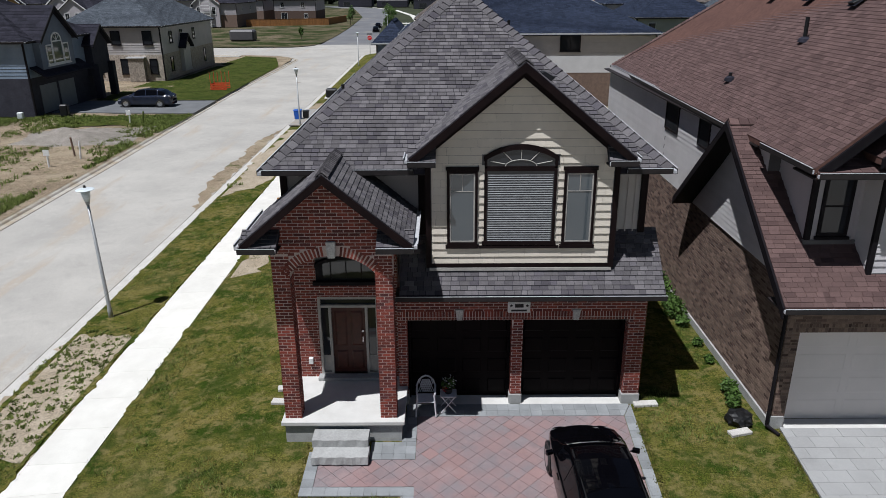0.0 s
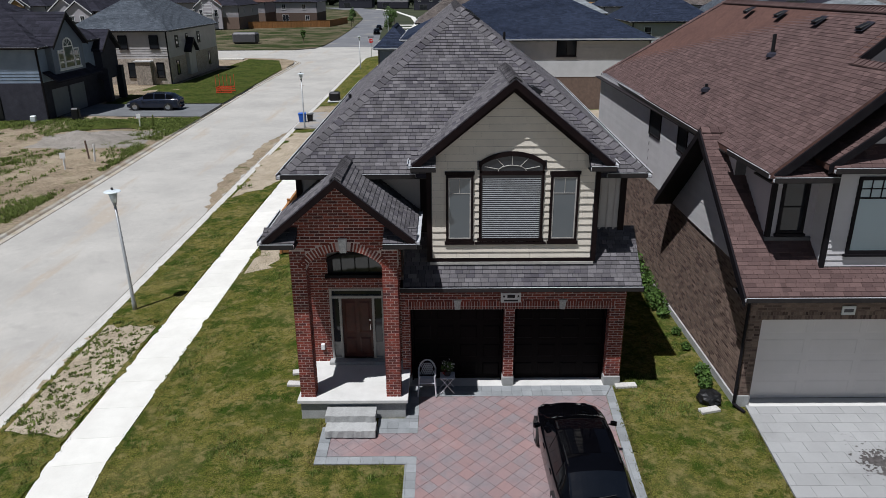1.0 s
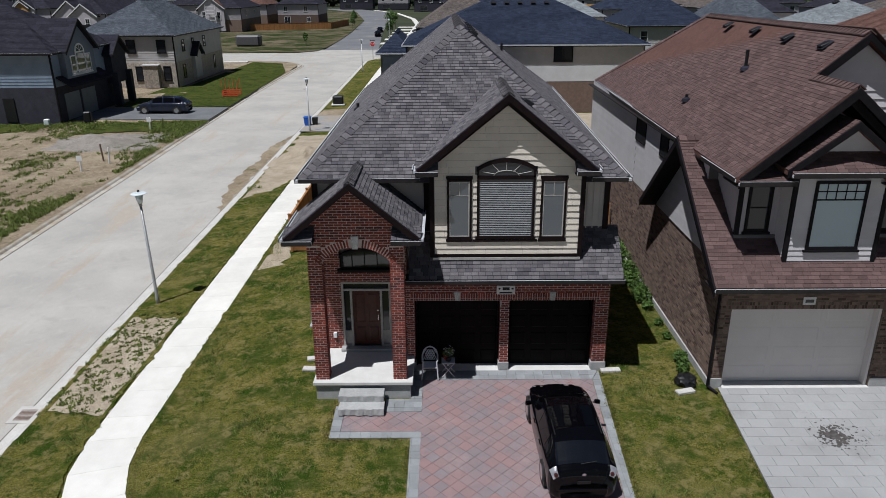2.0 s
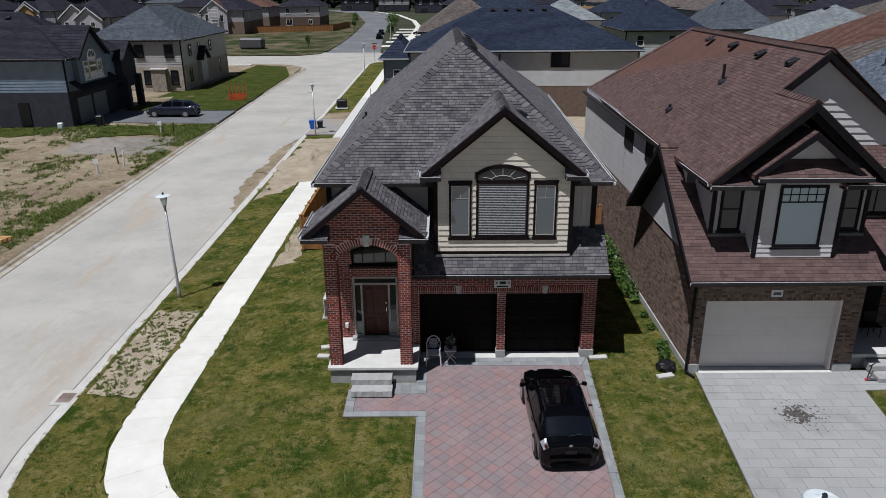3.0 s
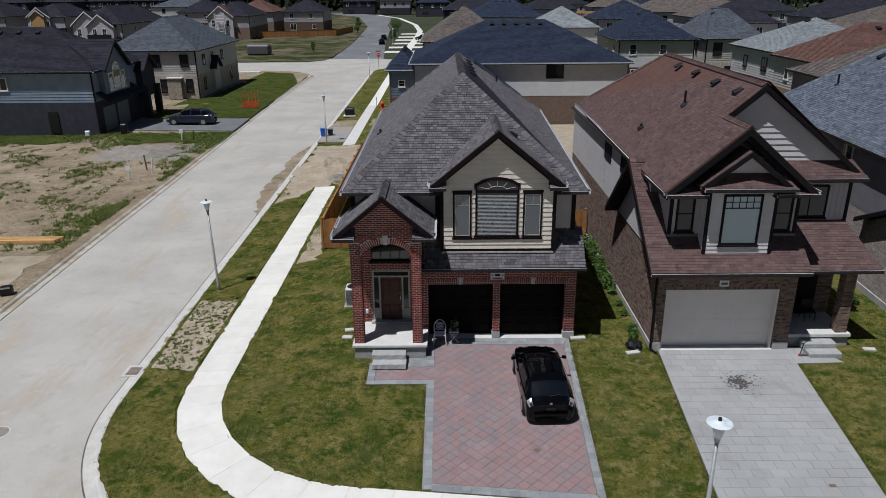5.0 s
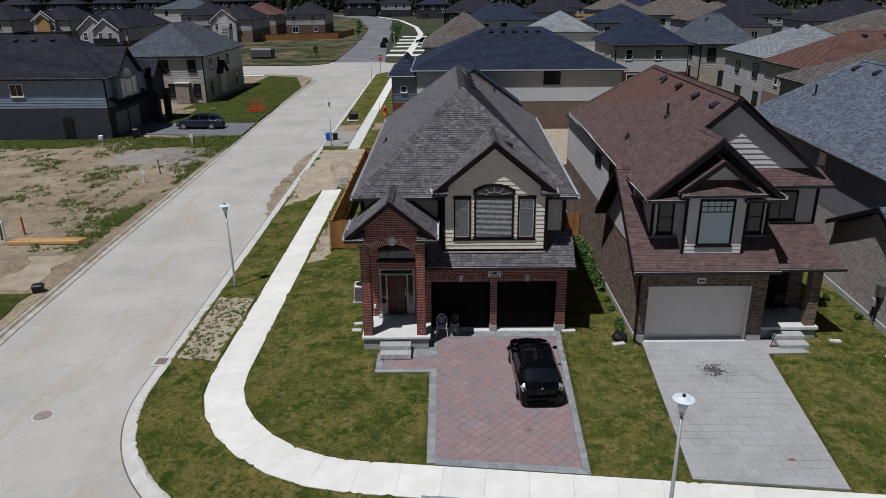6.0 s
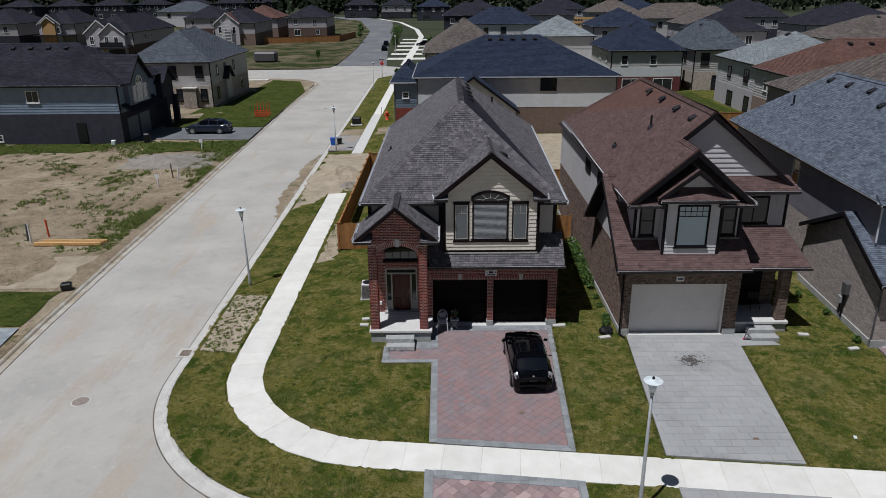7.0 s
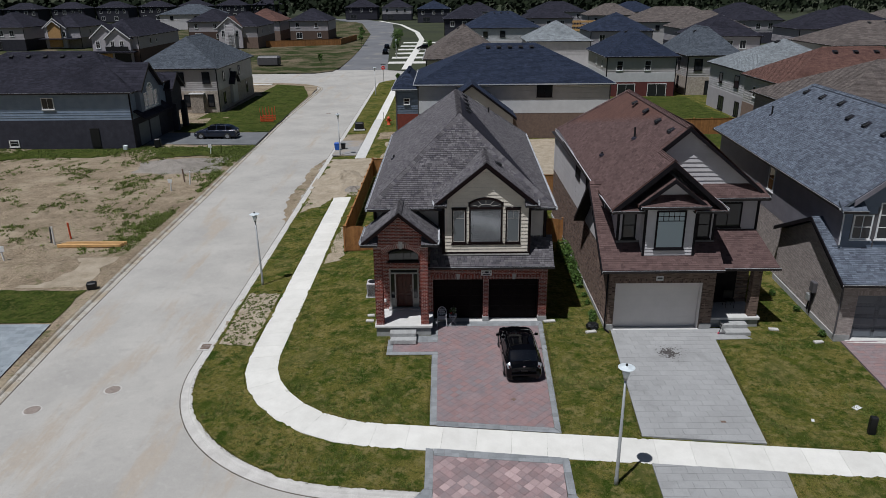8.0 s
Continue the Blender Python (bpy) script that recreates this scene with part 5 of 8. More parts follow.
# sign over the garage: maple leaves, the figures stay plain bars
sign = thing("house_sign", (2.3, GY, 3.0), "white house-number sign with two dark leaves over the garage", "sign")
part("board", Geo().box(2.03, GY - 0.05, 2.78, 2.62, GY - 0.014, 3.08), WHITE, sign, bevel=0.006)
part("lettering_bar", Geo().box(2.22, GY - 0.056, 2.93, 2.44, GY - 0.049, 3.03), BLACK, sign)
part("lettering_bar", Geo().box(2.12, GY - 0.056, 2.82, 2.53, GY - 0.049, 2.87), BLACK, sign)
for x in (2.12, 2.54):
    g = Geo()
    star = [(x + (0.05 if i % 2 == 0 else 0.022) * math.cos(radians(90 + 36 * i)), 2.98 + (0.05 if i % 2 == 0 else 0.022) * math.sin(radians(90 + 36 * i))) for i in range(10)]
    g.solid([(a, GY - 0.056, b) for a, b in star], [(a, GY - 0.049, b) for a, b in star])
    part("leaf", g, BLACK, sign)

# stone steps
for i, (y0, y1, z) in enumerate(((18.0, 18.47, 0.36), (17.58, 18.05, 0.17))):
    g = Geo()
    rnd = random.Random(i)
    n = 14
    x0, x1 = -2.9 + i * 0.04, -1.52 + i * 0.03
    bot, top = [], []
    ring = [(x0, y1), (x0, y0)] + [(x0 + (x1 - x0) * k / n, y0 + rnd.uniform(-0.02, 0.015)) for k in range(1, n)] + [(x1, y0), (x1, y1)]
    g.solid([(x, y + (rnd.uniform(-0.03, 0.0) if y < y1 - .2 else 0), z - 0.2) for x, y in ring], [(x, y, z) for x, y in ring])
    st = thing("stone_step", ((x0 + x1) / 2, y0, z - 0.2), "rough-faced grey stone step before the porch", "step", "porch steps")
    part("block", g, STONE, st)

for x, y in ((1.55, 28.9), (1.55, 30.3), (1.55, 31.9), (1.52, 33.6), (1.5, 35.2)):
    vent("roof_vent", (x, y, RZ - (x - RX) * PIT + 0.02), (1, 0, 0), math.atan(PIT), "black louvred box vent on the grey roof")
vent("roof_vent", (2.95, 21.6, GAP - 0.715 * GPIT + 0.02), (1, 0, 0), math.atan(GPIT), "black louvred box vent on the gable roof")
stack("vent_pipe", (3.3, 36.4, RZ - (3.3 - RX) * PIT))
stack("vent_pipe", (-3.2, 29.0, RZ - (RX + 3.2) * PIT), 0.2)

# ---- the brown-roofed house next door ----
nb = thing("house", (13, 28, 0), "two-storey brown-brick house with grey siding and brown shingle roof", "house")
SH = dict(du=0.28, dv=0.135, vary=0.2, low=0.017)
NX0, NX1, NY, NF, NB = 8.8, 17.2, 21.3, 19.0, 40.2
g = Geo()
g.box(NX0, NY, -0.3, NX1, NB - 0.4, 7.05)
g.solid([(NX0, NY, 7.05), (NX1, NY, 7.05), (12.88, NY, 10.5)], [(NX0, NY + 0.3, 7.05), (NX1, NY + 0.3, 7.05), (12.88, NY + 0.3, 10.5)])
nbody = part("wall", g, TRIM_GREY, nb, "grey siding over brown brick")
ML = facing(NX0, 0, 0, -90)
brick_face(nbody, ML, [rect(-NB + .4, 0.0, -NF, 3.9)], BRICK_N, 150, (8, 19, 1))
WN = [(-30.1, 5.75, -28.6, 6.98), (-26.5, 5.85, -25.5, 6.98)]
siding_rect(nbody, ML, -NB + .4, 3.9, -NY, 7.05, WN, SIDING_N, 0.16, 0.022)
for x0, z0, x1, z1 in WN:
    window(nb, ML @ pose((x0 + x1) / 2, -0.01, z0), x1 - x0, z1 - z0, TRIM_N, MATT_PANE, sill=False)
brick_face(nbody, facing(NX1, 0, 0, 90), [rect(NY, 0, NB - .4, 3.9)], BRICK_N)
siding_rect(nbody, facing(NX1, 0, 0, 90), NY, 3.9, NB - .4, 7.05, [], SIDING_N, 0.16, 0.022)
part("foundation", Geo().box(NX0 - 0.06, NF + 0.02, -0.3, NX0 + 0.1, NB - 0.4, 0.22), FOUND, nb)
# gable front over the upper storey
siding_rect(nbody, facing(0, NY, 0), 0, 0, 0, 0, [], SIDING_N, 0.25, 0.04, poly=[(NX0, 7.05), (NX1, 7.05), (12.88, 10.5)])
siding_rect(nbody, facing(0, NY, 0), 14.2, 4.6, NX1, 7.05, [(15.0, 5.1, 16.3, 6.55)], BATTEN_N, 4.0, 0.01)
battens(nbody, facing(0, NY - 0.01, 0), 14.3, 4.6, NX1, 7.0, BATTEN_N, 0.22)
window(nb, facing(15.55, NY - 0.02, 5.1), 1.5, 1.4, TRIM_N, GLASS, (1, 0))
part("corner_board", Geo().box(NX1 - 0.1, NY - 0.04, 4.5, NX1 + 0.04, NY + 0.1, 7.0), TRIM_N, nb)
# garage storey
OPN = [(9.15, 0, 13.82, 2.74)]
for x0, z0, x1, z1 in around(NX0, -0.2, 14.45, 3.8, OPN):
    ngar = part("garage_wall", Geo().box(x0, NF, z0, x1, NF + 0.3, z1), MORTAR_N, nb, "brown brick garage front")
part("garage_side_wall", Geo().box(NX0, NF + 0.3, -0.2, NX0 + 0.3, NY, 3.9), MORTAR_N, nb)
part("garage_side_wall", Geo().box(14.15, NF + 0.3, -0.2, 14.45, NY + 1.2, 3.8), MORTAR_N, nb)
MN = facing(0, NF, 0)
brick_face(ngar, MN, [rect(*r) for r in around(NX0, 0.35, 14.45, 3.8, [(9.15, 0, 13.82, 2.74), (8.95, 2.74, 14.05, 2.98)])], BRICK_N, 120, (11, 18, 2))
soldier_face(ngar, MN, [rect(8.95, 2.75, 14.05, 2.98)], BRICK_N)
brick_face(ngar, facing(14.45, 0, 0, 90), [rect(NF, 0.35, NY + 1.2, 3.8)], BRICK_N)
garage_door(nb, 9.2, 13.72, NF + 0.32, 0.05, 2.74, GARAGE_N, 4, 3, 0.005)
part("jamb", Geo().box(13.72, NF + 0.06, 0, 13.80, NF + 0.4, 2.74), GARAGE_N, nb)
part("jamb", Geo().box(9.15, NF + 0.06, 0, 9.2, NF + 0.4, 2.74), GARAGE_N, nb)
part("threshold", Geo().box(9.16, NF - 0.12, -0.1, 13.81, NF + 0.31, 0.045), SLAB, nb, "white concrete threshold")
for x0, x1 in ((NX0 - 0.03, 9.13), (13.84, 14.48)):
    part("plinth", Geo().box(x0, NF - 0.04, -0.25, x1, NF + 0.2, 0.34), FOUND, nb, bevel=0.01)
sg = thing("number_plate", (11.45, NF, 3.0), "small white house-number plaque on brown brick", "sign")
part("board", Geo().box(11.27, NF - 0.05, 2.9, 11.65, NF - 0.016, 3.16), WHITE, sg, bevel=0.006)
part("lettering_bar", Geo().box(11.33, NF - 0.056, 2.98, 11.59, NF - 0.049, 3.08), TRIM_GREY, sg)
# main roof: gable in front, hip behind
ER, ERB, ER2, RXN, RZN, RF, NBR = 8.55, 9.0, 17.5, 12.88, 10.74, 20.95, 40.4
RXB, RYB = 13.1, 35.0
EZL, EZR = 7.02, 6.95
MSL = (RZN - EZL) / (RXN - ER)
DC, DEX, DEZ = 11.44, 2.89, 7.02
EAVE_LEAN = (ERB - ER) / (NBR - 21.3)
DAP = EZL + (DC - ER) * MSL
roof_face(nb, [(DC, 21.3, DAP), (DC - .35 * EAVE_LEAN, RF, DAP), (RXN, RF, RZN), (RXN, 21.3, RZN)], SHINGLE_N, ROOF_BROWN, seed=61, start=(ERB, NBR, EZL), **SH)
roof_face(nb, [(ERB, NBR, EZL), (ER, 21.3, EZL), (RXN, 21.3, RZN), (RXB, RYB, RZN)], SHINGLE_N, ROOF_BROWN, 150, (9, 20, 8), seed=61, start=(ERB, NBR, EZL), **SH)
roof_face(nb, [(ER2, RF, EZR), (ER2, NBR, EZR), (RXB, RYB, RZN), (RXN, RF, RZN)], SHINGLE_N, ROOF_BROWN, seed=62, **SH)
roof_face(nb, [(ER2, NBR, EZR), (ERB, NBR, EZL), (RXB, RYB, RZN)], SHINGLE_N, ROOF_BROWN, seed=63, **SH)
caps(nb, (RXN, RF, RZN), (RXB, RYB, RZN), SHINGLE_N)
caps(nb, (ERB, NBR, EZL), (RXB, RYB, RZN), SHINGLE_N)
caps(nb, (ER2, NBR, EZR), (RXB, RYB, RZN), SHINGLE_N)
gutter(nb, (ERB, NBR, EZL), (ER + .04, 22.7, EZL), (-1, 0, 0))
gutter(nb, (ER2, RF, EZR), (ER2, NBR, EZR), (1, 0, 0))
fascia(nb, (RXN, RF - 0.003, RZN - 0.03), (ER2, RF - 0.003, EZR - 0.02), 0.2, 0.06, material=TRIM_N)
fascia(nb, (RXN, RF - 0.003, RZN - 0.03), (DC, RF - 0.003, DAP - .03), 0.3, 0.06, material=TRIM_N)
part("soffit", Geo().box(ER, 21.6, EZL - 0.2, NX0, NB, EZL - 0.16), SOFFIT, nb)
part("soffit", Geo().box(NX1, RF, EZR - 0.2, ER2, NB, EZR - 0.16), SOFFIT, nb)
roof_face(nb, [(14.0, 20.72, 6.93), (ER2, 20.72, 6.93), (17.05, NY, 7.6), (14.0, NY, 7.6)], SHINGLE_N, ROOF_BROWN, seed=64, **SH)
gutter(nb, (14.6, 20.72, 6.93), (ER2, 20.72, 6.93), (0, -1, 0))
part("soffit", Geo().box(14.2, 20.74, 6.74, ER2, NY, 6.78), SOFFIT, nb)
# side gable with the long front slope
RYW, RZW, FEY, FEZ, BEY, BEZ = 22.75, 7.32, 18.05, 3.87, 26.45, 4.1
g = Geo()
g.solid([(NX0 - 0.02, 19.0, 3.9), (NX0 - 0.02, 26.2, 3.9), (NX0 - 0.02, RYW, 7.1)], [(NX0 + 0.2, 19.0, 3.9), (NX0 + 0.2, 26.2, 3.9), (NX0 + 0.2, RYW, 7.1)])
wing = part("gable_wall", g, TRIM_GREY, nb)
siding_rect(wing, facing(NX0 - 0.03, 0, 0, -90), 0, 0, 0, 0, [], SIDING_N, 0.15, 0.022, poly=[(-26.2, 3.92), (-19.0, 3.92), (-RYW, 7.1)])
sl = (RZW - FEZ) / (RYW - FEY)
roof_face(nb, [(8.18, FEY, FEZ), (9.15, FEY, FEZ), (9.15, RYW, RZW), (8.18, RYW, RZW)], SHINGLE_N, ROOF_BROWN, 30, (9, 18, 5), seed=65, **SH)
roof_face(nb, [(9.15, FEY, FEZ), (14.45, FEY, FEZ), (14.45, 19.75, FEZ + 1.7 * sl), (9.15, 19.75, FEZ + 1.7 * sl)], SHINGLE_N, ROOF_BROWN, 60, (11, 18, 4), seed=66, **SH)
roof_face(nb, [(9.5, BEY, BEZ), (8.18, BEY, BEZ), (8.18, RYW, RZW), (9.5, RYW, RZW)], SHINGLE_N, ROOF_BROWN, seed=67, **SH)
caps(nb, (8.18, RYW, RZW), (9.5, RYW, RZW), SHINGLE_N)
fascia(nb, (8.177, FEY, FEZ - 0.02), (8.177, RYW, RZW - 0.02), 0.26, 0.05, (-1, 0, 0), TRIM_N)
fascia(nb, (8.177, RYW, RZW - 0.02), (8.177, BEY, BEZ - 0.02), 0.26, 0.05, (-1, 0, 0), TRIM_N)
g = Geo()
g.solid([(8.2, RYW, RZW - .26), (8.2, BEY, BEZ - .26), (NX0, BEY, BEZ - .26), (NX0, RYW, RZW - .26)], [(8.2, RYW, RZW - .2), (8.2, BEY, BEZ - .2), (NX0, BEY, BEZ - .2), (NX0, RYW, RZW - .2)])
part("soffit", g, TRIM_N, nb)
gutter(nb, (8.15, FEY, FEZ - 0.01), (14.45, FEY, FEZ - 0.01), (0, -1, 0))
part("soffit", Geo().box(8.2, FEY + .03, FEZ - 0.2, 14.45, NF, FEZ - 0.16), SOFFIT, nb)
part("downspout", Geo().rod((8.5, FEY + .7, FEZ - 0.3), (8.7, NF - 0.06, 3.3), 0.045).rod((8.7, NF - 0.06, 3.3), (8.7, NF - 0.06, 0.1), 0.045).rod((8.7, NF - 0.06, 0.1), (8.9, NF - 0.4, 0.03), 0.045), TRIM_N, nb)
# front upper room with its gable
DX0, DX1, DY = 9.12, 14.2, 19.5
g = Geo()
g.box(DX0, DY, 4.6, DX1, 22.0, 6.9)
g.solid([(DX0, DY, 6.9), (DX1, DY, 6.9), (DC, DY, 8.8)], [(DX0, DY + 1, 6.9), (DX1, DY + 1, 6.9), (DC, DY + 1, 8.8)])
dorm = part("upper_wall", g, BATTEN_N, nb, "mauve-grey board siding")
battens(dorm, facing(0, DY, 0), DX0 + .1, 4.9, DX1, 6.9, BATTEN_N, 0.2)
siding_rect(dorm, facing(DX0, 0, 0, -90), -22.0, 4.6, -DY, 6.9, [], BATTEN_N, 0.16, 0.02)
for x in (DX0 - 0.03, DX1 - 0.1):
    part("corner_board", Geo().box(x, DY - 0.04, 4.75, x + 0.13, DY + 0.06, 6.9), TRIM_N, nb)
part("skirt_board", Geo().box(DX0 - 0.06, DY - 0.05, 4.86, DX1 + 0.05, DY + 0.05, 5.0), TRIM_GREY, nb)
window(nb, facing(9.72, DY - 0.01, 5.1), 0.72, 1.5, TRIM_N, GLASS, (0, 1), 0.08)
window(nb, facing(13.62, DY - 0.01, 5.1), 0.72, 1.5, TRIM_N, GLASS, (0, 1), 0.08)
DFY = 18.45
DLEAN = (21.3 - DFY) * EAVE_LEAN
roof_face(nb, [(ER, 21.3, DEZ), (ER - DLEAN, DFY, DEZ), (DC - DLEAN, DFY, DAP), (DC, 21.3, DAP)], SHINGLE_N, ROOF_BROWN, 40, (10, 18, 8), seed=61, start=(ERB, NBR, EZL), **SH)
roof_face(nb, [(DC + DEX, DFY, DEZ), (DC + DEX, 21.25, DEZ), (DC, 21.25, DAP), (DC, DFY, DAP)], SHINGLE_N, ROOF_BROWN, seed=69, **SH)
caps(nb, (DC, DFY, DAP), (DC, 20.9, DAP), SHINGLE_N)
for s in (-1, 1):
    fascia(nb, (DC, DFY - 0.003, DAP - 0.03), (DC + s * (DEX - 0.02), DFY - 0.003, DEZ - 0.02), 0.28, 0.06, material=TRIM_N)
    fascia(nb, (DC, DFY + 0.3, DAP - 0.25), (DC + s * (DEX - 0.3), DFY + 0.3, DEZ - 0.02), 0.28, 0.05, material=TRIM_N)
    gutter(nb, (DC + s * DEX, DFY, DEZ), (DC + s * DEX, 21.2, DEZ), (s, 0, 0))
    x0, x1 = sorted((DC + s * (DEX + .02), DC + s * 1.3))
    roof_face(nb, [(x0, DFY - 0.08, DEZ - 0.07), (x1, DFY - 0.08, DEZ - 0.07), (x1 - 0.43 * (s > 0), DY, DEZ + 0.35), (x0 + 0.43 * (s < 0), DY, DEZ + 0.35)], SHINGLE_N, ROOF_BROWN, seed=70 + s, **SH)
    gutter(nb, (x0, DFY - 0.08, DEZ - 0.07), (x1, DFY - 0.08, DEZ - 0.07), (0, -1, 0))
    part("soffit", Geo().box(x0, DFY, DEZ - 0.26, x1, DY, DEZ - 0.22), SOFFIT, nb)
# box bay in its middle
QX0, QX1, QY = 10.33, 12.98, 18.78
qb = part("bay_wall", Geo().box(QX0, QY, 4.22, QX1, DY, 7.1), TRIM_GREY, nb, "grey lap-sided box bay")
QW = (10.9, 4.78, 12.42, 6.85)
siding_rect(qb, facing(0, QY, 0), QX0 + .1, 4.35, QX1 - .1, 7.1, [QW], SIDING_N, 0.17, 0.03)
siding_rect(qb, facing(QX0, 0, 0, -90), -DY, 4.3, -QY, 7.1, [], SIDING_N, 0.17, 0.02)
siding_rect(qb, facing(QX1, 0, 0, 90), QY, 4.3, DY, 7.1, [], SIDING_N, 0.17, 0.02)
for x in (QX0 - 0.03, QX1 - 0.09):
    part("corner_board", Geo().box(x, QY - 0.04, 4.22, x + 0.12, QY + 0.06, 7.1), TRIM_N, nb)
part("skirt_board", Geo().box(QX0 - 0.06, QY - 0.06, 4.14, QX1 + 0.06, QY + 0.05, 4.34), SIDING_N, nb)
window(nb, facing(11.66, QY - 0.012, 4.78), 1.52, 2.07, TRIM_N, GLASS_PALE, (0, 0), 0.09)
g = Geo()
for i in range(1, 5):
    g.box(10.98 + 1.36 * i / 5 - .014, QY - 0.045, 6.3, 10.98 + 1.36 * i / 5 + .014, QY - 0.03, 6.78)
g.box(10.98, QY - 0.045, 6.52, 12.34, QY - 0.032, 6.55).box(10.98, QY - 0.046, 6.27, 12.34, QY - 0.03, 6.31)
part("glazing_bar", g, TRIM_N, nb)
roof_face(nb, [(9.9, 18.2, 7.22), (13.42, 18.2, 7.22), (13.0, 18.85, 7.72), (10.3, 18.85, 7.72)], SHINGLE_N, ROOF_BROWN, seed=73, **SH)
gutter(nb, (9.9, 18.2, 7.22), (13.42, 18.2, 7.22), (0, -1, 0))
part("soffit", Geo().box(9.95, 18.22, 7.05, 13.38, DY, 7.09), SOFFIT, nb)
for s in (-1, 1):
    e = (DC + 0.1 + s * 1.72, 18.3, 7.28)
    pts = [(e[0], 19.6, e[2]), e, (DC + .1, 18.3, 8.62), (DC + .1, 19.6, 8.62)]
    roof_face(nb, pts if s < 0 else [pts[1], pts[0], pts[3], pts[2]], SHINGLE_N, ROOF_BROWN, seed=75 + s, **SH)
    fascia(nb, (DC + .1, 18.297, 8.6), (e[0], 18.297, 7.27), 0.22, 0.05, material=TRIM_N)
g = Geo()
g.solid([(10.4, 18.8, 7.5), (12.9, 18.8, 7.5), (DC + .1, 18.8, 8.45)], [(10.4, 19.4, 7.5), (12.9, 19.4, 7.5), (DC + .1, 19.4, 8.45)])
part("small_gable", g, SIDING_N, nb)
# entrance porch beside the garage
roof_face(nb, [(14.25, 18.95, 3.6), (17.75, 18.95, 3.6), (17.2, NY, 4.98), (14.25, NY, 4.98)], SHINGLE_N, ROOF_BROWN, 0, (0, 0, 0), seed=78, **SH)
gutter(nb, (14.46, 18.95, 3.59), (17.78, 18.95, 3.59), (0, -1, 0))
part("soffit", Geo().box(14.46, 18.97, 3.4, 17.7, NY, 3.44), SOFFIT, nb)
brick_face(nbody, facing(0, NY, 0), [rect(14.46, 0.58, 17.2, 3.4)], BRICK_N)
# door widened over the brick: the porch's deep shade put into a dark panel
part("front_door", Geo().box(14.6, NY - 0.09, 0.59, 16.5, NY - 0.03, 3.35), TRIM_N, nb, "dark front door, widened to stand for the porch's shade", bevel=0.01)
pier = part("pier", Geo().box(16.6, 19.35, 0.58, 17.05, 19.8, 3.4), MORTAR_N, nb, "brown brick porch pier")
brick_face(pier, facing(0, 19.35, 0), [rect(16.6, 0.58, 17.05, 3.4)], BRICK_N)
brick_face(pier, facing(16.6, 0, 0, -90), [rect(-19.8, 0.58, -19.35, 3.4)], BRICK_N)
part("porch_floor", Geo().box(14.46, 19.2, 0.44, 17.2, 22.5, 0.58), SLAB, nb, "white concrete porch floor", bevel=0.01)
part("porch_base", Geo().box(14.5, 19.3, -0.3, 17.15, 22.5, 0.43), FOUND, nb)
for i, (y, z) in enumerate(((18.72, 0.38), (18.2, 0.19))):
    st = thing("stone_step", (15.6, y, z - 0.3), "rough-faced grey stone step before a porch", "step", "porch steps")
    part("block", Geo().box(15.05, y, z - 0.3, 16.4, y + 0.5, z), STONE, st, bevel=0.02)
for x, y in ((12.3, 22.3), (12.35, 25.0), (12.45, 28.0), (12.5, 30.9)):
    vent("roof_vent", (x, y, EZL + (x - ER) * MSL + 0.03), (-1, 0, 0), 0.62, "black box vent on the brown roof", (0.32, 0.32, 0.11))
stack("vent_pipe", (11.2, 25.4, EZL + 2.65 * MSL), 0.6)
stack("vent_pipe", (9.68, 26.8, EZL + 1.13 * MSL), 0.15)

# ---- the blue-roofed house ----
rb = thing("house", (25, 30, 0), "two-storey taupe-brick house with dark siding and blue-grey shingle roof", "house")
XR, FR, RYF = 20.75, 17.55, 19.5
g = Geo()
g.box(XR, RYF, -0.3, 29.6, 40.5, 6.75)
g.box(20.5, FR + .3, -0.3, 29, 26.2, 3.3)
rw = part("wall", g, TRIM_GREY, rb, "dark grey siding over taupe brick")
for x, r in ((XR, rect(-40.5, 0, -26.2, 3.6)), (20.5, rect(-26.2, 0, -FR, 3.5))):
    brick_face(rw, facing(x, 0, 0, -90), [r], BRICK_R, 60 if x < 20.6 else 0, (20, 18, 1))
g = Geo()
g.solid([(20.49, FR, 3.3), (20.49, 26.0, 3.3), (20.49, 21.7, 5.3)], [(20.7, FR, 3.3), (20.7, 26.0, 3.3), (20.7, 21.7, 5.3)])
sgw = part("gable_wall", g, MORTAR_R, rb)
brick_face(sgw, facing(20.49, 0, 0, -90), [[(-26.0, 3.35), (-FR, 3.35), (-21.7, 5.25)]], BRICK_R)
siding_rect(rw, facing(XR, 0, 0, -90), -40.5, 3.6, -RYF, 6.75, [(-29.9, 4.9, -28.9, 6.5)], SIDING_R, 0.16, 0.022)
window(rb, facing(XR - .01, 29.4, 4.9, -90), 1.0, 1.6, WHITE, GLASS, (0, 1))
siding_rect(rw, facing(0, RYF, 0), XR, 4.4, 29.6, 6.75, [(21.2, 4.9, 22.4, 6.4), (22.5, 4.9, 24.2, 7.0)], SLATE_SIDING, 0.16, 0.022)
window(rb, facing(21.75, RYF - .01, 5.0), 1.0, 1.35, WHITE, GLASS, (1, 1))
window(rb, facing(23.3, RYF - .01, 5.0), 1.6, 2.0, WHITE, GLASS, (1, 2))
window(rb, facing(25.2, RYF - .01, 5.0), 1.0, 1.35, WHITE, GLASS, (1, 1))
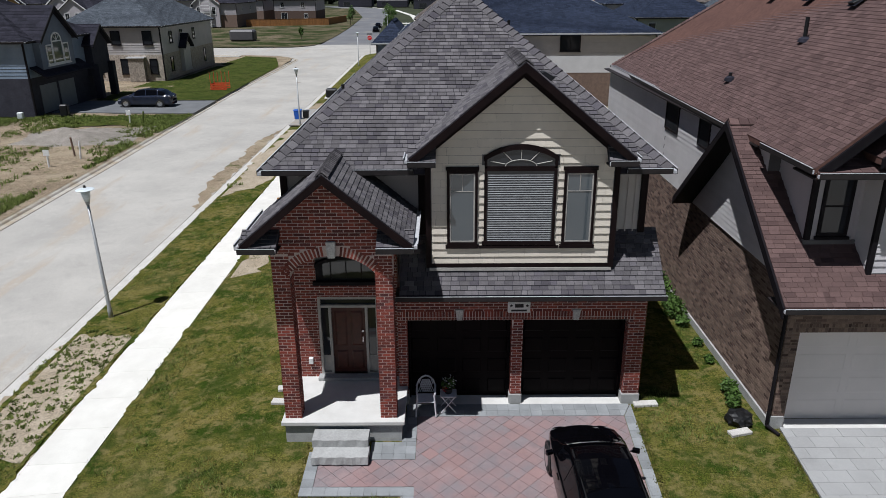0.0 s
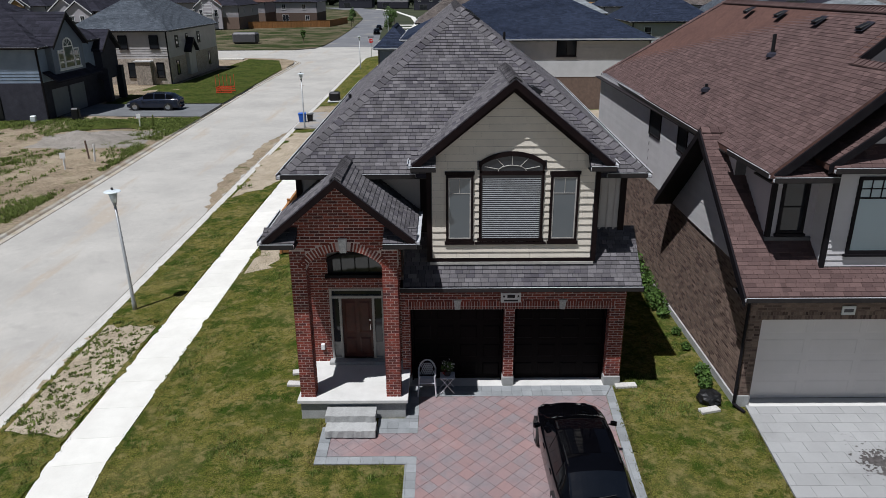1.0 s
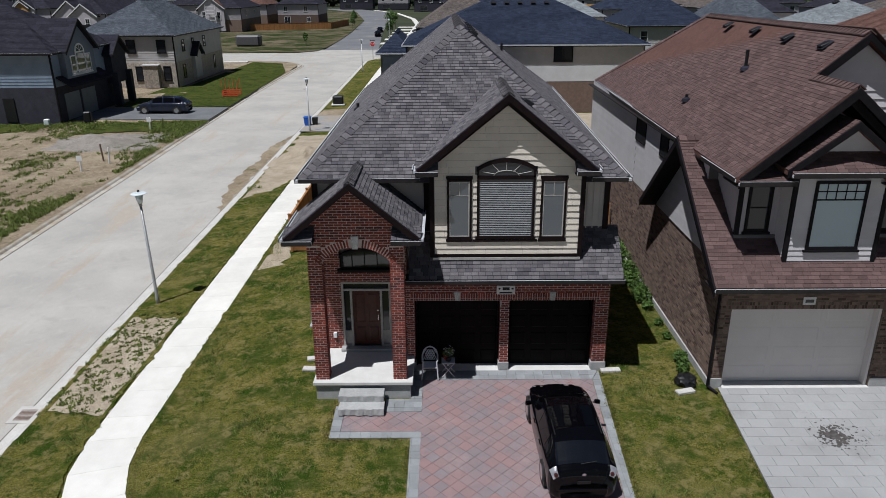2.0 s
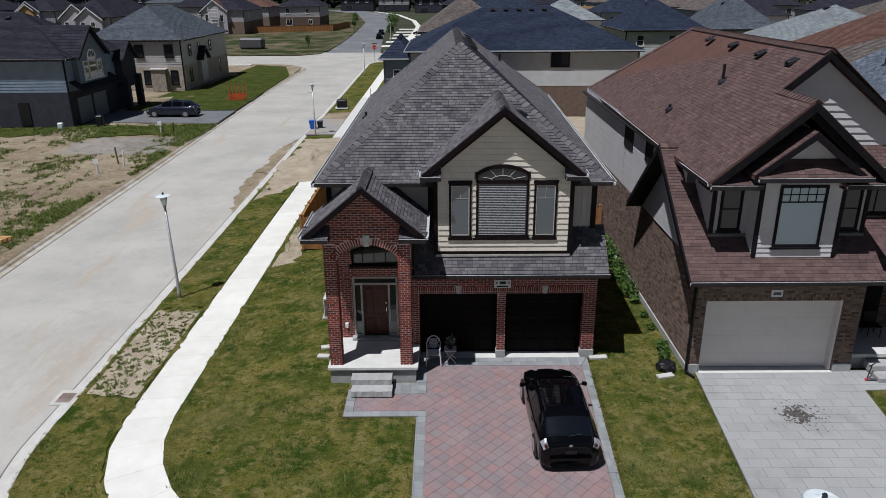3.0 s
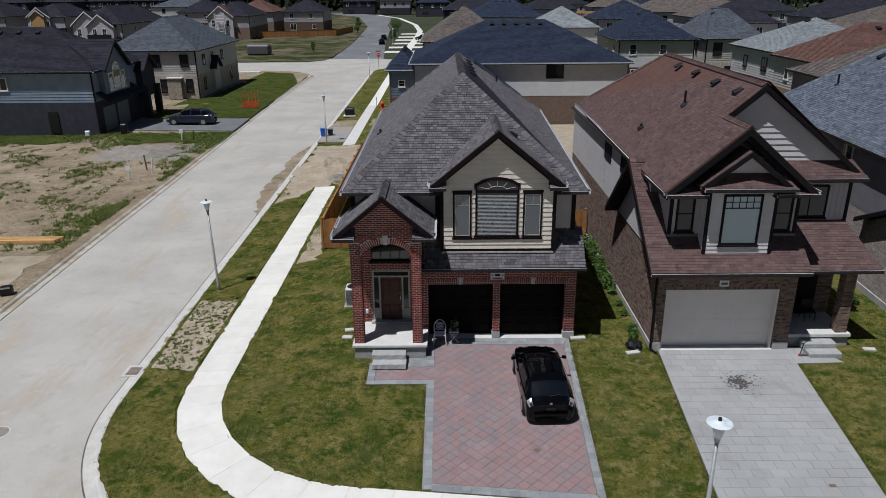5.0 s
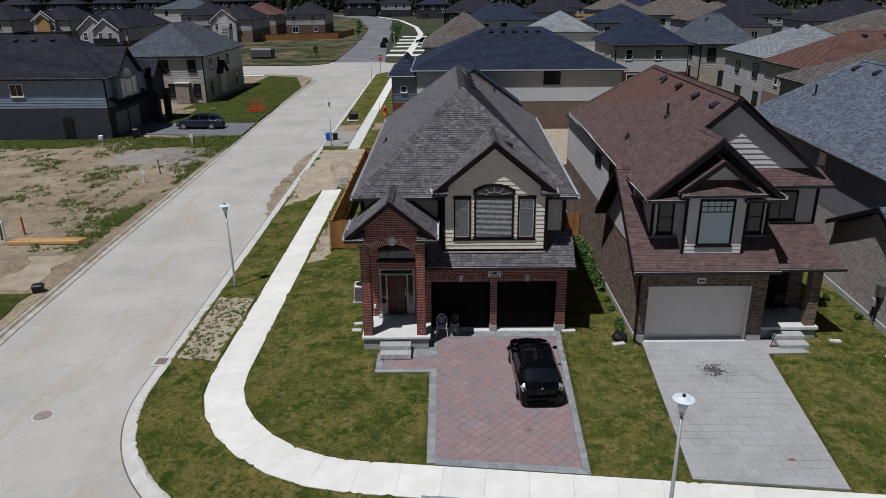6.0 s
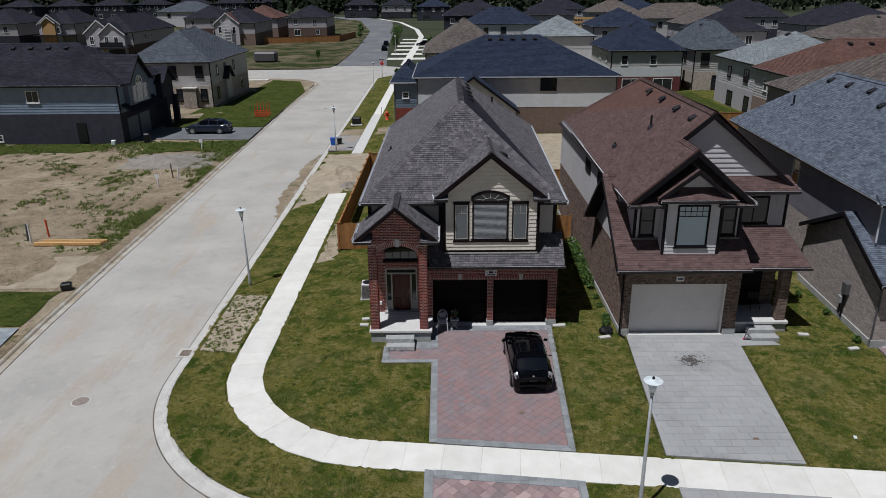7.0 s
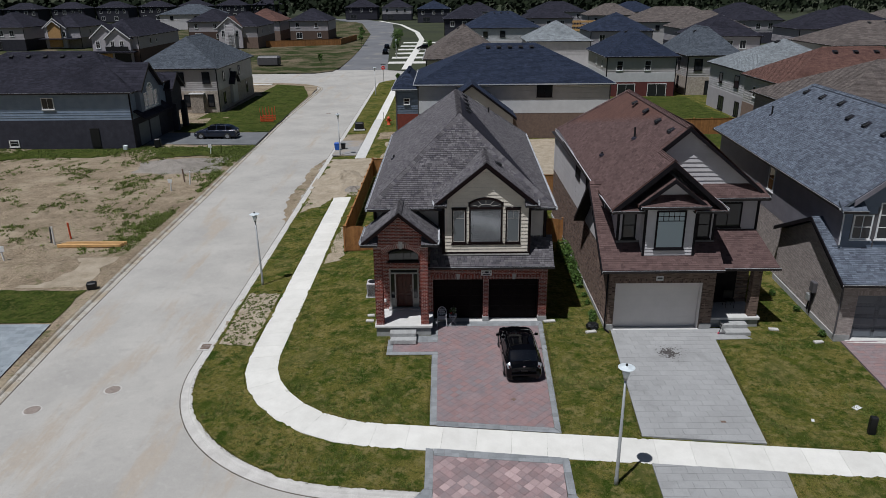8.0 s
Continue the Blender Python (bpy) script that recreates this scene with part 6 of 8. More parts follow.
for x0, z0, x1, z1 in around(20.5, -0.2, 29, 3.3, [(21.25, 0, 26.2, 2.6)]):
    rg = part("garage_wall", Geo().box(x0, FR, z0, x1, FR + 0.3, z1), MORTAR_R, rb, "taupe brick garage front")
brick_face(rg, facing(0, FR, 0), [rect(*r) for r in around(20.5, 0.3, 29, 3.3, [(21.25, 0, 26.2, 2.6), (21.0, 2.6, 26.4, 2.86)])], BRICK_R, 60, (20, 17, 1))
soldier_face(rg, facing(0, FR, 0), [rect(21.0, 2.61, 26.4, 2.85)], BRICK_R)
garage_door(rb, 21.25, 26.2, FR + 0.3, 0.05, 2.6, GARAGE_R, 4, 4)
part("threshold", Geo().box(21.0, FR - 0.3, -0.1, 26.4, FR + 0.3, 0.06), SLAB, rb)
part("foundation", Geo().box(20.42, FR - .03, -0.3, 20.55, 26.2, 0.3), FOUND, rb)
part("foundation", Geo().box(20.42, FR - .04, -0.3, 21.2, FR + .2, 0.35), FOUND, rb)
SR = dict(du=0.26, dv=0.135, low=0.02)
REX, RTX, RTZ = 20.35, 25.5, 10.87
roof_face(rb, [(REX, 41.3, 6.8), (REX, 19.1, 6.8), (RTX, 19.1, RTZ), (RTX, 36.5, RTZ)], SHINGLE_R, ROOF_SLATE, 200, (21, 19, 8), seed=81, **SR)
roof_face(rb, [(29.85, 19.1, 6.8), (29.85, 41.3, 6.8), (RTX, 36.5, RTZ), (RTX, 19.1, RTZ)], SHINGLE_R, ROOF_SLATE, seed=82, **SR)
roof_face(rb, [(29.85, 41.3, 6.8), (REX, 41.3, 6.8), (RTX, 36.5, RTZ)], SHINGLE_R, ROOF_SLATE, seed=83, **SR)
caps(rb, (RTX, 19.1, RTZ), (RTX, 36.5, RTZ), SHINGLE_R)
caps(rb, (REX, 41.3, 6.8), (RTX, 36.5, RTZ), SHINGLE_R)
gutter(rb, (REX, 41.3, 6.8), (REX, 19.1, 6.8), (-1, 0, 0))
part("soffit", Geo().box(REX, 19.1, 6.6, XR, 41.2, 6.64), SOFFIT, rb)
fascia(rb, (RTX, 19.097, RTZ - .02), (REX + .6, 19.097, 7.2), 0.3, 0.06, material=SIDING_R)
g = Geo()
g.solid([(XR, RYF, 6.75), (29.6, RYF, 6.75), (RTX, RYF, 10.2)], [(XR, RYF + .3, 6.75), (29.6, RYF + .3, 6.75), (RTX, RYF + .3, 10.2)])
part("gable_wall", g, SLATE_SIDING, rb)
roof_face(rb, [(REX, 18.9, 6.72), (21.6, 18.9, 6.72), (21.6, RYF, 7.1), (REX, RYF, 7.1)], SHINGLE_R, ROOF_SLATE, seed=84, **SR)
gutter(rb, (REX, 18.9, 6.72), (21.6, 18.9, 6.72), (0, -1, 0))
roof_face(rb, [(20.15, 17.05, 3.42), (29.2, 17.05, 3.42), (29.2, RYF, 4.55), (20.8, RYF, 4.55), (20.15, RYF, 4.55)], SHINGLE_R, ROOF_SLATE, 60, (21, 17, 4), seed=85, **SR)
roof_face(rb, [(20.15, RYF, 4.55), (20.8, RYF, 4.55), (20.8, 21.7, 5.55), (20.15, 21.7, 5.55)], SHINGLE_R, ROOF_SLATE, seed=86, **SR)
roof_face(rb, [(20.8, 26.4, 3.45), (20.15, 26.4, 3.45), (20.15, 21.7, 5.55), (20.8, 21.7, 5.55)], SHINGLE_R, ROOF_SLATE, seed=87, **SR)
gutter(rb, (20.12, 17.05, 3.41), (29.2, 17.05, 3.41), (0, -1, 0))
for a, b in (((20.147, 17.05, 3.4), (20.147, 21.7, 5.53)), ((20.147, 21.7, 5.53), (20.147, 26.4, 3.43))):
    fascia(rb, a, b, 0.24, 0.05, (-1, 0, 0), TRIM_N)
part("downspout", Geo().rod((20.7, 19.4, 6.6), (20.7, 19.35, 4.7), 0.045), GUTTER, rb)
part("downspout", Geo().rod((20.44, FR + 0.05, 3.3), (20.44, FR + 0.05, 0.2), 0.045), TRIM_GREY, rb)
for x, y in ((24.1, 23.4), (24.2, 25.8), (24.25, 28.0), (24.85, 30.6), (24.85, 33.4), (24.85, 36.0)):
    vent("roof_vent", (x, y, 6.8 + (x - REX) * .79 + .03), (-1, 0, 0), 0.67, "black box vent on the blue-grey roof", (0.38, 0.38, 0.14))
stack("vent_pipe", (22.8, 36.4, 6.8 + 2.45 * .79), 0.6)
mt = thing("gas_meter", (20.35, 20.6, 0.3), "grey gas and power meter on the brick wall", "meter")
part("box", Geo().box(20.25, 20.3, 1.5, 20.48, 20.75, 2.1), TRIM_GREY, mt, bevel=0.02)
part("pipe", Geo().rod((20.36, 20.55, 0.2), (20.36, 20.55, 1.5), 0.05).rod((20.36, 20.8, 0.3), (20.36, 20.8, 1.2), 0.04), TRIM_N, mt)
part("meter", Geo().box(20.22, 20.62, 0.9, 20.46, 20.95, 1.3), POLE, mt, bevel=0.03)

turn_east = Matrix.Translation((20.5, 17.55, 0)) @ pose(0, 0, 0, 0, 0, -3.6) @ Matrix.Translation((-20.5, -17.55, 0))
for ob in [o for o in scene.objects if o.parent is None and 20.2 < o.matrix_basis.translation.x < 26 and 18 < o.matrix_basis.translation.y < 40 and o.name.split(".")[0] in ("house", "roof_vent", "vent_pipe", "gas_meter")]:
    ob.matrix_basis = turn_east @ ob.matrix_basis

# ---- houses farther off ----
def far_house(x0, y0, x1, y1, eave, rise, lower, upper, roof, label, split=3.0, mid=None, ax='y', wins=(), side_wins=(), gable=None, base=-0.5, vents=0, over=0.45, trim=TRIM_N):
    """A hipped two-storey house. wins: (x, z, w, h, kind) on the near wall; side_wins: (y, ...) on the wall towards the side road."""
    t = thing("house", ((x0 + x1) / 2, (y0 + y1) / 2, base), label, "house", "houses of the estate")
    w = part("lower_wall", Geo().box(x0, y0, base, x1, y1, split), lower, t)
    u = part("upper_wall", Geo().box(x0 + .03, y0 + .03, split, x1 - .03, y1 - .03, eave), upper, t)
    if mid:
        part("middle_wall", Geo().box(x0 - .02, y0 - .02, split - 1.5, x1 + .02, y1 + .02, split + .02), mid, t)
    g = Geo()
    for k in range(1, int((eave - split) / 0.3)):
        g.box(x0 - .0, y0 - .0, split + k * .3, x1 + .0, y1, split + k * .3 + 0.02)
    ob = part("siding_lap", g, upper, t)
    ob["kind"] = "stuff"
    a, b, c, d = x0 - over, y0 - over, x1 + over, y1 + over
    hw = min(c - a, d - b) / 2
    if d - b >= c - a:
        p, q = ((a + c) / 2, b + hw, eave + rise), ((a + c) / 2, d - hw, eave + rise)
        faces = [[(a, b), (c, b), p], [(c, b), (c, d), q, p], [(c, d), (a, d), q], [(a, d), (a, b), p, q]]
    else:
        p, q = (a + hw, (b + d) / 2, eave + rise), (c - hw, (b + d) / 2, eave + rise)
        faces = [[(a, b), (c, b), q, p], [(c, b), (c, d), q], [(c, d), (a, d), p, q], [(a, d), (a, b), p]]
    for f in faces:
        roof_face(t, [(*pt, eave) if len(pt) == 2 else pt for pt in f], roof, roof, thick=0.2, du=0.42 if y0 < 120 else 0.9, dv=0.2 if y0 < 120 else 0.42, seed=int(abs(x0) * 7 + abs(y0)) % 97)
    caps(t, p, q, roof, 0.22, 0.6)
    for e0, e1, o in (((a, b), (c, b), (0, -1, 0)), ((a, d), (a, b), (-1, 0, 0)), ((c, b), (c, d), (1, 0, 0))):
        gutter(t, (*e0, eave), (*e1, eave), o, GUTTER_DARK if trim is TRIM_N else GUTTER, GUTTER)
    part("soffit", Geo().box(a + .05, b + .05, eave - .2, c - .05, d - .05, eave - .15), SOFFIT, t)
    for xx in (x0 - .03, x1 - .12):
        part("corner_board", Geo().box(xx, y0 - .03, base, xx + .15, y0 + .1, eave - .2), trim, t)
    for x, z, ww, hh, fr in wins:
        window(t, facing(x, y0 - .03, z), ww, hh, fr, GLASS, (1 if ww > 1.2 else 0, 0 if ww > 1.2 else 1), 0.09, deep=0.06)
    for y, z, ww, hh, fr, side in side_wins:
        window(t, facing(x0 - .03 if side < 0 else x1 + .03, y, z, -90 if side < 0 else 90), ww, hh, fr, GLASS, (1 if ww > 1.2 else 0, 0), 0.09, deep=0.06)
    for k in range(vents):
        if d - b >= c - a:
            y = p[1] + (q[1] - p[1]) * (k + .5) / vents
            vent("roof_vent", (p[0] - 1.0, y, eave + rise - 1.0 * rise / hw + .03), (-1, 0, 0), .65, "small black roof vent", (.5, .5, .25), "far roof vents")
        else:
            x = p[0] + (q[0] - p[0]) * (k + .5) / vents
            vent("roof_vent", (x, p[1] - 1.0, eave + rise - 1.0 * rise / hw + .03), (0, -1, 0), .65, "small black roof vent", (.5, .5, .25), "far roof vents")
    return t


def front_gable(t, x, y0, y1, z, rise, depth, wall, roof, side=1):
    """A gable that faces the side road (towards +x or -x) and runs back into the roof."""
    ym = (y0 + y1) / 2
    xb = x - side * depth
    g = Geo()
    xx = x - side * .4
    g.solid([(xx, y0 + .4, z - 3.2), (xx, y1 - .4, z - 3.2), (xx, y1 - .4, z), (xx, ym, z + rise - .4), (xx, y0 + .4, z)], [(xb, y0 + .4, z - 3.2), (xb, y1 - .4, z - 3.2), (xb, y1 - .4, z), (xb, ym, z + rise - .4), (xb, y0 + .4, z)])
    part("gable_wall", g, wall, t)
    f1 = [(x, y0, z), (xb, y0, z), (xb, ym, z + rise), (x, ym, z + rise)]
    f2 = [(xb, y1, z), (x, y1, z), (x, ym, z + rise), (xb, ym, z + rise)]
    if side > 0:
        f1 = [f1[1], f1[0], f1[3], f1[2]]
        f2 = [f2[1], f2[0], f2[3], f2[2]]
    for f in (f1, f2):
        roof_face(t, f, roof, roof, thick=0.2, du=0.9, dv=0.42)
    for a, b in (((x, ym, z + rise), (x, y0, z)), ((x, ym, z + rise), (x, y1, z))):
        fascia(t, a, b, .35, .06, (side, 0, 0), TRIM_N)


def near_gable(t, x0, x1, y, z, rise, depth, wall, roof, win=None, edge=WHITE):
    """A gable that faces down the estate (towards -y) with its own short roof."""
    xm, yb, yw = (x0 + x1) / 2, y + depth, y + .4
    g = Geo()
    base = [(x0 + .4, z - 6.5), (x1 - .4, z - 6.5), (x1 - .4, z), (xm, z + rise - .4), (x0 + .4, z)]
    g.solid([(x, yw, h_) for x, h_ in base], [(x, yb, h_) for x, h_ in base])
    part("gable_wall", g, wall, t)
    for f in ([(x0, yb, z), (x0, y, z), (xm, y, z + rise), (xm, yb, z + rise)], [(x1, y, z), (x1, yb, z), (xm, yb, z + rise), (xm, y, z + rise)]):
        roof_face(t, f, roof, roof, thick=0.2, du=0.9, dv=0.42)
    for x in (x0, x1):
        fascia(t, (xm, y, z + rise), (x, y, z), .3, .06, (0, -1, 0), edge)
    for x, h_, ww, hh in win or ():
        window(t, facing(x, yw - .02, h_), ww, hh, WHITE, GLASS, (1, 1), 0.14)


W, D_ = WHITE, TRIM_N
h = far_house(-62, 69.8, -37.6, 83.5, 6.3, 4.2, BRICK_DARK, SLATE_PALE, ROOF_DARK, "slate-blue sided house with charcoal brick and dark roof", 3.0, None, 'x',
              [(-47.5, 4.3, 1.5, 1.4, W), (-58, 4.3, 1.5, 1.4, W), (-52.5, -0.2, 1.2, .8, W)], [], vents=5)
part("side_door", Geo().box(-43.0, 69.72, -0.3, -41.9, 69.82, 2.0), BLACK, h)
front_gable(h, -36.6, 71.0, 78.0, 6.3, 3.0, 6, SLATE_SIDING, ROOF_DARK, 1)
# white three-light window with a round-headed middle
for y, ww, hh, nb_ in ((74.5, 1.9, 2.15, 0), (72.95, 1.1, 1.85, 1), (76.05, 1.1, 1.85, 1)):
    window(h, facing(-36.98, y, 3.95, 90), ww, hh, WHITE, GLASS_CASE, (0, nb_), .12, False)
fan = Geo()
for i in range(10):
    a0, a1 = math.pi * i / 10, math.pi * (i + 1) / 10
    q = [(r * math.cos(a), -.04, 2.14 + r * .8 * math.sin(a)) for r, a in ((.80, a0), (.98, a0), (.98, a1), (.80, a1))]
    fan.solid(q, [(x, .03, z) for x, y, z in q])
fan_head = part("fanlight", up(facing(-36.98, 74.5, 3.95, 90), fan), WHITE, h, "white round window head")
q = [(.81 * math.cos(math.pi * i / 10), -.01, 2.15 + .65 * math.sin(math.pi * i / 10)) for i in range(11)]
g = Geo()
g.solid(q, [(x, .02, z) for x, y, z in q])
part("pane", up(facing(-36.98, 74.5, 3.95, 90), g), GLASS_CASE, fan_head)
for i in range(1, 4):
    a0 = math.pi * i / 4
    part("glazing_bar", up(facing(-36.98, 74.5, 3.95, 90), Geo().rod((0, -.02, 2.16), (.82 * math.cos(a0), -.02, 2.16 + .66 * math.sin(a0)), .025, 6)), WHITE, fan_head)
part("window_sill", up(facing(-36.98, 74.5, 3.95, 90), Geo().box(-2.2, -.1, -.12, 2.2, .02, -.01)), WHITE, h)
roof_face(h, [(-36.2, 70.2, 3.1), (-36.2, 79.5, 3.1), (-37.6, 79.5, 4.0), (-37.6, 70.2, 4.0)], ROOF_DARK, ROOF_DARK, du=.9, dv=.42)
for y in (71.2, 74.7):
    part("garage_door", Geo().box(-37.62, y, -0.4, -37.55, y + 3.0, 2.2), GARAGE_R, h)
front_gable(h, -36.4, 80.6, 85.2, 5.2, 2.0, 4, BRICK_DARK, ROOF_DARK, 1)
for y in (81.2, 84.6):
    part("portico_post", Geo().box(-37.0, y - .35, -0.4, -36.3, y + .35, 3.2), BRICK_DARK, h)
h = far_house(-47.8, 96.6, -35.3, 117.5, 6.3, 4.3, STONE_VENEER, CREAM, ROOF_SLATE, "cream-sided corner house with pale stone base and slate roof", 2.8, None, 'y',
              [(-45.5, 4.0, 1.2, 1.5, D_), (-41, 4.0, 1.2, 1.7, D_), (-37, 4.0, 1.2, 1.7, D_), (-44, 0.4, 1.6, 2.0, D_), (-40.3, 0.4, 1.0, 1.9, D_), (-36.6, 0.4, 1.0, 1.9, D_)],
              [(100, 4.0, 1.0, 1.5, D_, 1), (104, 4.2, .8, 1.3, D_, 1), (109, 4.0, 1.0, 1.5, D_, 1), (99.5, .5, 1, 1.8, D_, 1), (106.5, .5, .8, 1.9, D_, 1), (113, .5, .8, 1.9, D_, 1)], vents=1)
part("chimney_box", Geo().box(-39.6, 95.9, -0.5, -37.6, 96.6, 2.4), STONE_VENEER, h, "stone-clad chimney box", bevel=.03)
part("chimney_cap", Geo().box(-39.75, 95.75, 2.41, -37.45, 96.6, 2.55), WHITE_SIDING, h)
front_gable(h, -34.4, 102.5, 106, 3.3, 1.7, 1.2, CREAM, ROOF_DARK, 1)
h = far_house(-3.2, 71.6, 20.2, 88, 6.7, 4.1, BRICK_N, CREAM, ROOF_NAVY, "long brown-brick house with pale siding and navy roof", 4.6, WHITE_SIDING, 'x',
              [(12.2, 5.05, 1.9, 1.55, D_)], [], base=-0.3, vents=5, trim=TRIM_GREY)
h = far_house(-6.2, 76, -3.2, 86, 5.6, 2.0, BRICK, SLATE_SIDING, ROOF_NAVY, "low red-brick side wing with navy roof", 2.4, None, 'y', [(-4.8, 3.6, .8, .8, W)], [(79, .4, 1, 1.6, W, -1)], trim=TRIM_GREY)
h = thing("house", (4, 69, -.3), "grey gable wing in front of the navy-roofed house", "house", "houses of the estate")
near_gable(h, -2.0, 8.4, 66.5, 3.4, 3.9, 6, CREAM, ROOF_NAVY, [], TRIM_N)
far_house(-3, 104, 10, 124, 6.7, 4.9, BRICK_N, CREAM, ROOF_TAUPE, "brick house with a steep taupe roof", 3.0, None, 'y', [], [(108, 4.2, 1, 1.4, W, -1), (114, 4.2, 1, 1.4, W, -1)], vents=1)
far_house(27.3, 106.6, 39, 123, 6.6, 4.1, BRICK, CREAM, ROOF_NAVY, "two-storey red-brick and siding house with navy roof", 3.9, WHITE_SIDING, 'y',
          [(29.5, 4.3, 1.1, 1.6, W), (34.2, 4.3, 1.1, 1.6, W), (30.8, 0.0, 3.0, 2.1, W), (36, -0.2, 3.2, 2.3, W)], [(110, 4.6, .8, 1.2, W, -1), (115, 4.6, .8, 1.2, W, -1)], vents=1)
far_house(41.2, 107.6, 50, 124, 6.6, 4.3, STONE_VENEER, CREAM, ROOF_SLATE, "two-storey pale stone house with slate roof", 3.0, None, 'y',
          [(43, 4.1, 1.4, 1.9, D_), (46, 0.0, 3.2, 2.4, D_)], [(112, .8, .9, 2, D_, -1), (112, 4.2, .9, 1.6, D_, -1)], vents=1)
far_house(41.2, 82, 56, 97, 6.6, 3.8, BATTEN_N, SIDING_N, ROOF_PALE, "grey-sided house with pale grey roof", 3.0, None, 'x', [(43.2, 4.2, .8, 1.4, W)],
          [(86, 4.0, 1.6, 1.7, D_, -1), (92, 4.0, 1.2, 1.5, D_, -1), (85, .2, 1.6, 2, D_, -1), (91, .2, 2, 2, D_, -1)], vents=4)
far_house(40, 68, 60, 80.5, 6.6, 3.8, BRICK_N, CREAM, ROOF_BROWN, "beige-sided house with brown roof", 3.0, None, 'x', [], [(73, 4, 1.5, 1.7, W, -1), (77, 4, 1, 1.4, W, -1)], vents=3)
far_house(34.5, 48, 58, 64, 6.6, 4.0, BRICK_DARK, SIDING_R, ROOF_TAUPE, "dark-sided house with taupe roof", 3.0, None, 'x', [], [(53, 4, 1, 1.5, W, -1)], vents=3)
far_house(62, 228, 92, 245, 6.6, 4.5, CREAM, CREAM, ROOF_TAUPE, "wide beige house with taupe roof", 3, None, 'x', [(70, 4, 1.3, 1.5, D_), (76, 4, 1.3, 1.5, D_)])
far_house(6, 200, 28, 216, 6.6, 4.4, CREAM, WHITE_SIDING, ROOF_NAVY, "white-sided house with navy roof", 3, None, 'x', [(12, 4, 1.3, 1.6, D_), (17, 4, 1.6, 1.8, D_)], vents=3)
far_house(19, 150, 33, 164, 6.2, 4.2, CREAM, CREAM, ROOF_PALE, "beige house with pale blue-grey roof", 3, None, 'y')
far_house(76, 128, 108, 146, 6.4, 4.2, BRICK_N, CREAM, ROOF_TAUPE, "wide house with taupe roof and dormer vents", 3, None, 'x', vents=4)
# western rows: siding darker than cream, a cloud's shade put into the colour
h = far_house(-134.5, 233, -122.5, 254, 6.4, 4.0, STONE_VENEER, BATTEN_N, ROOF_DARK, "beige house with a dark roof and wooden gable", 3, None, 'y', [], [(240, 4, 1, 1.6, W, 1), (247, 4, 1, 1.6, W, 1)])
near_gable(h, -134.5, -126.5, 231.6, 6.2, 3.2, 8, BATTEN_N, ROOF_DARK, [(-132.5, 3.2, 1.4, 2.2), (-129.8, 3.0, 2.0, 2.6), (-127.6, 3.2, 1.2, 2.0)])
near_gable(h, -133.0, -128.0, 231.0, 6.6, 2.0, 3, LUMBER, ROOF_DARK)
part("porch_roof", Geo().box(-135, 229.6, 2.6, -122.4, 233, 2.9), ROOF_DARK, h)
h = far_house(-92.5, 178, -80.5, 208, 6.4, 4.2, BRICK_N, BATTEN_N, ROOF_DARK, "beige house with balcony and dark roof", 3.2, None, 'y', [], [(186, 4, 1, 1.6, W, 1), (190, 4.2, .8, 1.2, W, 1)])
near_gable(h, -92.8, -85.0, 176.8, 6.2, 3.3, 9, BATTEN_N, ROOF_DARK, [(-90.9, 3.4, 1.2, 2.0)])
near_gable(h, -89.0, -81.8, 176.2, 5.9, 2.9, 9, BATTEN_N, ROOF_DARK, [(-86.8, 3.2, 1.2, 2.2), (-84.4, 3.2, 1.2, 2.2)])
part("balcony", Geo().box(-88.4, 175.6, 2.9, -82.4, 176.6, 3.1).box(-88.4, 175.6, 3.1, -82.4, 175.68, 4.0), BLACK, h, "dark balcony rail")
part("porch_roof", Geo().box(-93, 174.6, 2.5, -80.6, 177.2, 2.8), ROOF_DARK, h)
part("garage_door", Geo().box(-90.5, 176.45, -.4, -87.2, 176.58, 2.2), LUMBER, h, "unpainted plywood panel")
part("garage_door", Geo().box(-86.6, 176.45, -.4, -82.4, 176.58, 2.2), BLACK, h)
h = far_house(-74, 226, -61, 250, 6.4, 4.2, BRICK_N, BATTEN_N, ROOF_DARK, "beige house under construction with scaffold", 3, None, 'y', [], [(232, 4, 1, 1.5, W, 1), (242, 4, 1, 1.5, W, 1)])
near_gable(h, -74.0, -65.5, 224.6, 6.2, 3.4, 9, BATTEN_N, ROOF_BROWN, [(-72.0, 3.2, 1.2, 2.2), (-67.5, 3.2, 1.2, 2.2)])
g = Geo()
for z in range(8):
    g.box(-71.3, 224.0, z * .95, -68.2, 224.2, z * .95 + .2)
for x in (-71.3, -68.4):
    g.box(x, 224.0, -.5, x + .2, 224.2, 7.4)
sc = thing("scaffold", (-70, 224, -.5), "white metal scaffold before a house front", "scaffold")
part("frame", g, WHITE, sc)
far_house(-140, 350, -112, 372, 6.6, 4.5, SIDING_N, SIDING_N, ROOF_SLATE, "white-sided house with slate roof", 3, None, 'x', [(-134, 4, 1.5, 1.8, D_), (-122, 4, 1.5, 1.8, D_)])
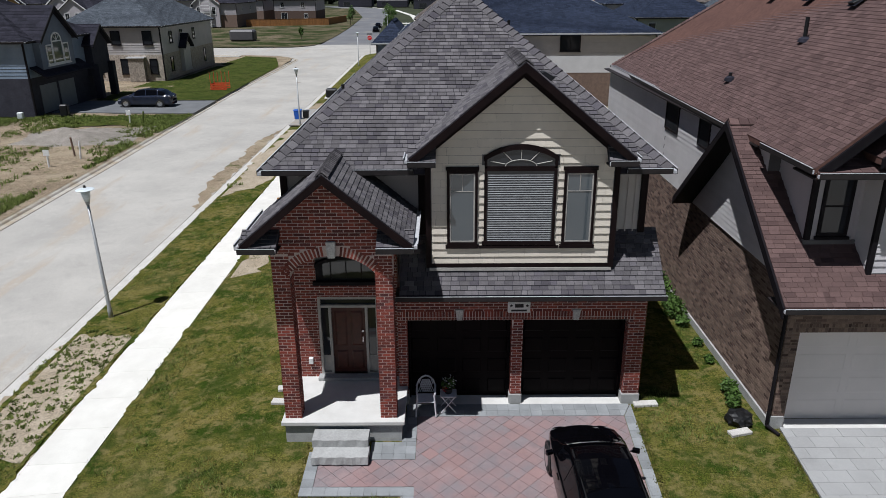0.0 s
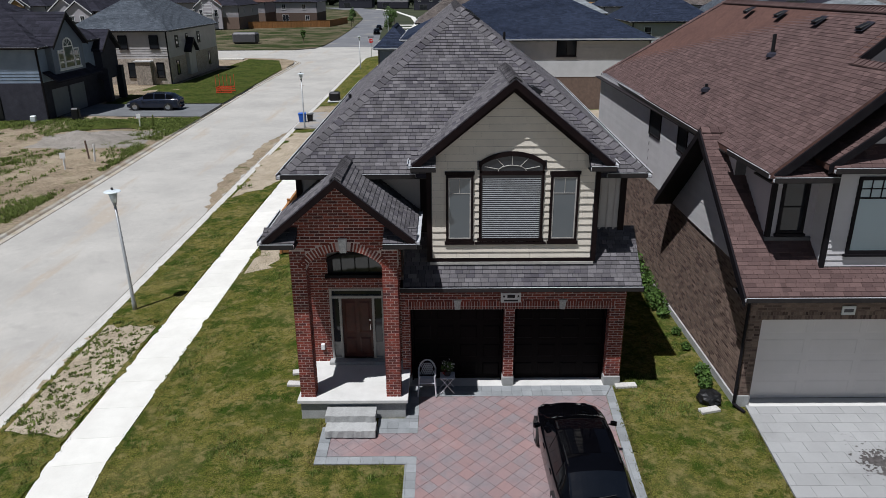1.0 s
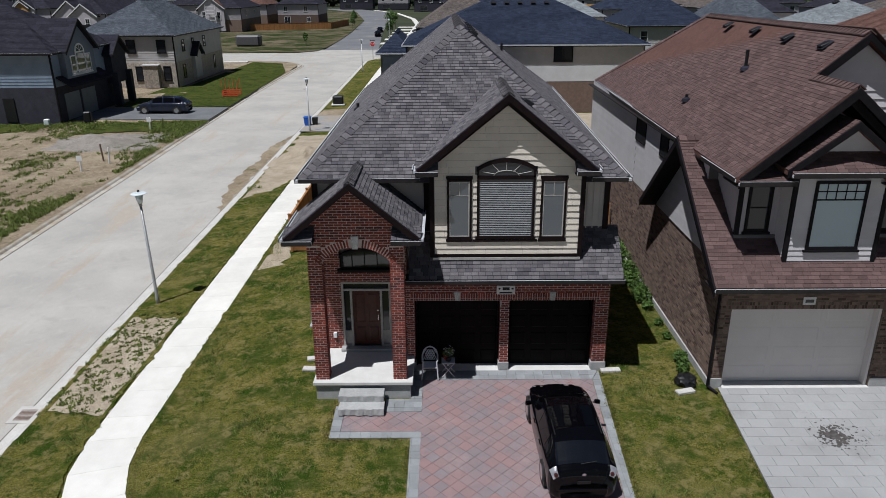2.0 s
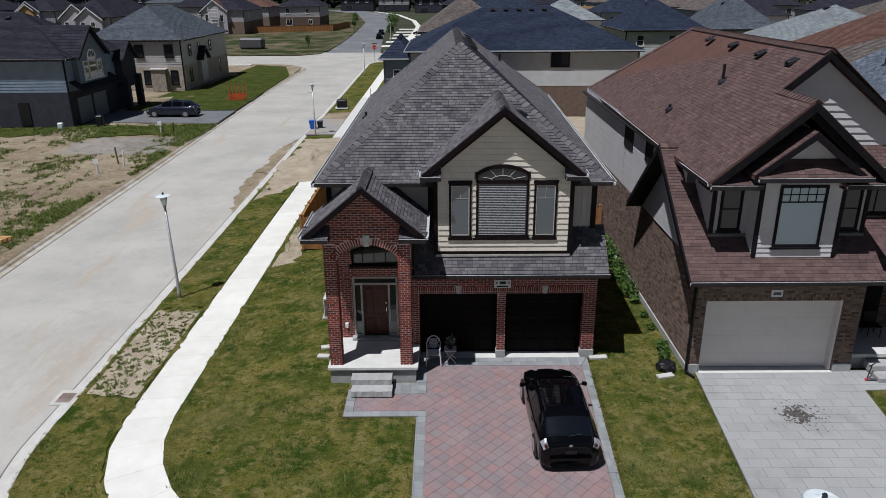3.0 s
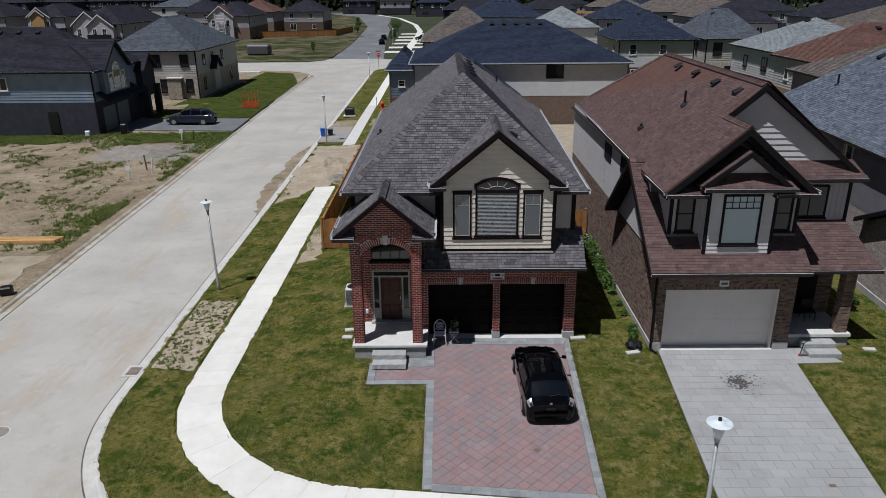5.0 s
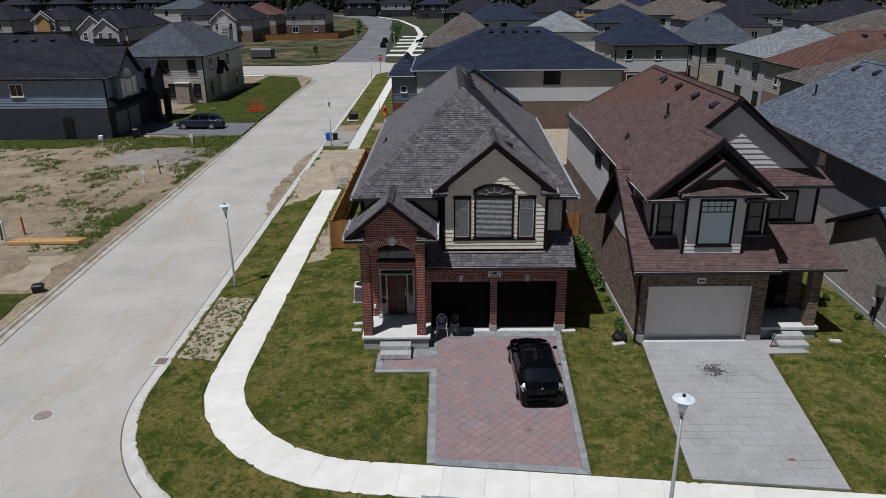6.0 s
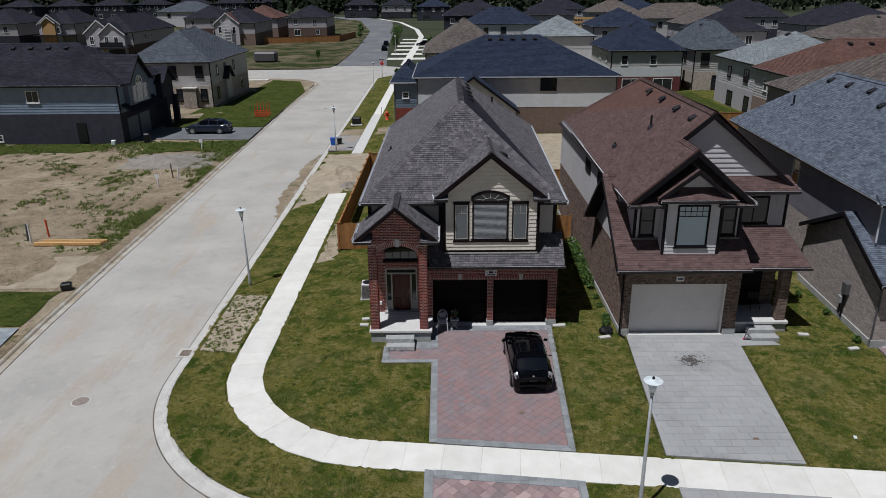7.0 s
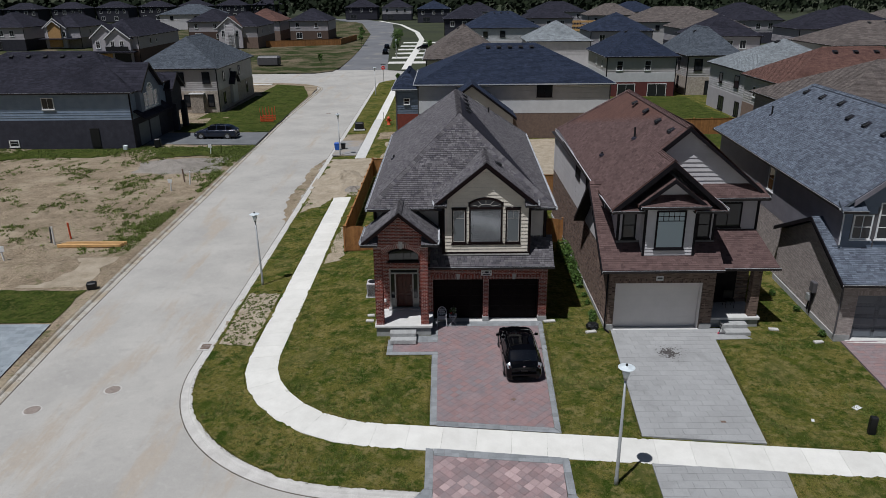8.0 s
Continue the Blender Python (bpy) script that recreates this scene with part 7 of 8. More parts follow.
for x, rf, up_, seed in ((-96, ROOF_DARK, BATTEN_N, 1), (-76, ROOF_BROWN, BATTEN_N, 2), (-58, ROOF_DARK, BATTEN_N, 3)):
    far_house(x, 262, x + 14.5, 282, 6.6, 4.2, BRICK_N, up_, rf, "brown-brick house with beige upper storey", 3.0, None, 'y',
              [(x + 3, 4.2, 1.3, 1.7, W), (x + 10, 4.2, 1.3, 1.7, W), (x + 3.5, .2, 2.2, 2.2, W), (x + 11, .6, 1.4, 1.6, W)])
tf = thing("unfinished_house", (52, 250, -.5), "raw timber skeleton of a house being built", "house")
for k in range(12):
    part("stud", Geo().box(46 + k * 1.05, 250, -.5, 46.2 + k * 1.05, 250.2, 5.8), LUMBER, tf)
for z in (-.5, 1.4, 2.7, 4.2, 5.6):
    part("plate", Geo().box(45.8, 249.9, z, 58, 250.3, z + .7), LUMBER, tf)
rnd = random.Random(17)
for i in range(9):
    x, y = -300 + i * 21, 395 + i * 13
    h = far_house(x, y, x + 20, y + 14, 8.0, 3.5, BRICK_DARK, BRICK_DARK, ROOF_DARK, "dark terrace house with white-trimmed windows", 3.5, None, 'x',
                  [(x + 3, 4.8, 2, 2.2, W), (x + 8, 4.8, 2, 2.2, W), (x + 13, 4.8, 2, 2.2, W), (x + 17.5, 4.8, 1.6, 2.2, W), (x + 4, .4, 2.4, 2.4, W), (x + 12, .4, 2.4, 2.4, W)])
for i, (x, y, w_, d_, rf, up_) in enumerate(((-62, 452, 20, 16, ROOF_DARK, BRICK_DARK), (-38, 440, 18, 16, ROOF_DARK, BATTEN_N), (-15, 400, 18, 18, ROOF_NAVY, BRICK_DARK), (0, 262, 15, 18, ROOF_DARK, BRICK_DARK), (2, 300, 15, 18, ROOF_DARK, BRICK_DARK),
                                          (8, 345, 18, 18, ROOF_DARK, BATTEN_N), (40, 330, 26, 18, ROOF_DARK, BATTEN_N), (75, 320, 22, 18, ROOF_NAVY, BATTEN_N), (105, 270, 22, 18, ROOF_DARK, BATTEN_N),
                                          (118, 215, 20, 18, ROOF_DARK, BATTEN_N), (132, 178, 20, 18, ROOF_DARK, BRICK_DARK), (150, 235, 22, 18, ROOF_TAUPE, BATTEN_N), (58, 152, 14, 16, ROOF_DARK, BATTEN_N), (38, 176, 16, 16, ROOF_NAVY, BATTEN_N), (64, 184, 18, 16, ROOF_TAUPE, BATTEN_N), (92, 176, 18, 16, ROOF_DARK, BATTEN_N), (30, 262, 18, 16, ROOF_DARK, BATTEN_N), (58, 284, 20, 16, ROOF_TAUPE, BATTEN_N), (95, 228, 16, 14, ROOF_DARK, BATTEN_N), (-170, 236, 18, 20, ROOF_DARK, BATTEN_N), (-152, 225, 15, 20, ROOF_DARK, BATTEN_N))):
    far_house(x, y, x + w_, y + d_, 6.8, 4.4, BRICK_DARK, up_, rf, "distant two-storey house with a dark roof", 3.0, None, 'y', [(x + 3, 4, 1.5, 1.9, W), (x + w_ - 4, 4, 1.5, 1.9, W), (x + w_ / 2, 4, 1.5, 1.9, W), (x + 5, 0, 4, 2.4, TRIM_GREY)])

# ---- street lamps ----
def street_lamp(h=4.98):
    t = thing("street_lamp", (0, 0, 0), "grey steel street lamp with a white disc head", "street lamp", "street lamps")
    part("pole", Geo().lathe((0, 0, 0), [(0.085, -0.2), (0.085, 0.3), (0.07, 0.35), (0.045, h - 0.62)], 14), POLE, t, smooth=True)
    part("collar", Geo().lathe((0, 0, 0), [(0.05, h - 0.66), (0.07, h - 0.64), (0.07, h - 0.56), (0.09, h - 0.54)], 14), POLE, t)
    part("globe", Geo().lathe((0, 0, 0), [(0.085, h - 0.54), (0.13, h - 0.38), (0.165, h - 0.14)], 18), LAMP_WHITE, t, "frosted tapered lamp glass", smooth=True)
    part("cap", Geo().lathe((0, 0, 0), [(0.30, h - 0.135), (0.31, h - 0.12), (0.28, h - 0.105), (0.14, h - 0.085), (0.08, h - 0.055)], 28), LAMP_WHITE, t, "white disc cap", smooth=False)
    part("photocell", Geo().lathe((0, 0, 0), [(0.045, h - 0.056), (0.045, h + 0.01), (0.03, h + 0.03)], 12), BLACK, t)
    return t


LAMPS = [(-11.88, 26.9), (6.65, 6.85), (-12.04, 64.7), (-12.5, 114.8), (-13.4, 188)]
first = street_lamp()
for i, (x, y) in enumerate(LAMPS):
    m = pose(x, y, height(x, y) if y < 120 else -0.55, 0.6 if i == 0 else 0, -0.8 if i == 0 else 0, 40 * i)
    if i == 0:
        first.matrix_basis = m
    elif i == 1:
        street_lamp(5.26).matrix_basis = m
    else:
        copy_thing(first, m)

# ---- cars ----
STATIONS = [(-2.28, .60, .60, .64, .45), (-2.24, .76, .78, .86, .58), (-2.17, .83, .92, 1.0, .62), (-2.05, .865, .97, 1.08, .62), (-1.5, .89, .985, 1.42, .60), (-1.15, .90, .985, 1.49, .60), (-.2, .90, .97, 1.52, .61), (.35, .90, .95, 1.45, .59),
            (1.15, .885, .92, 1.02, .66), (1.35, .87, .89, .94, .64), (1.75, .81, .80, .84, .55), (2.02, .70, .70, .74, .44), (2.17, .56, .60, .63, .34), (2.26, .36, .50, .53, .22)]


def spline(p0, p1, p2, p3, s):
    return tuple(0.5 * (2 * b + (c - a) * s + (2 * a - 5 * b + 4 * c - d) * s * s + (3 * b - a - 3 * c + d) * s ** 3) for a, b, c, d in zip(p0, p1, p2, p3))


def car_ring(y):
    """Half a cross-section of the body, from the sill up to the middle of the roof."""
    y = min(max(y, STATIONS[0][0]), STATIONS[-1][0])
    i = max(k for k in range(len(STATIONS) - 1) if STATIONS[k][0] <= y)
    a, b = STATIONS[i], STATIONS[i + 1]
    s = (y - a[0]) / (b[0] - a[0])
    s = s if i in (0, len(STATIONS) - 2) else s * .5 + .5 * s * s * (3 - 2 * s)
    _, w, belt, top, wr = (p + (q - p) * s for p, q in zip(a, b))
    h = belt - .34
    return [(w * .86, .20), (w * .98, .30), (w, .30 + h * .4), (w * 1.0, .30 + h * .75), (w * .985, belt - .04), (w * .95, belt), (wr + (w - wr) * .22, top - (top - belt) * .18), (wr, top - .03), (wr * .6, top + .005), (wr * .25, top + .018), (0.0, top + .022)]


def surface(y, j):
    half = car_ring(y)
    i = min(int(j), len(half) - 2)
    return spline(half[max(0, i - 1)], half[i], half[i + 1], half[min(len(half) - 1, i + 2)], j - i)


def car_patch(g, y0, y1, j0, j1, side, n=6, m=4, lift=0.006):
    """A piece of the body's skin, lifted a little: glass, lamps."""
    k = len(g.v)
    for a in range(n + 1):
        y = y0(a / n) if callable(y0) else y0 + (y1 - y0) * a / n
        for b in range(m + 1):
            x, z = surface(max(-2.27, min(2.25, y)), j0 + (j1 - j0) * b / m)
            nx, nz = (lift, lift * .6)
            g.v.append((side * (x + nx), y + (lift if y > 0 else -lift), z + nz))
    for a in range(n):
        for b in range(m):
            q = (k + a * (m + 1) + b, k + (a + 1) * (m + 1) + b, k + (a + 1) * (m + 1) + b + 1, k + a * (m + 1) + b + 1)
            g.f.append(q if side > 0 else q[::-1])


def cross_patch(g, y0, y1, j0, n=6, lift=0.007):
    """Glass right across the car, between the points j0 of both sides."""
    for a in range(n):
        ya, yb = y0 + (y1 - y0) * a / n, y0 + (y1 - y0) * (a + 1) / n
        rows = []
        for y in (ya, yb):
            half = [surface(y, j0 + (9.8 - j0) * b / 8) for b in range(9)]
            pts = [(-x, y, z) for x, z in half] + [(x, y, z) for x, z in half[::-1]]
            d = -1 if y0 < 0 else 1
            rows.append([(x, y + d * lift, z + lift) for x, y, z in pts])
        for p, q, r, s in zip(rows[0], rows[0][1:], rows[1][1:], rows[1]):
            g.poly([p, q, r, s])


def car(paint, label, m, group=""):
    t = thing("car", (0, 0, 0), label, "car", group)
    ys = [s[0] for s in STATIONS]
    ys = sorted(set(ys + [a + (b - a) * f for a, b in zip(ys, ys[1:]) for f in (.33, .66)]))
    ys = sorted(set(ys + [(a + b) / 2 for a, b in zip(ys, ys[1:])]))
    g = Geo()
    k = 60
    for y in ys:
        half = [surface(y, 9.7 * i / 29) for i in range(30)]
        ring = [(x, y, z) for x, z in half] + [(-x, y, z) for x, z in half[::-1]]
        g.v += ring
    for i in range(len(ys) - 1):
        for j in range(k):
            j2 = (j + 1) % k
            g.f.append((i * k + j, i * k + j2, (i + 1) * k + j2, (i + 1) * k + j))
    g.f.append(tuple(range(k)))
    g.f.append(tuple(range((len(ys) - 1) * k + k - 1, (len(ys) - 1) * k - 1, -1)))
    me = g.mesh("body", smooth=True)
    part("body", me, paint, t, "glossy dark paint")
    g = Geo()
    cross_patch(g, .40, 1.10, 6.6)
    part("windscreen", g, CARGLASS, t, smooth=True)
    g = Geo()
    cross_patch(g, -2.04, -1.55, 6.1)
    part("rear_window", g, REARGLASS, t, smooth=True)
    g = Geo()
    cross_patch(g, -1.05, .25, 7.4)
    part("roof_glass", g, CARGLASS, t, smooth=True)
    for s in (-1, 1):
        for y0, y1 in ((-1.85, -1.28), (-1.2, -.32), (-.24, .62)):
            g = Geo()
            car_patch(g, y0, y1, 5.15, 6.75, s)
            part("side_window", g, CARGLASS, t, smooth=True)
        g = Geo()
        car_patch(g, -2.235, -2.07, 4.4, 6.5, s, lift=.014)
        lamp = part("tail_light", g, LENS_CLEAR, t, "clear tail light with a dark round lamp", smooth=True)
        part("round_lamp", Geo().rod((s * .70, -2.20, .90), (s * .70, -2.262, .90), .05, 14), LENS_RED, lamp)
        g = Geo()
        car_patch(g, 1.80, 2.12, 2.5, 3.4, s, lift=.004)
        part("headlight", g, LENS_CLEAR, t, smooth=True)
        mg = Geo()
        mg.obox((s * .99, .72, 1.0), (1, -s * .35, 0), (s * .35, 1, 0), (.17, .09, .12))
        mg.obox((s * .90, .74, .97), (1, 0, 0), (0, 1, 0), (.1, .05, .04))
        part("mirror", mg, paint, t, bevel=.02)
        part("door_handle", Geo().box(s * .895 - .02, -.95, .83, s * .895 + .02, -.75, .86).box(s * .895 - .02, .0, .83, s * .895 + .02, .2, .86), paint, t)
        part("roof_rail", Geo().rod((s * .60, -1.35, 1.45), (s * .60, .2, 1.47), .018), BLACK, t)
        for y in (-1.38, 1.38):
            w = part("wheel", Geo().rod((s * .70, y, .32), (s * .912, y, .32), .325, 24), RUBBER, t, "black tyre", bevel=.02)
            part("rim", Geo().rod((s * .90, y, .32), (s * .918, y, .32), .21, 20), CHROME, w, "alloy rim")
            part("wheel_arch", Geo().rod((s * .72, y, .34), (s * .897, y, .34), .385, 24), BLACK, t)
    part("bumper", Geo().box(-.66, -2.30, .36, .66, -2.16, .56), paint, t, bevel=.06)
    part("licence_plate", Geo().box(-.16, -2.30, .66, .16, -2.27, .74), BLACK, t)
    part("badge", Geo().lathe((0, 0, 0), [(.055, 0), (.055, .012), (.03, .02)], 14), CHROME, t, "round chrome badge").matrix_basis = pose(0, -2.235, .90, 100, 0, 0)
    part("wiper", Geo().rod((-.05, -2.07, 1.10), (.35, -2.02, 1.13), .012), BLACK, t)
    t.matrix_basis = m
    return t


cz = lambda y: -(20.12 - y) * 0.0372 + 0.022
car(PAINT, "glossy black hatchback parked on the paved drive", pose(3.74, 16.1, cz(16.1), 2.1, 0, 1.5))
car(PAINT_BLUE, "dark blue people carrier parked on an asphalt drive", pose(-29.7, 76.0, -0.47, 0, 0, 88) @ Matrix.Diagonal((1.1, 1.25, 1.15, 1)))
for x, y in ((-17.6, 203), (-18.6, 222)):
    car(PAINT, "black car parked far down the road", pose(x, y, -0.73, 0, 0, 3), "cars parked along the road")
car(PAINT, "black car parked before a far house", pose(-6.5, 216, -0.52, 0, 0, 90), "cars parked along the road")

# ---- by the garage ----
chair = thing("garden_chair", (-0.13, 19.75, 0.03), "white plastic garden chair with a lattice back", "chair")
cx, cy, c0 = -0.13, 19.75, 0.03
part("seat", Geo().box(cx - .23, cy - .22, c0 + .40, cx + .23, cy + .22, c0 + .43), PLASTIC, chair, bevel=.01)
for sx in (-1, 1):
    for sy in (-1, 1):
        part("leg", Geo().rod((cx + sx * .27, cy + sy * .26, c0), (cx + sx * .22, cy + sy * .20, c0 + (.64 if sy < 0 else .42)), .022), PLASTIC, chair)
    part("armrest", Geo().rod((cx + sx * .24, cy - .20, c0 + .64), (cx + sx * .25, cy + .24, c0 + .68), .025), PLASTIC, chair)
g = Geo()
for i in range(12):
    a, b = radians(180 * i / 12), radians(180 * (i + 1) / 12)
    g.rod((cx + .25 * math.cos(a), cy + .24 + .08 * math.sin(a), c0 + .58 + .34 * math.sin(a)), (cx + .25 * math.cos(b), cy + .24 + .08 * math.sin(b), c0 + .58 + .34 * math.sin(b)), .022, 6)
g.rod((cx - .25, cy + .22, c0 + .42), (cx - .25, cy + .24, c0 + .6), .022, 6).rod((cx + .25, cy + .22, c0 + .42), (cx + .25, cy + .24, c0 + .6), .022, 6)
part("back_frame", g, PLASTIC, chair)
g = Geo()
for i in range(-4, 5):
    for s in (-1, 1):
        x0 = cx + i * .055
        x1 = x0 + s * .16
        if abs(x1 - cx) < .24:
            g.rod((x0, cy + .25, c0 + .46), (x1, cy + .30, c0 + .82), .011, 5)
part("lattice", g, PLASTIC, chair)
tx, ty = 0.47, 19.85
table = thing("folding_table", (tx, ty, 0.03), "small white folding side table by the garage", "table")
part("tabletop", Geo().box(tx - .22, ty - .2, .52, tx + .22, ty + .2, .55), PLASTIC, table, bevel=.008)
for sy in (-.17, .17):
    for s in (-1, 1):
        part("leg", Geo().rod((tx - s * .2, ty + sy, .03), (tx + s * .18, ty + sy, .52), .014, 6), PLASTIC, table)
pot = thing("flower_pot", (tx, ty, .55), "potted white and red flowers on the folding table", "flower pot")
part("pot", Geo().lathe((tx, ty, .55), [(.09, 0), (.13, .15), (.14, .17)], 16), BLACK, pot)


def leaves(name, material, parent, c, r, n, size, seed, squash=1.0, kind=True):
    """A loose clump of small leaves with gaps."""
    rnd = random.Random(seed)
    g = Geo()
    for _ in range(n):
        d = Vector((rnd.gauss(0, 1), rnd.gauss(0, 1), rnd.gauss(0, 1))).normalized() * r * (0.35 + 0.65 * rnd.random() ** .6)
        p = Vector(c) + Vector((d.x, d.y, d.z * squash))
        u = Vector((rnd.gauss(0, 1), rnd.gauss(0, 1), rnd.gauss(0, .6))).normalized()
        w = u.cross(Vector((rnd.gauss(0, 1), rnd.gauss(0, 1), rnd.gauss(0, 1)))).normalized()
        s = size * rnd.uniform(.6, 1.3)
        g.poly([p - u * s, p + w * s * .5, p + u * s, p - w * s * .5])
    ob = part(name, g, material, parent)
    if kind:
        ob["kind"] = "stuff"
    return ob


leaves("foliage", LEAF, pot, (tx, ty, .82), .2, 160, .04, 3)
leaves("blossom", WHITE, pot, (tx + .03, ty, .90), .19, 50, .025, 4)
leaves("red_blossom", RED, pot, (tx - .1, ty - .1, .72), .07, 24, .03, 5)

# ---- fences ----
def board_fence(name, pts, h, label, group="", gate=False, z0=-0.05, post_every=2.4):
    """Upright boards between posts, with rails."""
    a, b = Vector((*pts[0], 0)), Vector((*pts[1], 0))
    d = (b - a).normalized()
    n = Vector((-d.y, d.x, 0))
    length = (b - a).length
    t = thing(name, (a.x, a.y, z0), label, "gate" if gate else "fence", group)
    k = max(1, int(length / .145))
    for i in range(k):
        c = a + d * ((i + .5) * length / k)
        top = h + (0.16 * math.sin(math.pi * (i + .5) / k) - .04 if gate else 0)
        g = Geo()
        g.obox((c.x, c.y, z0 + top / 2), d, n, (length / k - .006, .02, top))
        part("board", g, WOOD, t)
    for z in (.35, h - .35):
        g = Geo()
        c = (a + b) / 2 + n * .035
        g.obox((c.x, c.y, z0 + z), d, n, (length, .04, .09))
        part("rail", g, WOOD, t)
    m = max(1, round(length / post_every))
    for i in range(m + 1):
        c = a + d * (length * i / m) + n * .03
        g = Geo()
        g.obox((c.x, c.y, z0 + (h + .12) / 2), d, n, (.11, .11, h + .12))
        post = part("post", g, WOOD, t)
        g = Geo()
        g.obox((c.x, c.y, z0 + h + .135), d, n, (.14, .14, .03))
        part("post_cap", g, WOOD, post)
    if not gate:
        g = Geo()
        c = (a + b) / 2
        g.obox((c.x, c.y, z0 + h + .015), d, n, (length, .10, .03))
        part("top_rail", g, WOOD, t)
    return t


board_fence("gate", [(-7.05, 32.2), (-5.55, 32.2)], 1.75, "cedar garden gate with an arched top", gate=True, z0=-.15)
board_fence("fence", [(-5.4, 32.2), (-3.8, 32.2)], 1.7, "short cedar fence between gate and house", "cedar fences", z0=-.1)
board_fence("fence", [(-7.15, 32.2), (-7.15, 53.5)], 1.8, "long cedar board fence along the back garden", "cedar fences", z0=-.2)
board_fence("fence", [(-7.1, 53.5), (4.0, 53.5)], 1.8, "cedar board fence across the back garden", "cedar fences", z0=-.1)
board_fence("gate", [(6.9, 33.3), (8.6, 33.3)], 1.75, "cedar gate with an arched top between two houses", gate=True)
board_fence("fence", [(4.0, 46.3), (20, 46.3)], 1.8, "cedar board fence across the back gardens", "cedar fences", z0=-.05)
board_fence("fence", [(20, 72.5), (38, 73.5)], 2.0, "cedar board fence behind the brown-roofed house", "cedar fences", z0=-.05)
board_fence("fence", [(-60, 232), (-36, 240)], 2.0, "brown board fence along far back gardens", "cedar fences", z0=-.6)
board_fence("fence", [(-36, 240), (-33, 262)], 2.0, "brown board fence along far back gardens", "cedar fences", z0=-.6)

# ---- small things round the houses ----
ac = thing("air_conditioner", (-4.35, 24.0, -0.05), "grey outdoor air conditioner beside the brick wall", "air conditioner")
part("pad", Geo().box(-4.78, 23.55, -.12, -3.9, 24.45, -.02), FOUND, ac)
part("casing", Geo().box(-4.7, 23.62, -.02, -3.98, 24.36, .86), SIDING_N, ac, bevel=.03)
for i in range(16):
    part("louvre", Geo().box(-4.66 + i * .042, 23.605, .06, -4.64 + i * .042, 23.622, .78), TRIM_GREY, ac)
    part("louvre", Geo().box(-4.715, 23.66 + i * .042, .06, -4.699, 23.68 + i * .042, .78), TRIM_GREY, ac)
part("fan_grille", Geo().lathe((-4.34, 23.99, .861), [(.30, 0), (.30, .012), (.1, .02)], 20), BLACK, ac)


def block(name, x, y, z, sx, sy, sz, turn, material, label, category, group=""):
    t = thing(name, (x, y, z), label, category, group)
    g = Geo()
    g.obox((x, y, z + sz / 2), (math.cos(radians(turn)), math.sin(radians(turn)), 0), (-math.sin(radians(turn)), math.cos(radians(turn)), 0), (sx, sy, sz))
    part("body", g, material, t, bevel=min(sx, sy, sz) * .15)
    return t


for x, y, tr, sl in ((-4.2, 21.0, 10, .4), (-4.2, 20.3, -4, .45), (5.88, 20.1, 4, .66), (7.95, 18.75, 15, .6), (17.9, 18.9, -8, .5), (19.6, 17.4, 10, .5)):
    block("splash_block", x, y, height(x, y) - .01, sl, .24, .09, tr, KERB, "pale concrete splash block on the grass", "splash block", "splash blocks")
bag = thing("rubbish_bag", (8.15, 19.25, -0.05), "crumpled black rubbish bag against the wall", "rubbish bag")
bm = bmesh.new()
bmesh.ops.create_icosphere(bm, subdivisions=3, radius=.33)
for v in bm.verts:
    v.co *= 1 + .35 * noise.noise(v.co * 6)
    v.co.z = max(-.16, v.co.z * .65)
    v.co += Vector((8.12, 19.25, .12))
me = bpy.data.meshes.new("sack")
bm.to_mesh(me)
bm.free()
part("sack", me, BLACK, bag)
toy = thing("push_scooter", (14.9, 18.5, .02), "small grey push scooter lying by the steps", "scooter")
part("deck", Geo().box(14.7, 18.3, .06, 15.2, 18.42, .09), TRIM_GREY, toy)
part("steering_bar", Geo().rod((14.72, 18.36, .08), (14.9, 18.5, .55), .02).rod((14.75, 18.4, .55), (15.05, 18.6, .55), .02), BLACK, toy)
for x in (14.72, 15.2):
    part("wheel", Geo().rod((x, 18.33, .06), (x, 18.39, .06), .06, 12), PINK, toy)
pc = thing("porch_chair", (16.0, 20.6, .58), "dark metal chair in a shaded porch", "chair")
part("seat", Geo().box(15.75, 20.4, 0.98, 16.25, 20.85, 1.02), BLACK, pc)
part("backrest", Geo().box(15.75, 20.82, 1.03, 16.25, 20.86, 1.48), BLACK, pc)
for x in (15.77, 16.23):
    for y in (20.42, 20.83):
        part("leg", Geo().rod((x, y, .58), (x, y, 0.99), .015, 6), BLACK, pc)
block("utility_pedestal", 18.1, 9.75, height(18.1, 9.75), .3, .22, .85, -8, BLACK, "dark utility pedestal on the lawn", "utility box")
block("litter", 18.5, 11.6, height(18.5, 11.6), .4, .26, .03, 30, WHITE, "white sheet of litter on the lawn", "litter", "litter")
block("litter", 16.1, 10.7, height(16.1, 10.7), .2, .12, .03, 70, WHITE, "white scrap of litter on the lawn", "litter", "litter")
block("drain_cover", 3.19, 12.5, cz(12.5) + .001, .2, .2, .01, 45, IRON, "small rusty square cover in the paving", "drain cover", "covers")
block("drain_cover", 12.16, 10.6, -.262, .22, .14, .012, 0, IRON, "small rusty cover in the pale paving", "drain cover", "covers")
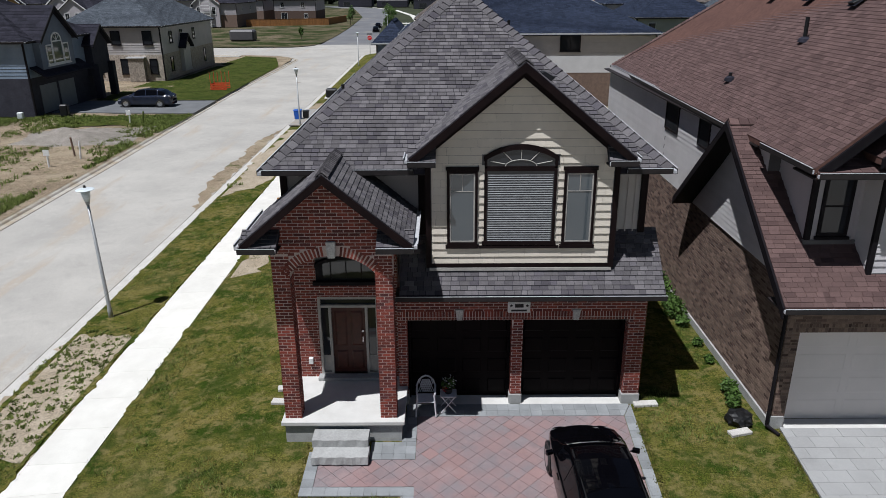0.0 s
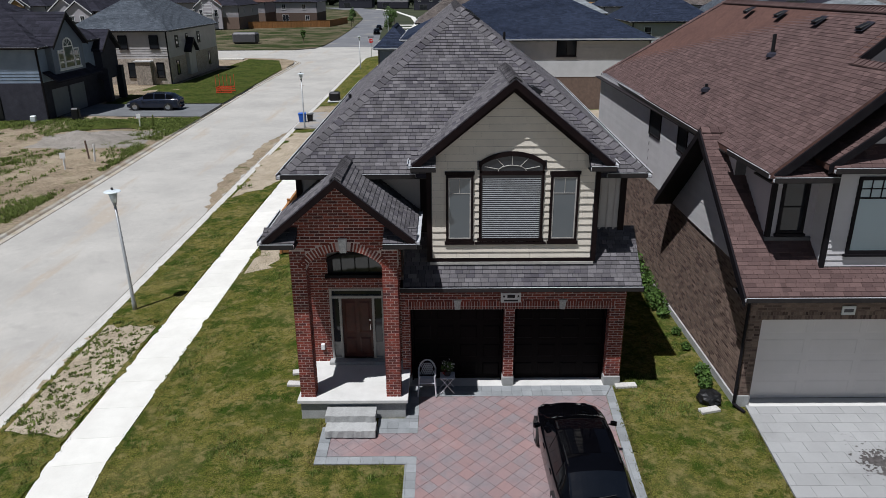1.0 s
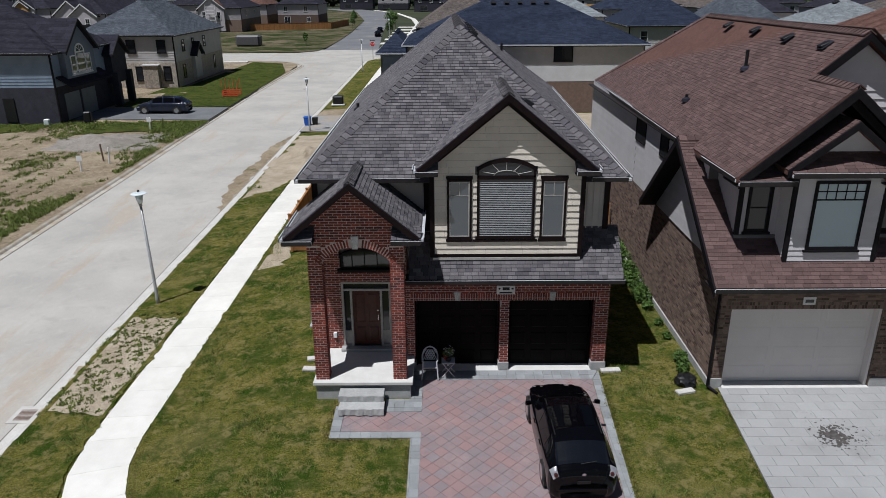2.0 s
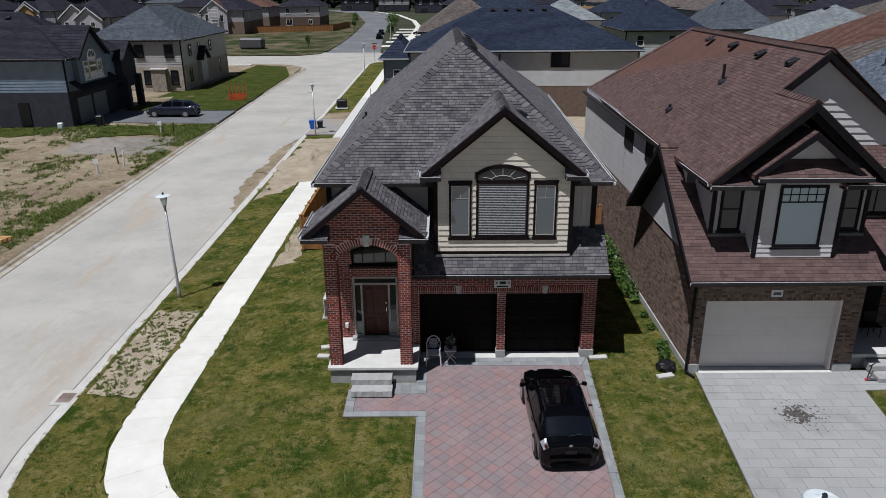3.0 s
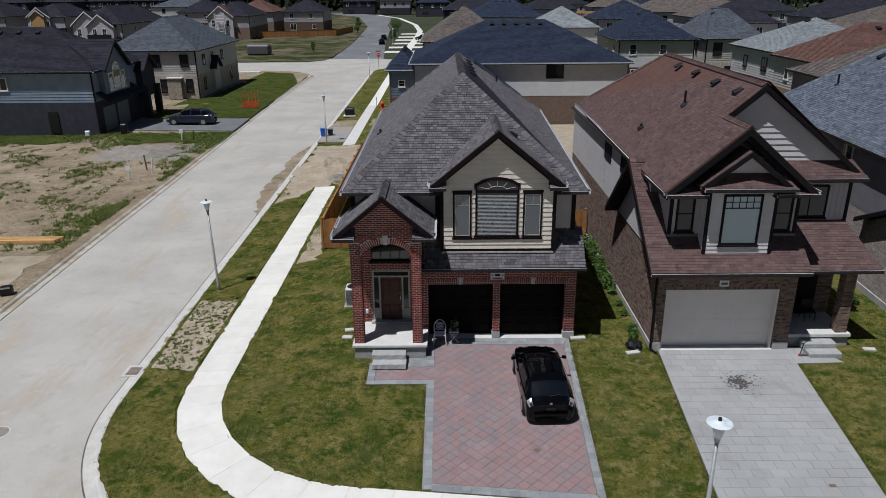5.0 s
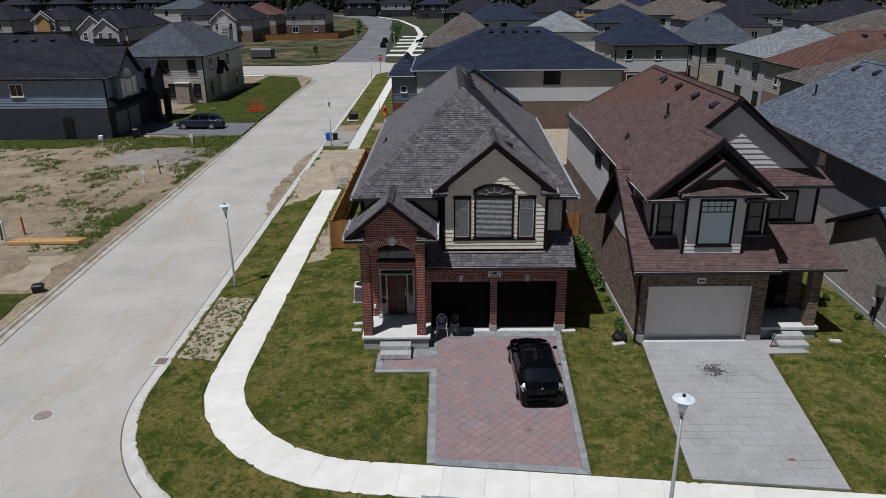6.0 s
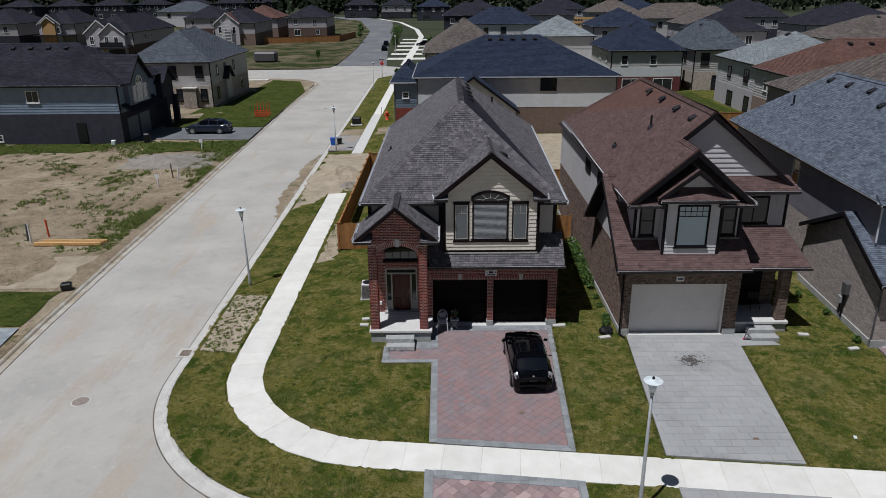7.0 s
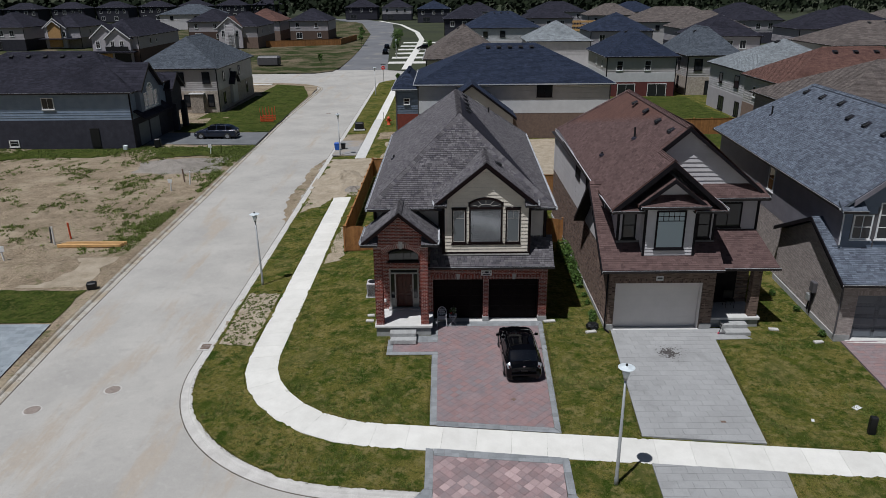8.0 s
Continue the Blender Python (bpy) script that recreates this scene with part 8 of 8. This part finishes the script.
for x, y in ((-16.25, 14.35), (-19.25, 12.6), (-18.2, 96)):
    t = thing("manhole_cover", (x, y, -.735), "dusty round iron manhole cover in the pale road", "manhole", "manhole covers")
    part("rim", Geo().lathe((x, y, -.745), [(.42, 0), (.42, .012), (.38, .013)], 28), KERB, t)
    part("lid", Geo().lathe((x, y, -.73), [(.36, 0), (.36, .004), (.33, .006)], 28), IRON_DUSTY, t)
basin = thing("catch_basin", (-13.1, 18.75, -.74), "rusty catch basin grate at the kerb", "drain")
part("apron", Geo().box(-13.45, 18.25, -.74, -12.6, 19.2, -.70), KERB, basin)
for i in range(9):
    part("grate_bar", Geo().box(-13.3, 18.4 + i * .07, -.70, -12.8, 18.43 + i * .07, -.685), IRON, basin)
# dark tyre and oil stain on the pale drive
rnd = random.Random(8)
g = Geo()
for i in range(340):
    rr = abs(rnd.gauss(0, .5))
    aa = rnd.uniform(0, 6.28)
    x, y = 11.45 + rr * math.cos(aa) * 1.05 + .15 * rr, 16.45 + rr * math.sin(aa) * 1.15
    r = rnd.uniform(.012, .075) * (1.25 - min(1, rr))
    if r > .008:
        k = 7
        z = .02 + (y - 18.95) * .036 + .029 + i * .00001
        g.poly([(x + r * rnd.uniform(.5, 1.3) * math.cos(6.283 * j / k), y + r * rnd.uniform(.5, 1.3) * math.sin(6.283 * j / k), z) for j in range(k)])
ob = part("oil_stain", g, STAIN, None)
tagged(ob, "dark speckled oil stain on the pale paving", "stain", "", "stuff")
# wheelie bins, box, hydrant, goals, sign
for x, y, m_, k in ((-12.75, 67.6, BLUE, .62), (-12.1, 68.0, BLACK, .5)):
    t = thing("recycling_bin", (x, y, -.4), "blue recycling box at the kerb" if m_ is BLUE else "black bin at the kerb", "bin", "bins")
    g = Geo()
    a, b, top = .42 * k, .52 * k, -.4 + 1.25 * k
    g.solid([(x - a, y - a, -.4), (x + a, y - a, -.4), (x + a, y + a, -.4), (x - a, y + a, -.4)], [(x - b, y - b, top), (x + b, y - b, top), (x + b, y + b, top), (x - b, y + b, top)])
    part("body", g, m_, t, bevel=.03)
    part("rim", Geo().box(x - b - .03, y - b - .03, top, x + b + .03, y + b + .03, top + .05), m_, t, bevel=.015)
block("transformer_box", -11.6, 80.6, -.38, 1.2, 1.0, .95, 4, BLACK, "black utility transformer box on a pad", "utility box")
block("transformer_pad", -11.6, 80.5, -.45, 1.5, 1.4, .1, 4, SLAB, "concrete pad under the utility box", "pad")
hy = thing("hydrant", (-7.8, 83.4, -.4), "orange-red fire hydrant on the lawn", "hydrant")
part("barrel", Geo().lathe((-7.8, 83.4, -.4), [(.28, 0), (.28, .1), (.2, .14), (.2, .9), (.27, .95), (.2, 1.1), (.08, 1.25)], 16), ORANGE, hy, smooth=True)
part("nozzle", Geo().rod((-8.2, 83.4, .3), (-7.4, 83.4, .3), .11, 12), ORANGE, hy)
part("marker_rod", Geo().rod((-8.5, 83.4, -.4), (-8.5, 83.4, 1.4), .03), WEEDS, hy)
og = thing("barrier_fence", (-25.9, 88.4, -.5), "orange mesh barrier round a pit", "barrier")
for i in range(5):
    for j, (x, y) in enumerate(((-26.8 + i * .45, 87.7), (-26.8 + i * .45, 89.2))):
        part("stake", Geo().rod((x, y, -.5), (x, y, 1.55 if i % 2 == 0 else 1.25), .03, 6), ORANGE, og)
for z in (-.45, -.2, .05):
    part("mesh_strip", Geo().box(-26.85, 87.66, z, -24.95, 87.70, z + .14), ORANGE, og)
    part("mesh_strip", Geo().box(-26.85, 89.16, z, -24.95, 89.20, z + .14), ORANGE, og)
    part("mesh_strip", Geo().box(-26.87, 87.7, z, -26.83, 89.16, z + .14), ORANGE, og)
ss = thing("stop_sign", (-12.7, 135.2, -.5), "red octagonal stop sign at the corner", "road sign")
part("post", Geo().rod((-12.7, 135.2, -.6), (-12.7, 135.2, 2.6), .05), POLE, ss)
for r, y, m_ in ((.46, 135.10, WHITE), (.42, 135.07, RED)):
    g = Geo()
    o8 = [(-12.7 + r * math.cos(radians(22.5 + 45 * i)), 2.2 + r * math.sin(radians(22.5 + 45 * i))) for i in range(8)]
    g.solid([(x, y, z) for x, z in o8], [(x, y + .025, z) for x, z in o8])
    part("plate", g, m_, ss)
part("street_blade", Geo().box(-13.2, 135.16, 2.75, -12.2, 135.2, 2.95), TRIM_GREY, ss)
txt = bpy.data.curves.new("legend", "FONT")
txt.body, txt.size, txt.align_x, txt.align_y, txt.extrude = "STOP", .26, 'CENTER', 'CENTER', .004
tob = new("legend", txt)
me = bpy.data.meshes.new_from_object(tob)
bpy.data.objects.remove(tob)
me.transform(pose(-12.7, 135.06, 2.2, 90, 0, 0))
part("legend", me, WHITE, ss)
block("skip", -44.5, 169.5, -.55, 5.5, 3, 2.4, 0, TRIM_GREY, "dark metal skip on bare ground", "skip")

# the building lot: beams, pipes, stakes, heaps
t = thing("timber_stack", (-27, 34.6, -.5), "long raw timber beams lying on the lot", "timber")
for i in range(3):
    part("beam", Geo().box(-29.2 + i * .2, 34.3 + i * .28, -.52, -24.4 + i * .1, 34.5 + i * .28, -.30), LUMBER, t, bevel=.01)
for i, (x, y, h_, m_) in enumerate(((-29.9, 35.3, 1.3, WHITE), (-30.3, 35.6, 1.2, TRIM_GREY), (-25.4, 52.8, 1.2, WHITE), (-26.4, 50.4, 1.0, WHITE), (-26.2, 53.6, 1.3, IRON), (-31.6, 31.6, 1.0, WHITE), (-29.3, 36.6, 1.2, ORANGE), (-27.6, 66.6, 1.1, WHITE), (-26.4, 66.6, 1.0, WEEDS))):
    t = thing("marker_stake", (x, y, -.55), "upright service stake or pipe on the lot", "stake", "lot stakes")
    part("stake", Geo().rod((x, y, -.6), (x + .12 * math.sin(i), y, -.5 + h_), .07, 8), m_, t)
    if i in (3, 5, 7):
        part("notice", Geo().box(x - .2, y - .08, .2, x + .2, y - .05, .6), WHITE, t)
block("plastic_crate", -22.9, 26.5, -.55, .6, .5, .45, 20, BLACK, "black crate standing by the kerb", "crate")
block("plastic_crate", -38.6, 68.9, -.5, .5, .4, .6, 10, LAMP_WHITE, "white and green paint buckets by the wall", "bucket")
block("waste_bin", -35.2, 70.3, -.5, .7, .7, 1.1, 10, BLACK, "black waste bin by the drive", "bin", "bins")


def heap(name, c, r, h_, material, label, seed):
    bm = bmesh.new()
    bmesh.ops.create_grid(bm, x_segments=36, y_segments=36, size=1)
    bmesh.ops.delete(bm, geom=[v for v in bm.verts if v.co.xy.length > 1.0], context="VERTS")
    for v in bm.verts:
        d = v.co.xy.length
        k = max(0.0, 1 - d * d) ** 1.6
        n = noise.noise(Vector((v.co.x * 2.2 + seed, v.co.y * 2.2, seed))) * .45 + noise.noise(Vector((v.co.x * 7, v.co.y * 7, seed))) * .16
        v.co = Vector((c[0] + v.co.x * r[0], c[1] + v.co.y * r[1], c[2] - .12 + h_ * k * (1 + n * 1.4)))
    me = bpy.data.meshes.new("heap")
    bm.to_mesh(me)
    bm.free()
    t = tagged(part(name, me, material, None, "", smooth=False), label, "heap", "", "")
    return t


heap("gravel_mound", (-10.3, 53.4, -.52), (3.0, 5.6), .75, SAND, "low sandy gravel heap past the pavement's end", 2)
heap("soil_mound", (-8.6, 49.6, -.52), (1.7, 1.9), .5, GRAVEL, "low heap of rubble and soil", 5)
heap("gravel_mound", (-29.5, 60.5, -.65), (5.2, 3.4), .85, GRAVEL, "grey gravel heap on the building lot", 7)
heap("soil_mound", (-31.5, 33.6, -.7), (3.0, 1.8), .6, DIRT, "brown soil heap on the lot", 9)

# ---- planting ----
def tree(x, y, h_, r, seed, label, z=-.5):
    t = thing("tree", (x, y, z), label, "tree", "street trees")
    rnd = random.Random(seed)
    g = Geo()
    g.rod((x, y, z), (x + .1, y, z + h_ * .55), .09, 8, .05)
    for i in range(6):
        a = rnd.uniform(0, 6.28)
        g.rod((x + .05, y, z + h_ * (.3 + .05 * i)), (x + r * .7 * math.cos(a), y + r * .7 * math.sin(a), z + h_ * (.55 + .07 * i)), .035, 6, .012)
    part("trunk", g, BARK, t)
    g = Geo()
    for k in range(9):
        a = rnd.uniform(0, 6.28)
        c = Vector((x + r * .55 * math.cos(a) * rnd.random(), y + r * .55 * math.sin(a) * rnd.random(), z + h_ * rnd.uniform(.45, .95)))
        for _ in range(70):
            d = Vector((rnd.gauss(0, 1), rnd.gauss(0, 1), rnd.gauss(0, 1))).normalized() * r * .5 * rnd.random() ** .4
            u = Vector((rnd.gauss(0, 1), rnd.gauss(0, 1), rnd.gauss(0, 1))).normalized()
            w = u.orthogonal().normalized()
            s = .16 * rnd.uniform(.6, 1.3)
            p = c + d
            g.poly([p - u * s, p + w * s * .6, p + u * s, p - w * s * .6])
    ob = part("crown", g, LEAF, t)
    ob["kind"] = "stuff"


for i, (x, y, h_) in enumerate(((-13.6, 193, 5), (-14.4, 204, 6.5), (-14.8, 222, 5.5), (-15.2, 240, 5), (-9.2, 128.5, 2.2), (-31.5, 170, 2.6), (-28.5, 236, 5), (-31, 262, 5), (-4, 190, 4.5), (24, 56, 2.2))):
    tree(x, y, h_, h_ * .28, 40 + i, "young leafy street tree" if h_ > 3 else "small leafy sapling on the lawn")
rnd = random.Random(5)
g = Geo()
for i in range(5200):
    x = rnd.uniform(-330, 330)
    y = 500 + 60 * rnd.random() + 25 * noise.noise(Vector((x * .02, 0, 0)))
    z = rnd.random() ** .7 * (11 + 4 * noise.noise(Vector((x * .06, 2, 0))))
    u = Vector((rnd.gauss(0, 1), rnd.gauss(0, 1), rnd.gauss(0, 1))).normalized()
    w = u.orthogonal().normalized()
    s = rnd.uniform(1.2, 2.6)
    p = Vector((x, y, z))
    g.poly([p - u * s, p + w * s, p + u * s, p - w * s])
tagged(part("woodland", g, DARK_LEAF, None), "dark belt of trees behind the estate", "woodland", "", "stuff")

shr = [(8.35, 20.3, .22), (8.25, 20.0, .2), (8.4, 20.7, .25), (8.4, 24.9, .25), (8.35, 25.6, .42), (8.4, 26.3, .35), (8.4, 27.2, .45), (8.4, 28.0, .5), (8.4, 29.2, .55), (8.42, 30.4, .6), (8.4, 31.4, .55), (8.45, 22.4, .15), (8.45, 23.5, .16), (20.2, 21.2, .2), (20.1, 18.1, .22), (19.8, 23.5, .2)]
for i, (x, y, r) in enumerate(shr):
    t = thing("shrub", (x, y, -.05), "leafy green self-sown shrub along the house wall", "shrub", "wall shrubs")
    leaves("foliage", LEAF, t, (x, y, r * .75), r, int(90 + 500 * r), .055 + .05 * r, 60 + i, .9)


def blades(name, spots, material, label, seed, h0, h1, n, spread_, width=.006):
    """Tufts of narrow blades; spots: (x, y, z, scale)."""
    rnd = random.Random(seed)
    g = Geo()
    for x, y, z, sc in spots:
        for _ in range(n):
            a = rnd.uniform(0, 6.283)
            r = spread_ * rnd.random() * sc
            bx, by = x + r * math.cos(a), y + r * math.sin(a)
            b = rnd.uniform(0, 6.283)
            h_ = rnd.uniform(h0, h1) * sc
            lx, ly = math.cos(b) * h_ * .7, math.sin(b) * h_ * .7
            wx, wy = -math.sin(b) * width * sc, math.cos(b) * width * sc
            k = len(g.v)
            g.v += [(bx - wx, by - wy, z - .01), (bx + wx, by + wy, z - .01), (bx + lx, by + ly, z + h_)]
            g.f.append((k, k + 1, k + 2))
    return tagged(part(name, g, material, None), label, "grass", "", "stuff")


def on_lawn(x, y):
    df = (y - (10.65 - .11 * (x + .75))) * .994
    fk = y - (6.1 - .117 * (x + .75))
    if fk < .5 or x < -12.35 or math.hypot(min(0, x + 2.85), min(0, y - 16.42)) > 9.5 and x < -2.85 and y < 16.42:
        return False
    rr = math.hypot(x - CX, y - CY)
    if x < CX and y < CY:
        if R0 - .76 < rr < R0 + .76:
            return False
    elif x < CX and -10.15 < x < -8.6:
        return False
    elif x >= CX and -1.78 < df < .05:
        return False
    if -.72 < x < 5.0 + .045 * (y - 10) and y < 20.2 or -3.05 < x < -.6 and 16.5 < y < 21:
        return False
    if -3.9 < x < 5.75 and y > 18.4 or x > 8.1 and x < 14.3 and y < 19 and x > 8.35 + .07 * (y - 9.5) - .1 and x < 13.5 + .1 * (y - 9):
        return False
    if x > 8.5 and x < 17.3 and y > 17.8 or x > 20.3:
        return False
    if -12.75 < x < -10.3 and 18.6 < y < 25:
        return False
    return True


rnd = random.Random(33)
spots, green = [], []
while len(spots) < 16000:
    x, y = rnd.uniform(-12.4, 20.3), 5 + 38 * rnd.random() ** 1.5
    if on_lawn(x, y):
        spots.append((x, y, height(x, y), rnd.uniform(.7, 1.3)))
while len(green) < 5200:
    x, y = rnd.uniform(-12.4, 20.3), 5 + 36 * rnd.random() ** 1.4
    if on_lawn(x, y) and noise.noise(Vector((x * .55, y * .55, 4))) + .5 * noise.noise(Vector((x * 1.7, y * 1.7, 1))) > .22:
        green.append((x, y, height(x, y), rnd.uniform(.8, 1.5)))
blades("lawn_blades", spots, BLADES, "dry straw-green grass blades", 1, .03, .07, 6, .10)
blades("green_tufts", green, WEEDS, "lush green tufts in the lawn", 2, .04, .09, 7, .10, .009)
# overgrown edges of pavement and drives
edge = []
def along(p, q, step, off):
    p, q = Vector((*p, 0)), Vector((*q, 0))
    d = (q - p).normalized()
    n = Vector((-d.y, d.x, 0))
    s = 0.0
    while s < (q - p).length:
        c = p + d * s + n * (off + rnd.gauss(0, .035))
        if noise.noise(Vector((c.x * .9, c.y * .9, 9))) > -.25:
            edge.append((c.x, c.y, height(c.x, c.y) + .015, rnd.uniform(.7, 1.5)))
        s += step * rnd.uniform(.4, 1.6)
along((-.68, 10.7), (-.68, 16.5), .05, .03)
along((-3.0, 16.52), (-.7, 16.52), .04, -.03)
along((-3.05, 16.6), (-3.05, 18.4), .05, .02)
along((5.06, 10.1), (5.5, 20.0), .05, -.03)
along((8.36, 9.6), (9.05, 18.9), .05, .03)
along((13.5, 9.1), (14.4, 17.7), .05, -.03)
for p, q in zip(KERB_EAST[8:46], KERB_EAST[9:46]):
    if p[1] < 48 and p[0] < 8:
        along((p[0], min(p[1], 48)), q, .06, .68)
blades("edge_grass", edge, BLADES, "ragged grass growing over the edges of the paving", 3, .012, .032, 12, .11, .014)
def turf_lip(name, pts, near, far_off, side, lift, label, seed, wave=.17):
    """A ragged lip of turf creeping over the edge of paving; near, far_off: its edges' distance from the line."""
    rnd = random.Random(seed)
    fine = finer(pts, .12)
    g = Geo()
    for i, (x, y) in enumerate(fine):
        (ax, ay), (bx, by) = fine[max(0, i - 1)], fine[min(len(fine) - 1, i + 1)]
        d = math.hypot(bx - ax, by - ay)
        nx, ny = (by - ay) / d * side, -(bx - ax) / d * side
        q = .9 * noise.noise(Vector((x * .8, y * .8, seed))) + .8 * noise.noise(Vector((x * 3.1, y * 3.1, seed))) + .3 * rnd.uniform(-1, 1)
        a = near - wave * max(-.25, q)
        for off, up_ in ((a, -.012), (a + .03, lift), (far_off, lift * .6), (far_off + .1, -.01)):
            px, py = x + nx * off, y + ny * off
            g.v.append((px, py, height(px, py) + up_))
    for i in range(len(fine) - 1):
        for k in range(3):
            q = (i * 4 + k, i * 4 + k + 1, i * 4 + k + 5, i * 4 + k + 4)
            g.f.append(q if side < 0 else q[::-1])
    return tagged(part(name, g, GRASS), label, "grass", "", "stuff")


for k, run in enumerate((line[:29], line[33:36], line[39:44])):
    for side in (-1, 1):
        turf_lip("turf_lip", run, .83, .95, side, .05, "ragged turf creeping over the pavement's edge", 4 + k * 2 + side)
turf_lip("turf_lip", [p for p in finer(KERB_EAST, .5) if p[1] < 46 and p[0] < -1.6], .62, .76, -1, .035, "ragged turf hanging over the kerb", 6, .12)
# weeds on bare ground
ws = []
while len(ws) < 340:
    x, y = rnd.uniform(-12.55, -10.3), rnd.uniform(18.5, 25.8)
    ws.append((x, y, height(x, y) + .015, rnd.uniform(.6, 1.7)))
blades("verge_weeds", ws, WEEDS, "low weeds on the bare verge", 4, .02, .055, 14, .09, .026)
ws = []
while len(ws) < 8000:
    x, y = -23.5 - 38 * rnd.random() ** 1.4, rnd.uniform(33, 71)
    patchy = noise.noise(Vector((x * .22, y * .16, 2))) * .7 + noise.noise(Vector((x * .8, y * .6, 5))) * .6
    edge_w = max(0, 1 - (-23.5 - x) / 3.5) * .35 + max(0, 1 - abs(y - 68) / 5) * .7
    if patchy + edge_w > .06 + .5 * rnd.random():
        ws.append((x, y, lot_z(x, y) + .01, rnd.uniform(.4, 1.5)))
for x, y, r, k in ((-7.9, 50, 1.2, 60), (-8.3, 48.2, .8, 40), (-12.2, 45, .6, 10)):
    ws += [(x + rnd.gauss(0, r * .4), y + rnd.gauss(0, r * .5), -.4, rnd.uniform(.6, 1.2)) for _ in range(k)]
blades("lot_weeds", ws, WEEDS, "low rough weeds scattered over the building lot", 5, .05, .17, 10, .2, .03)
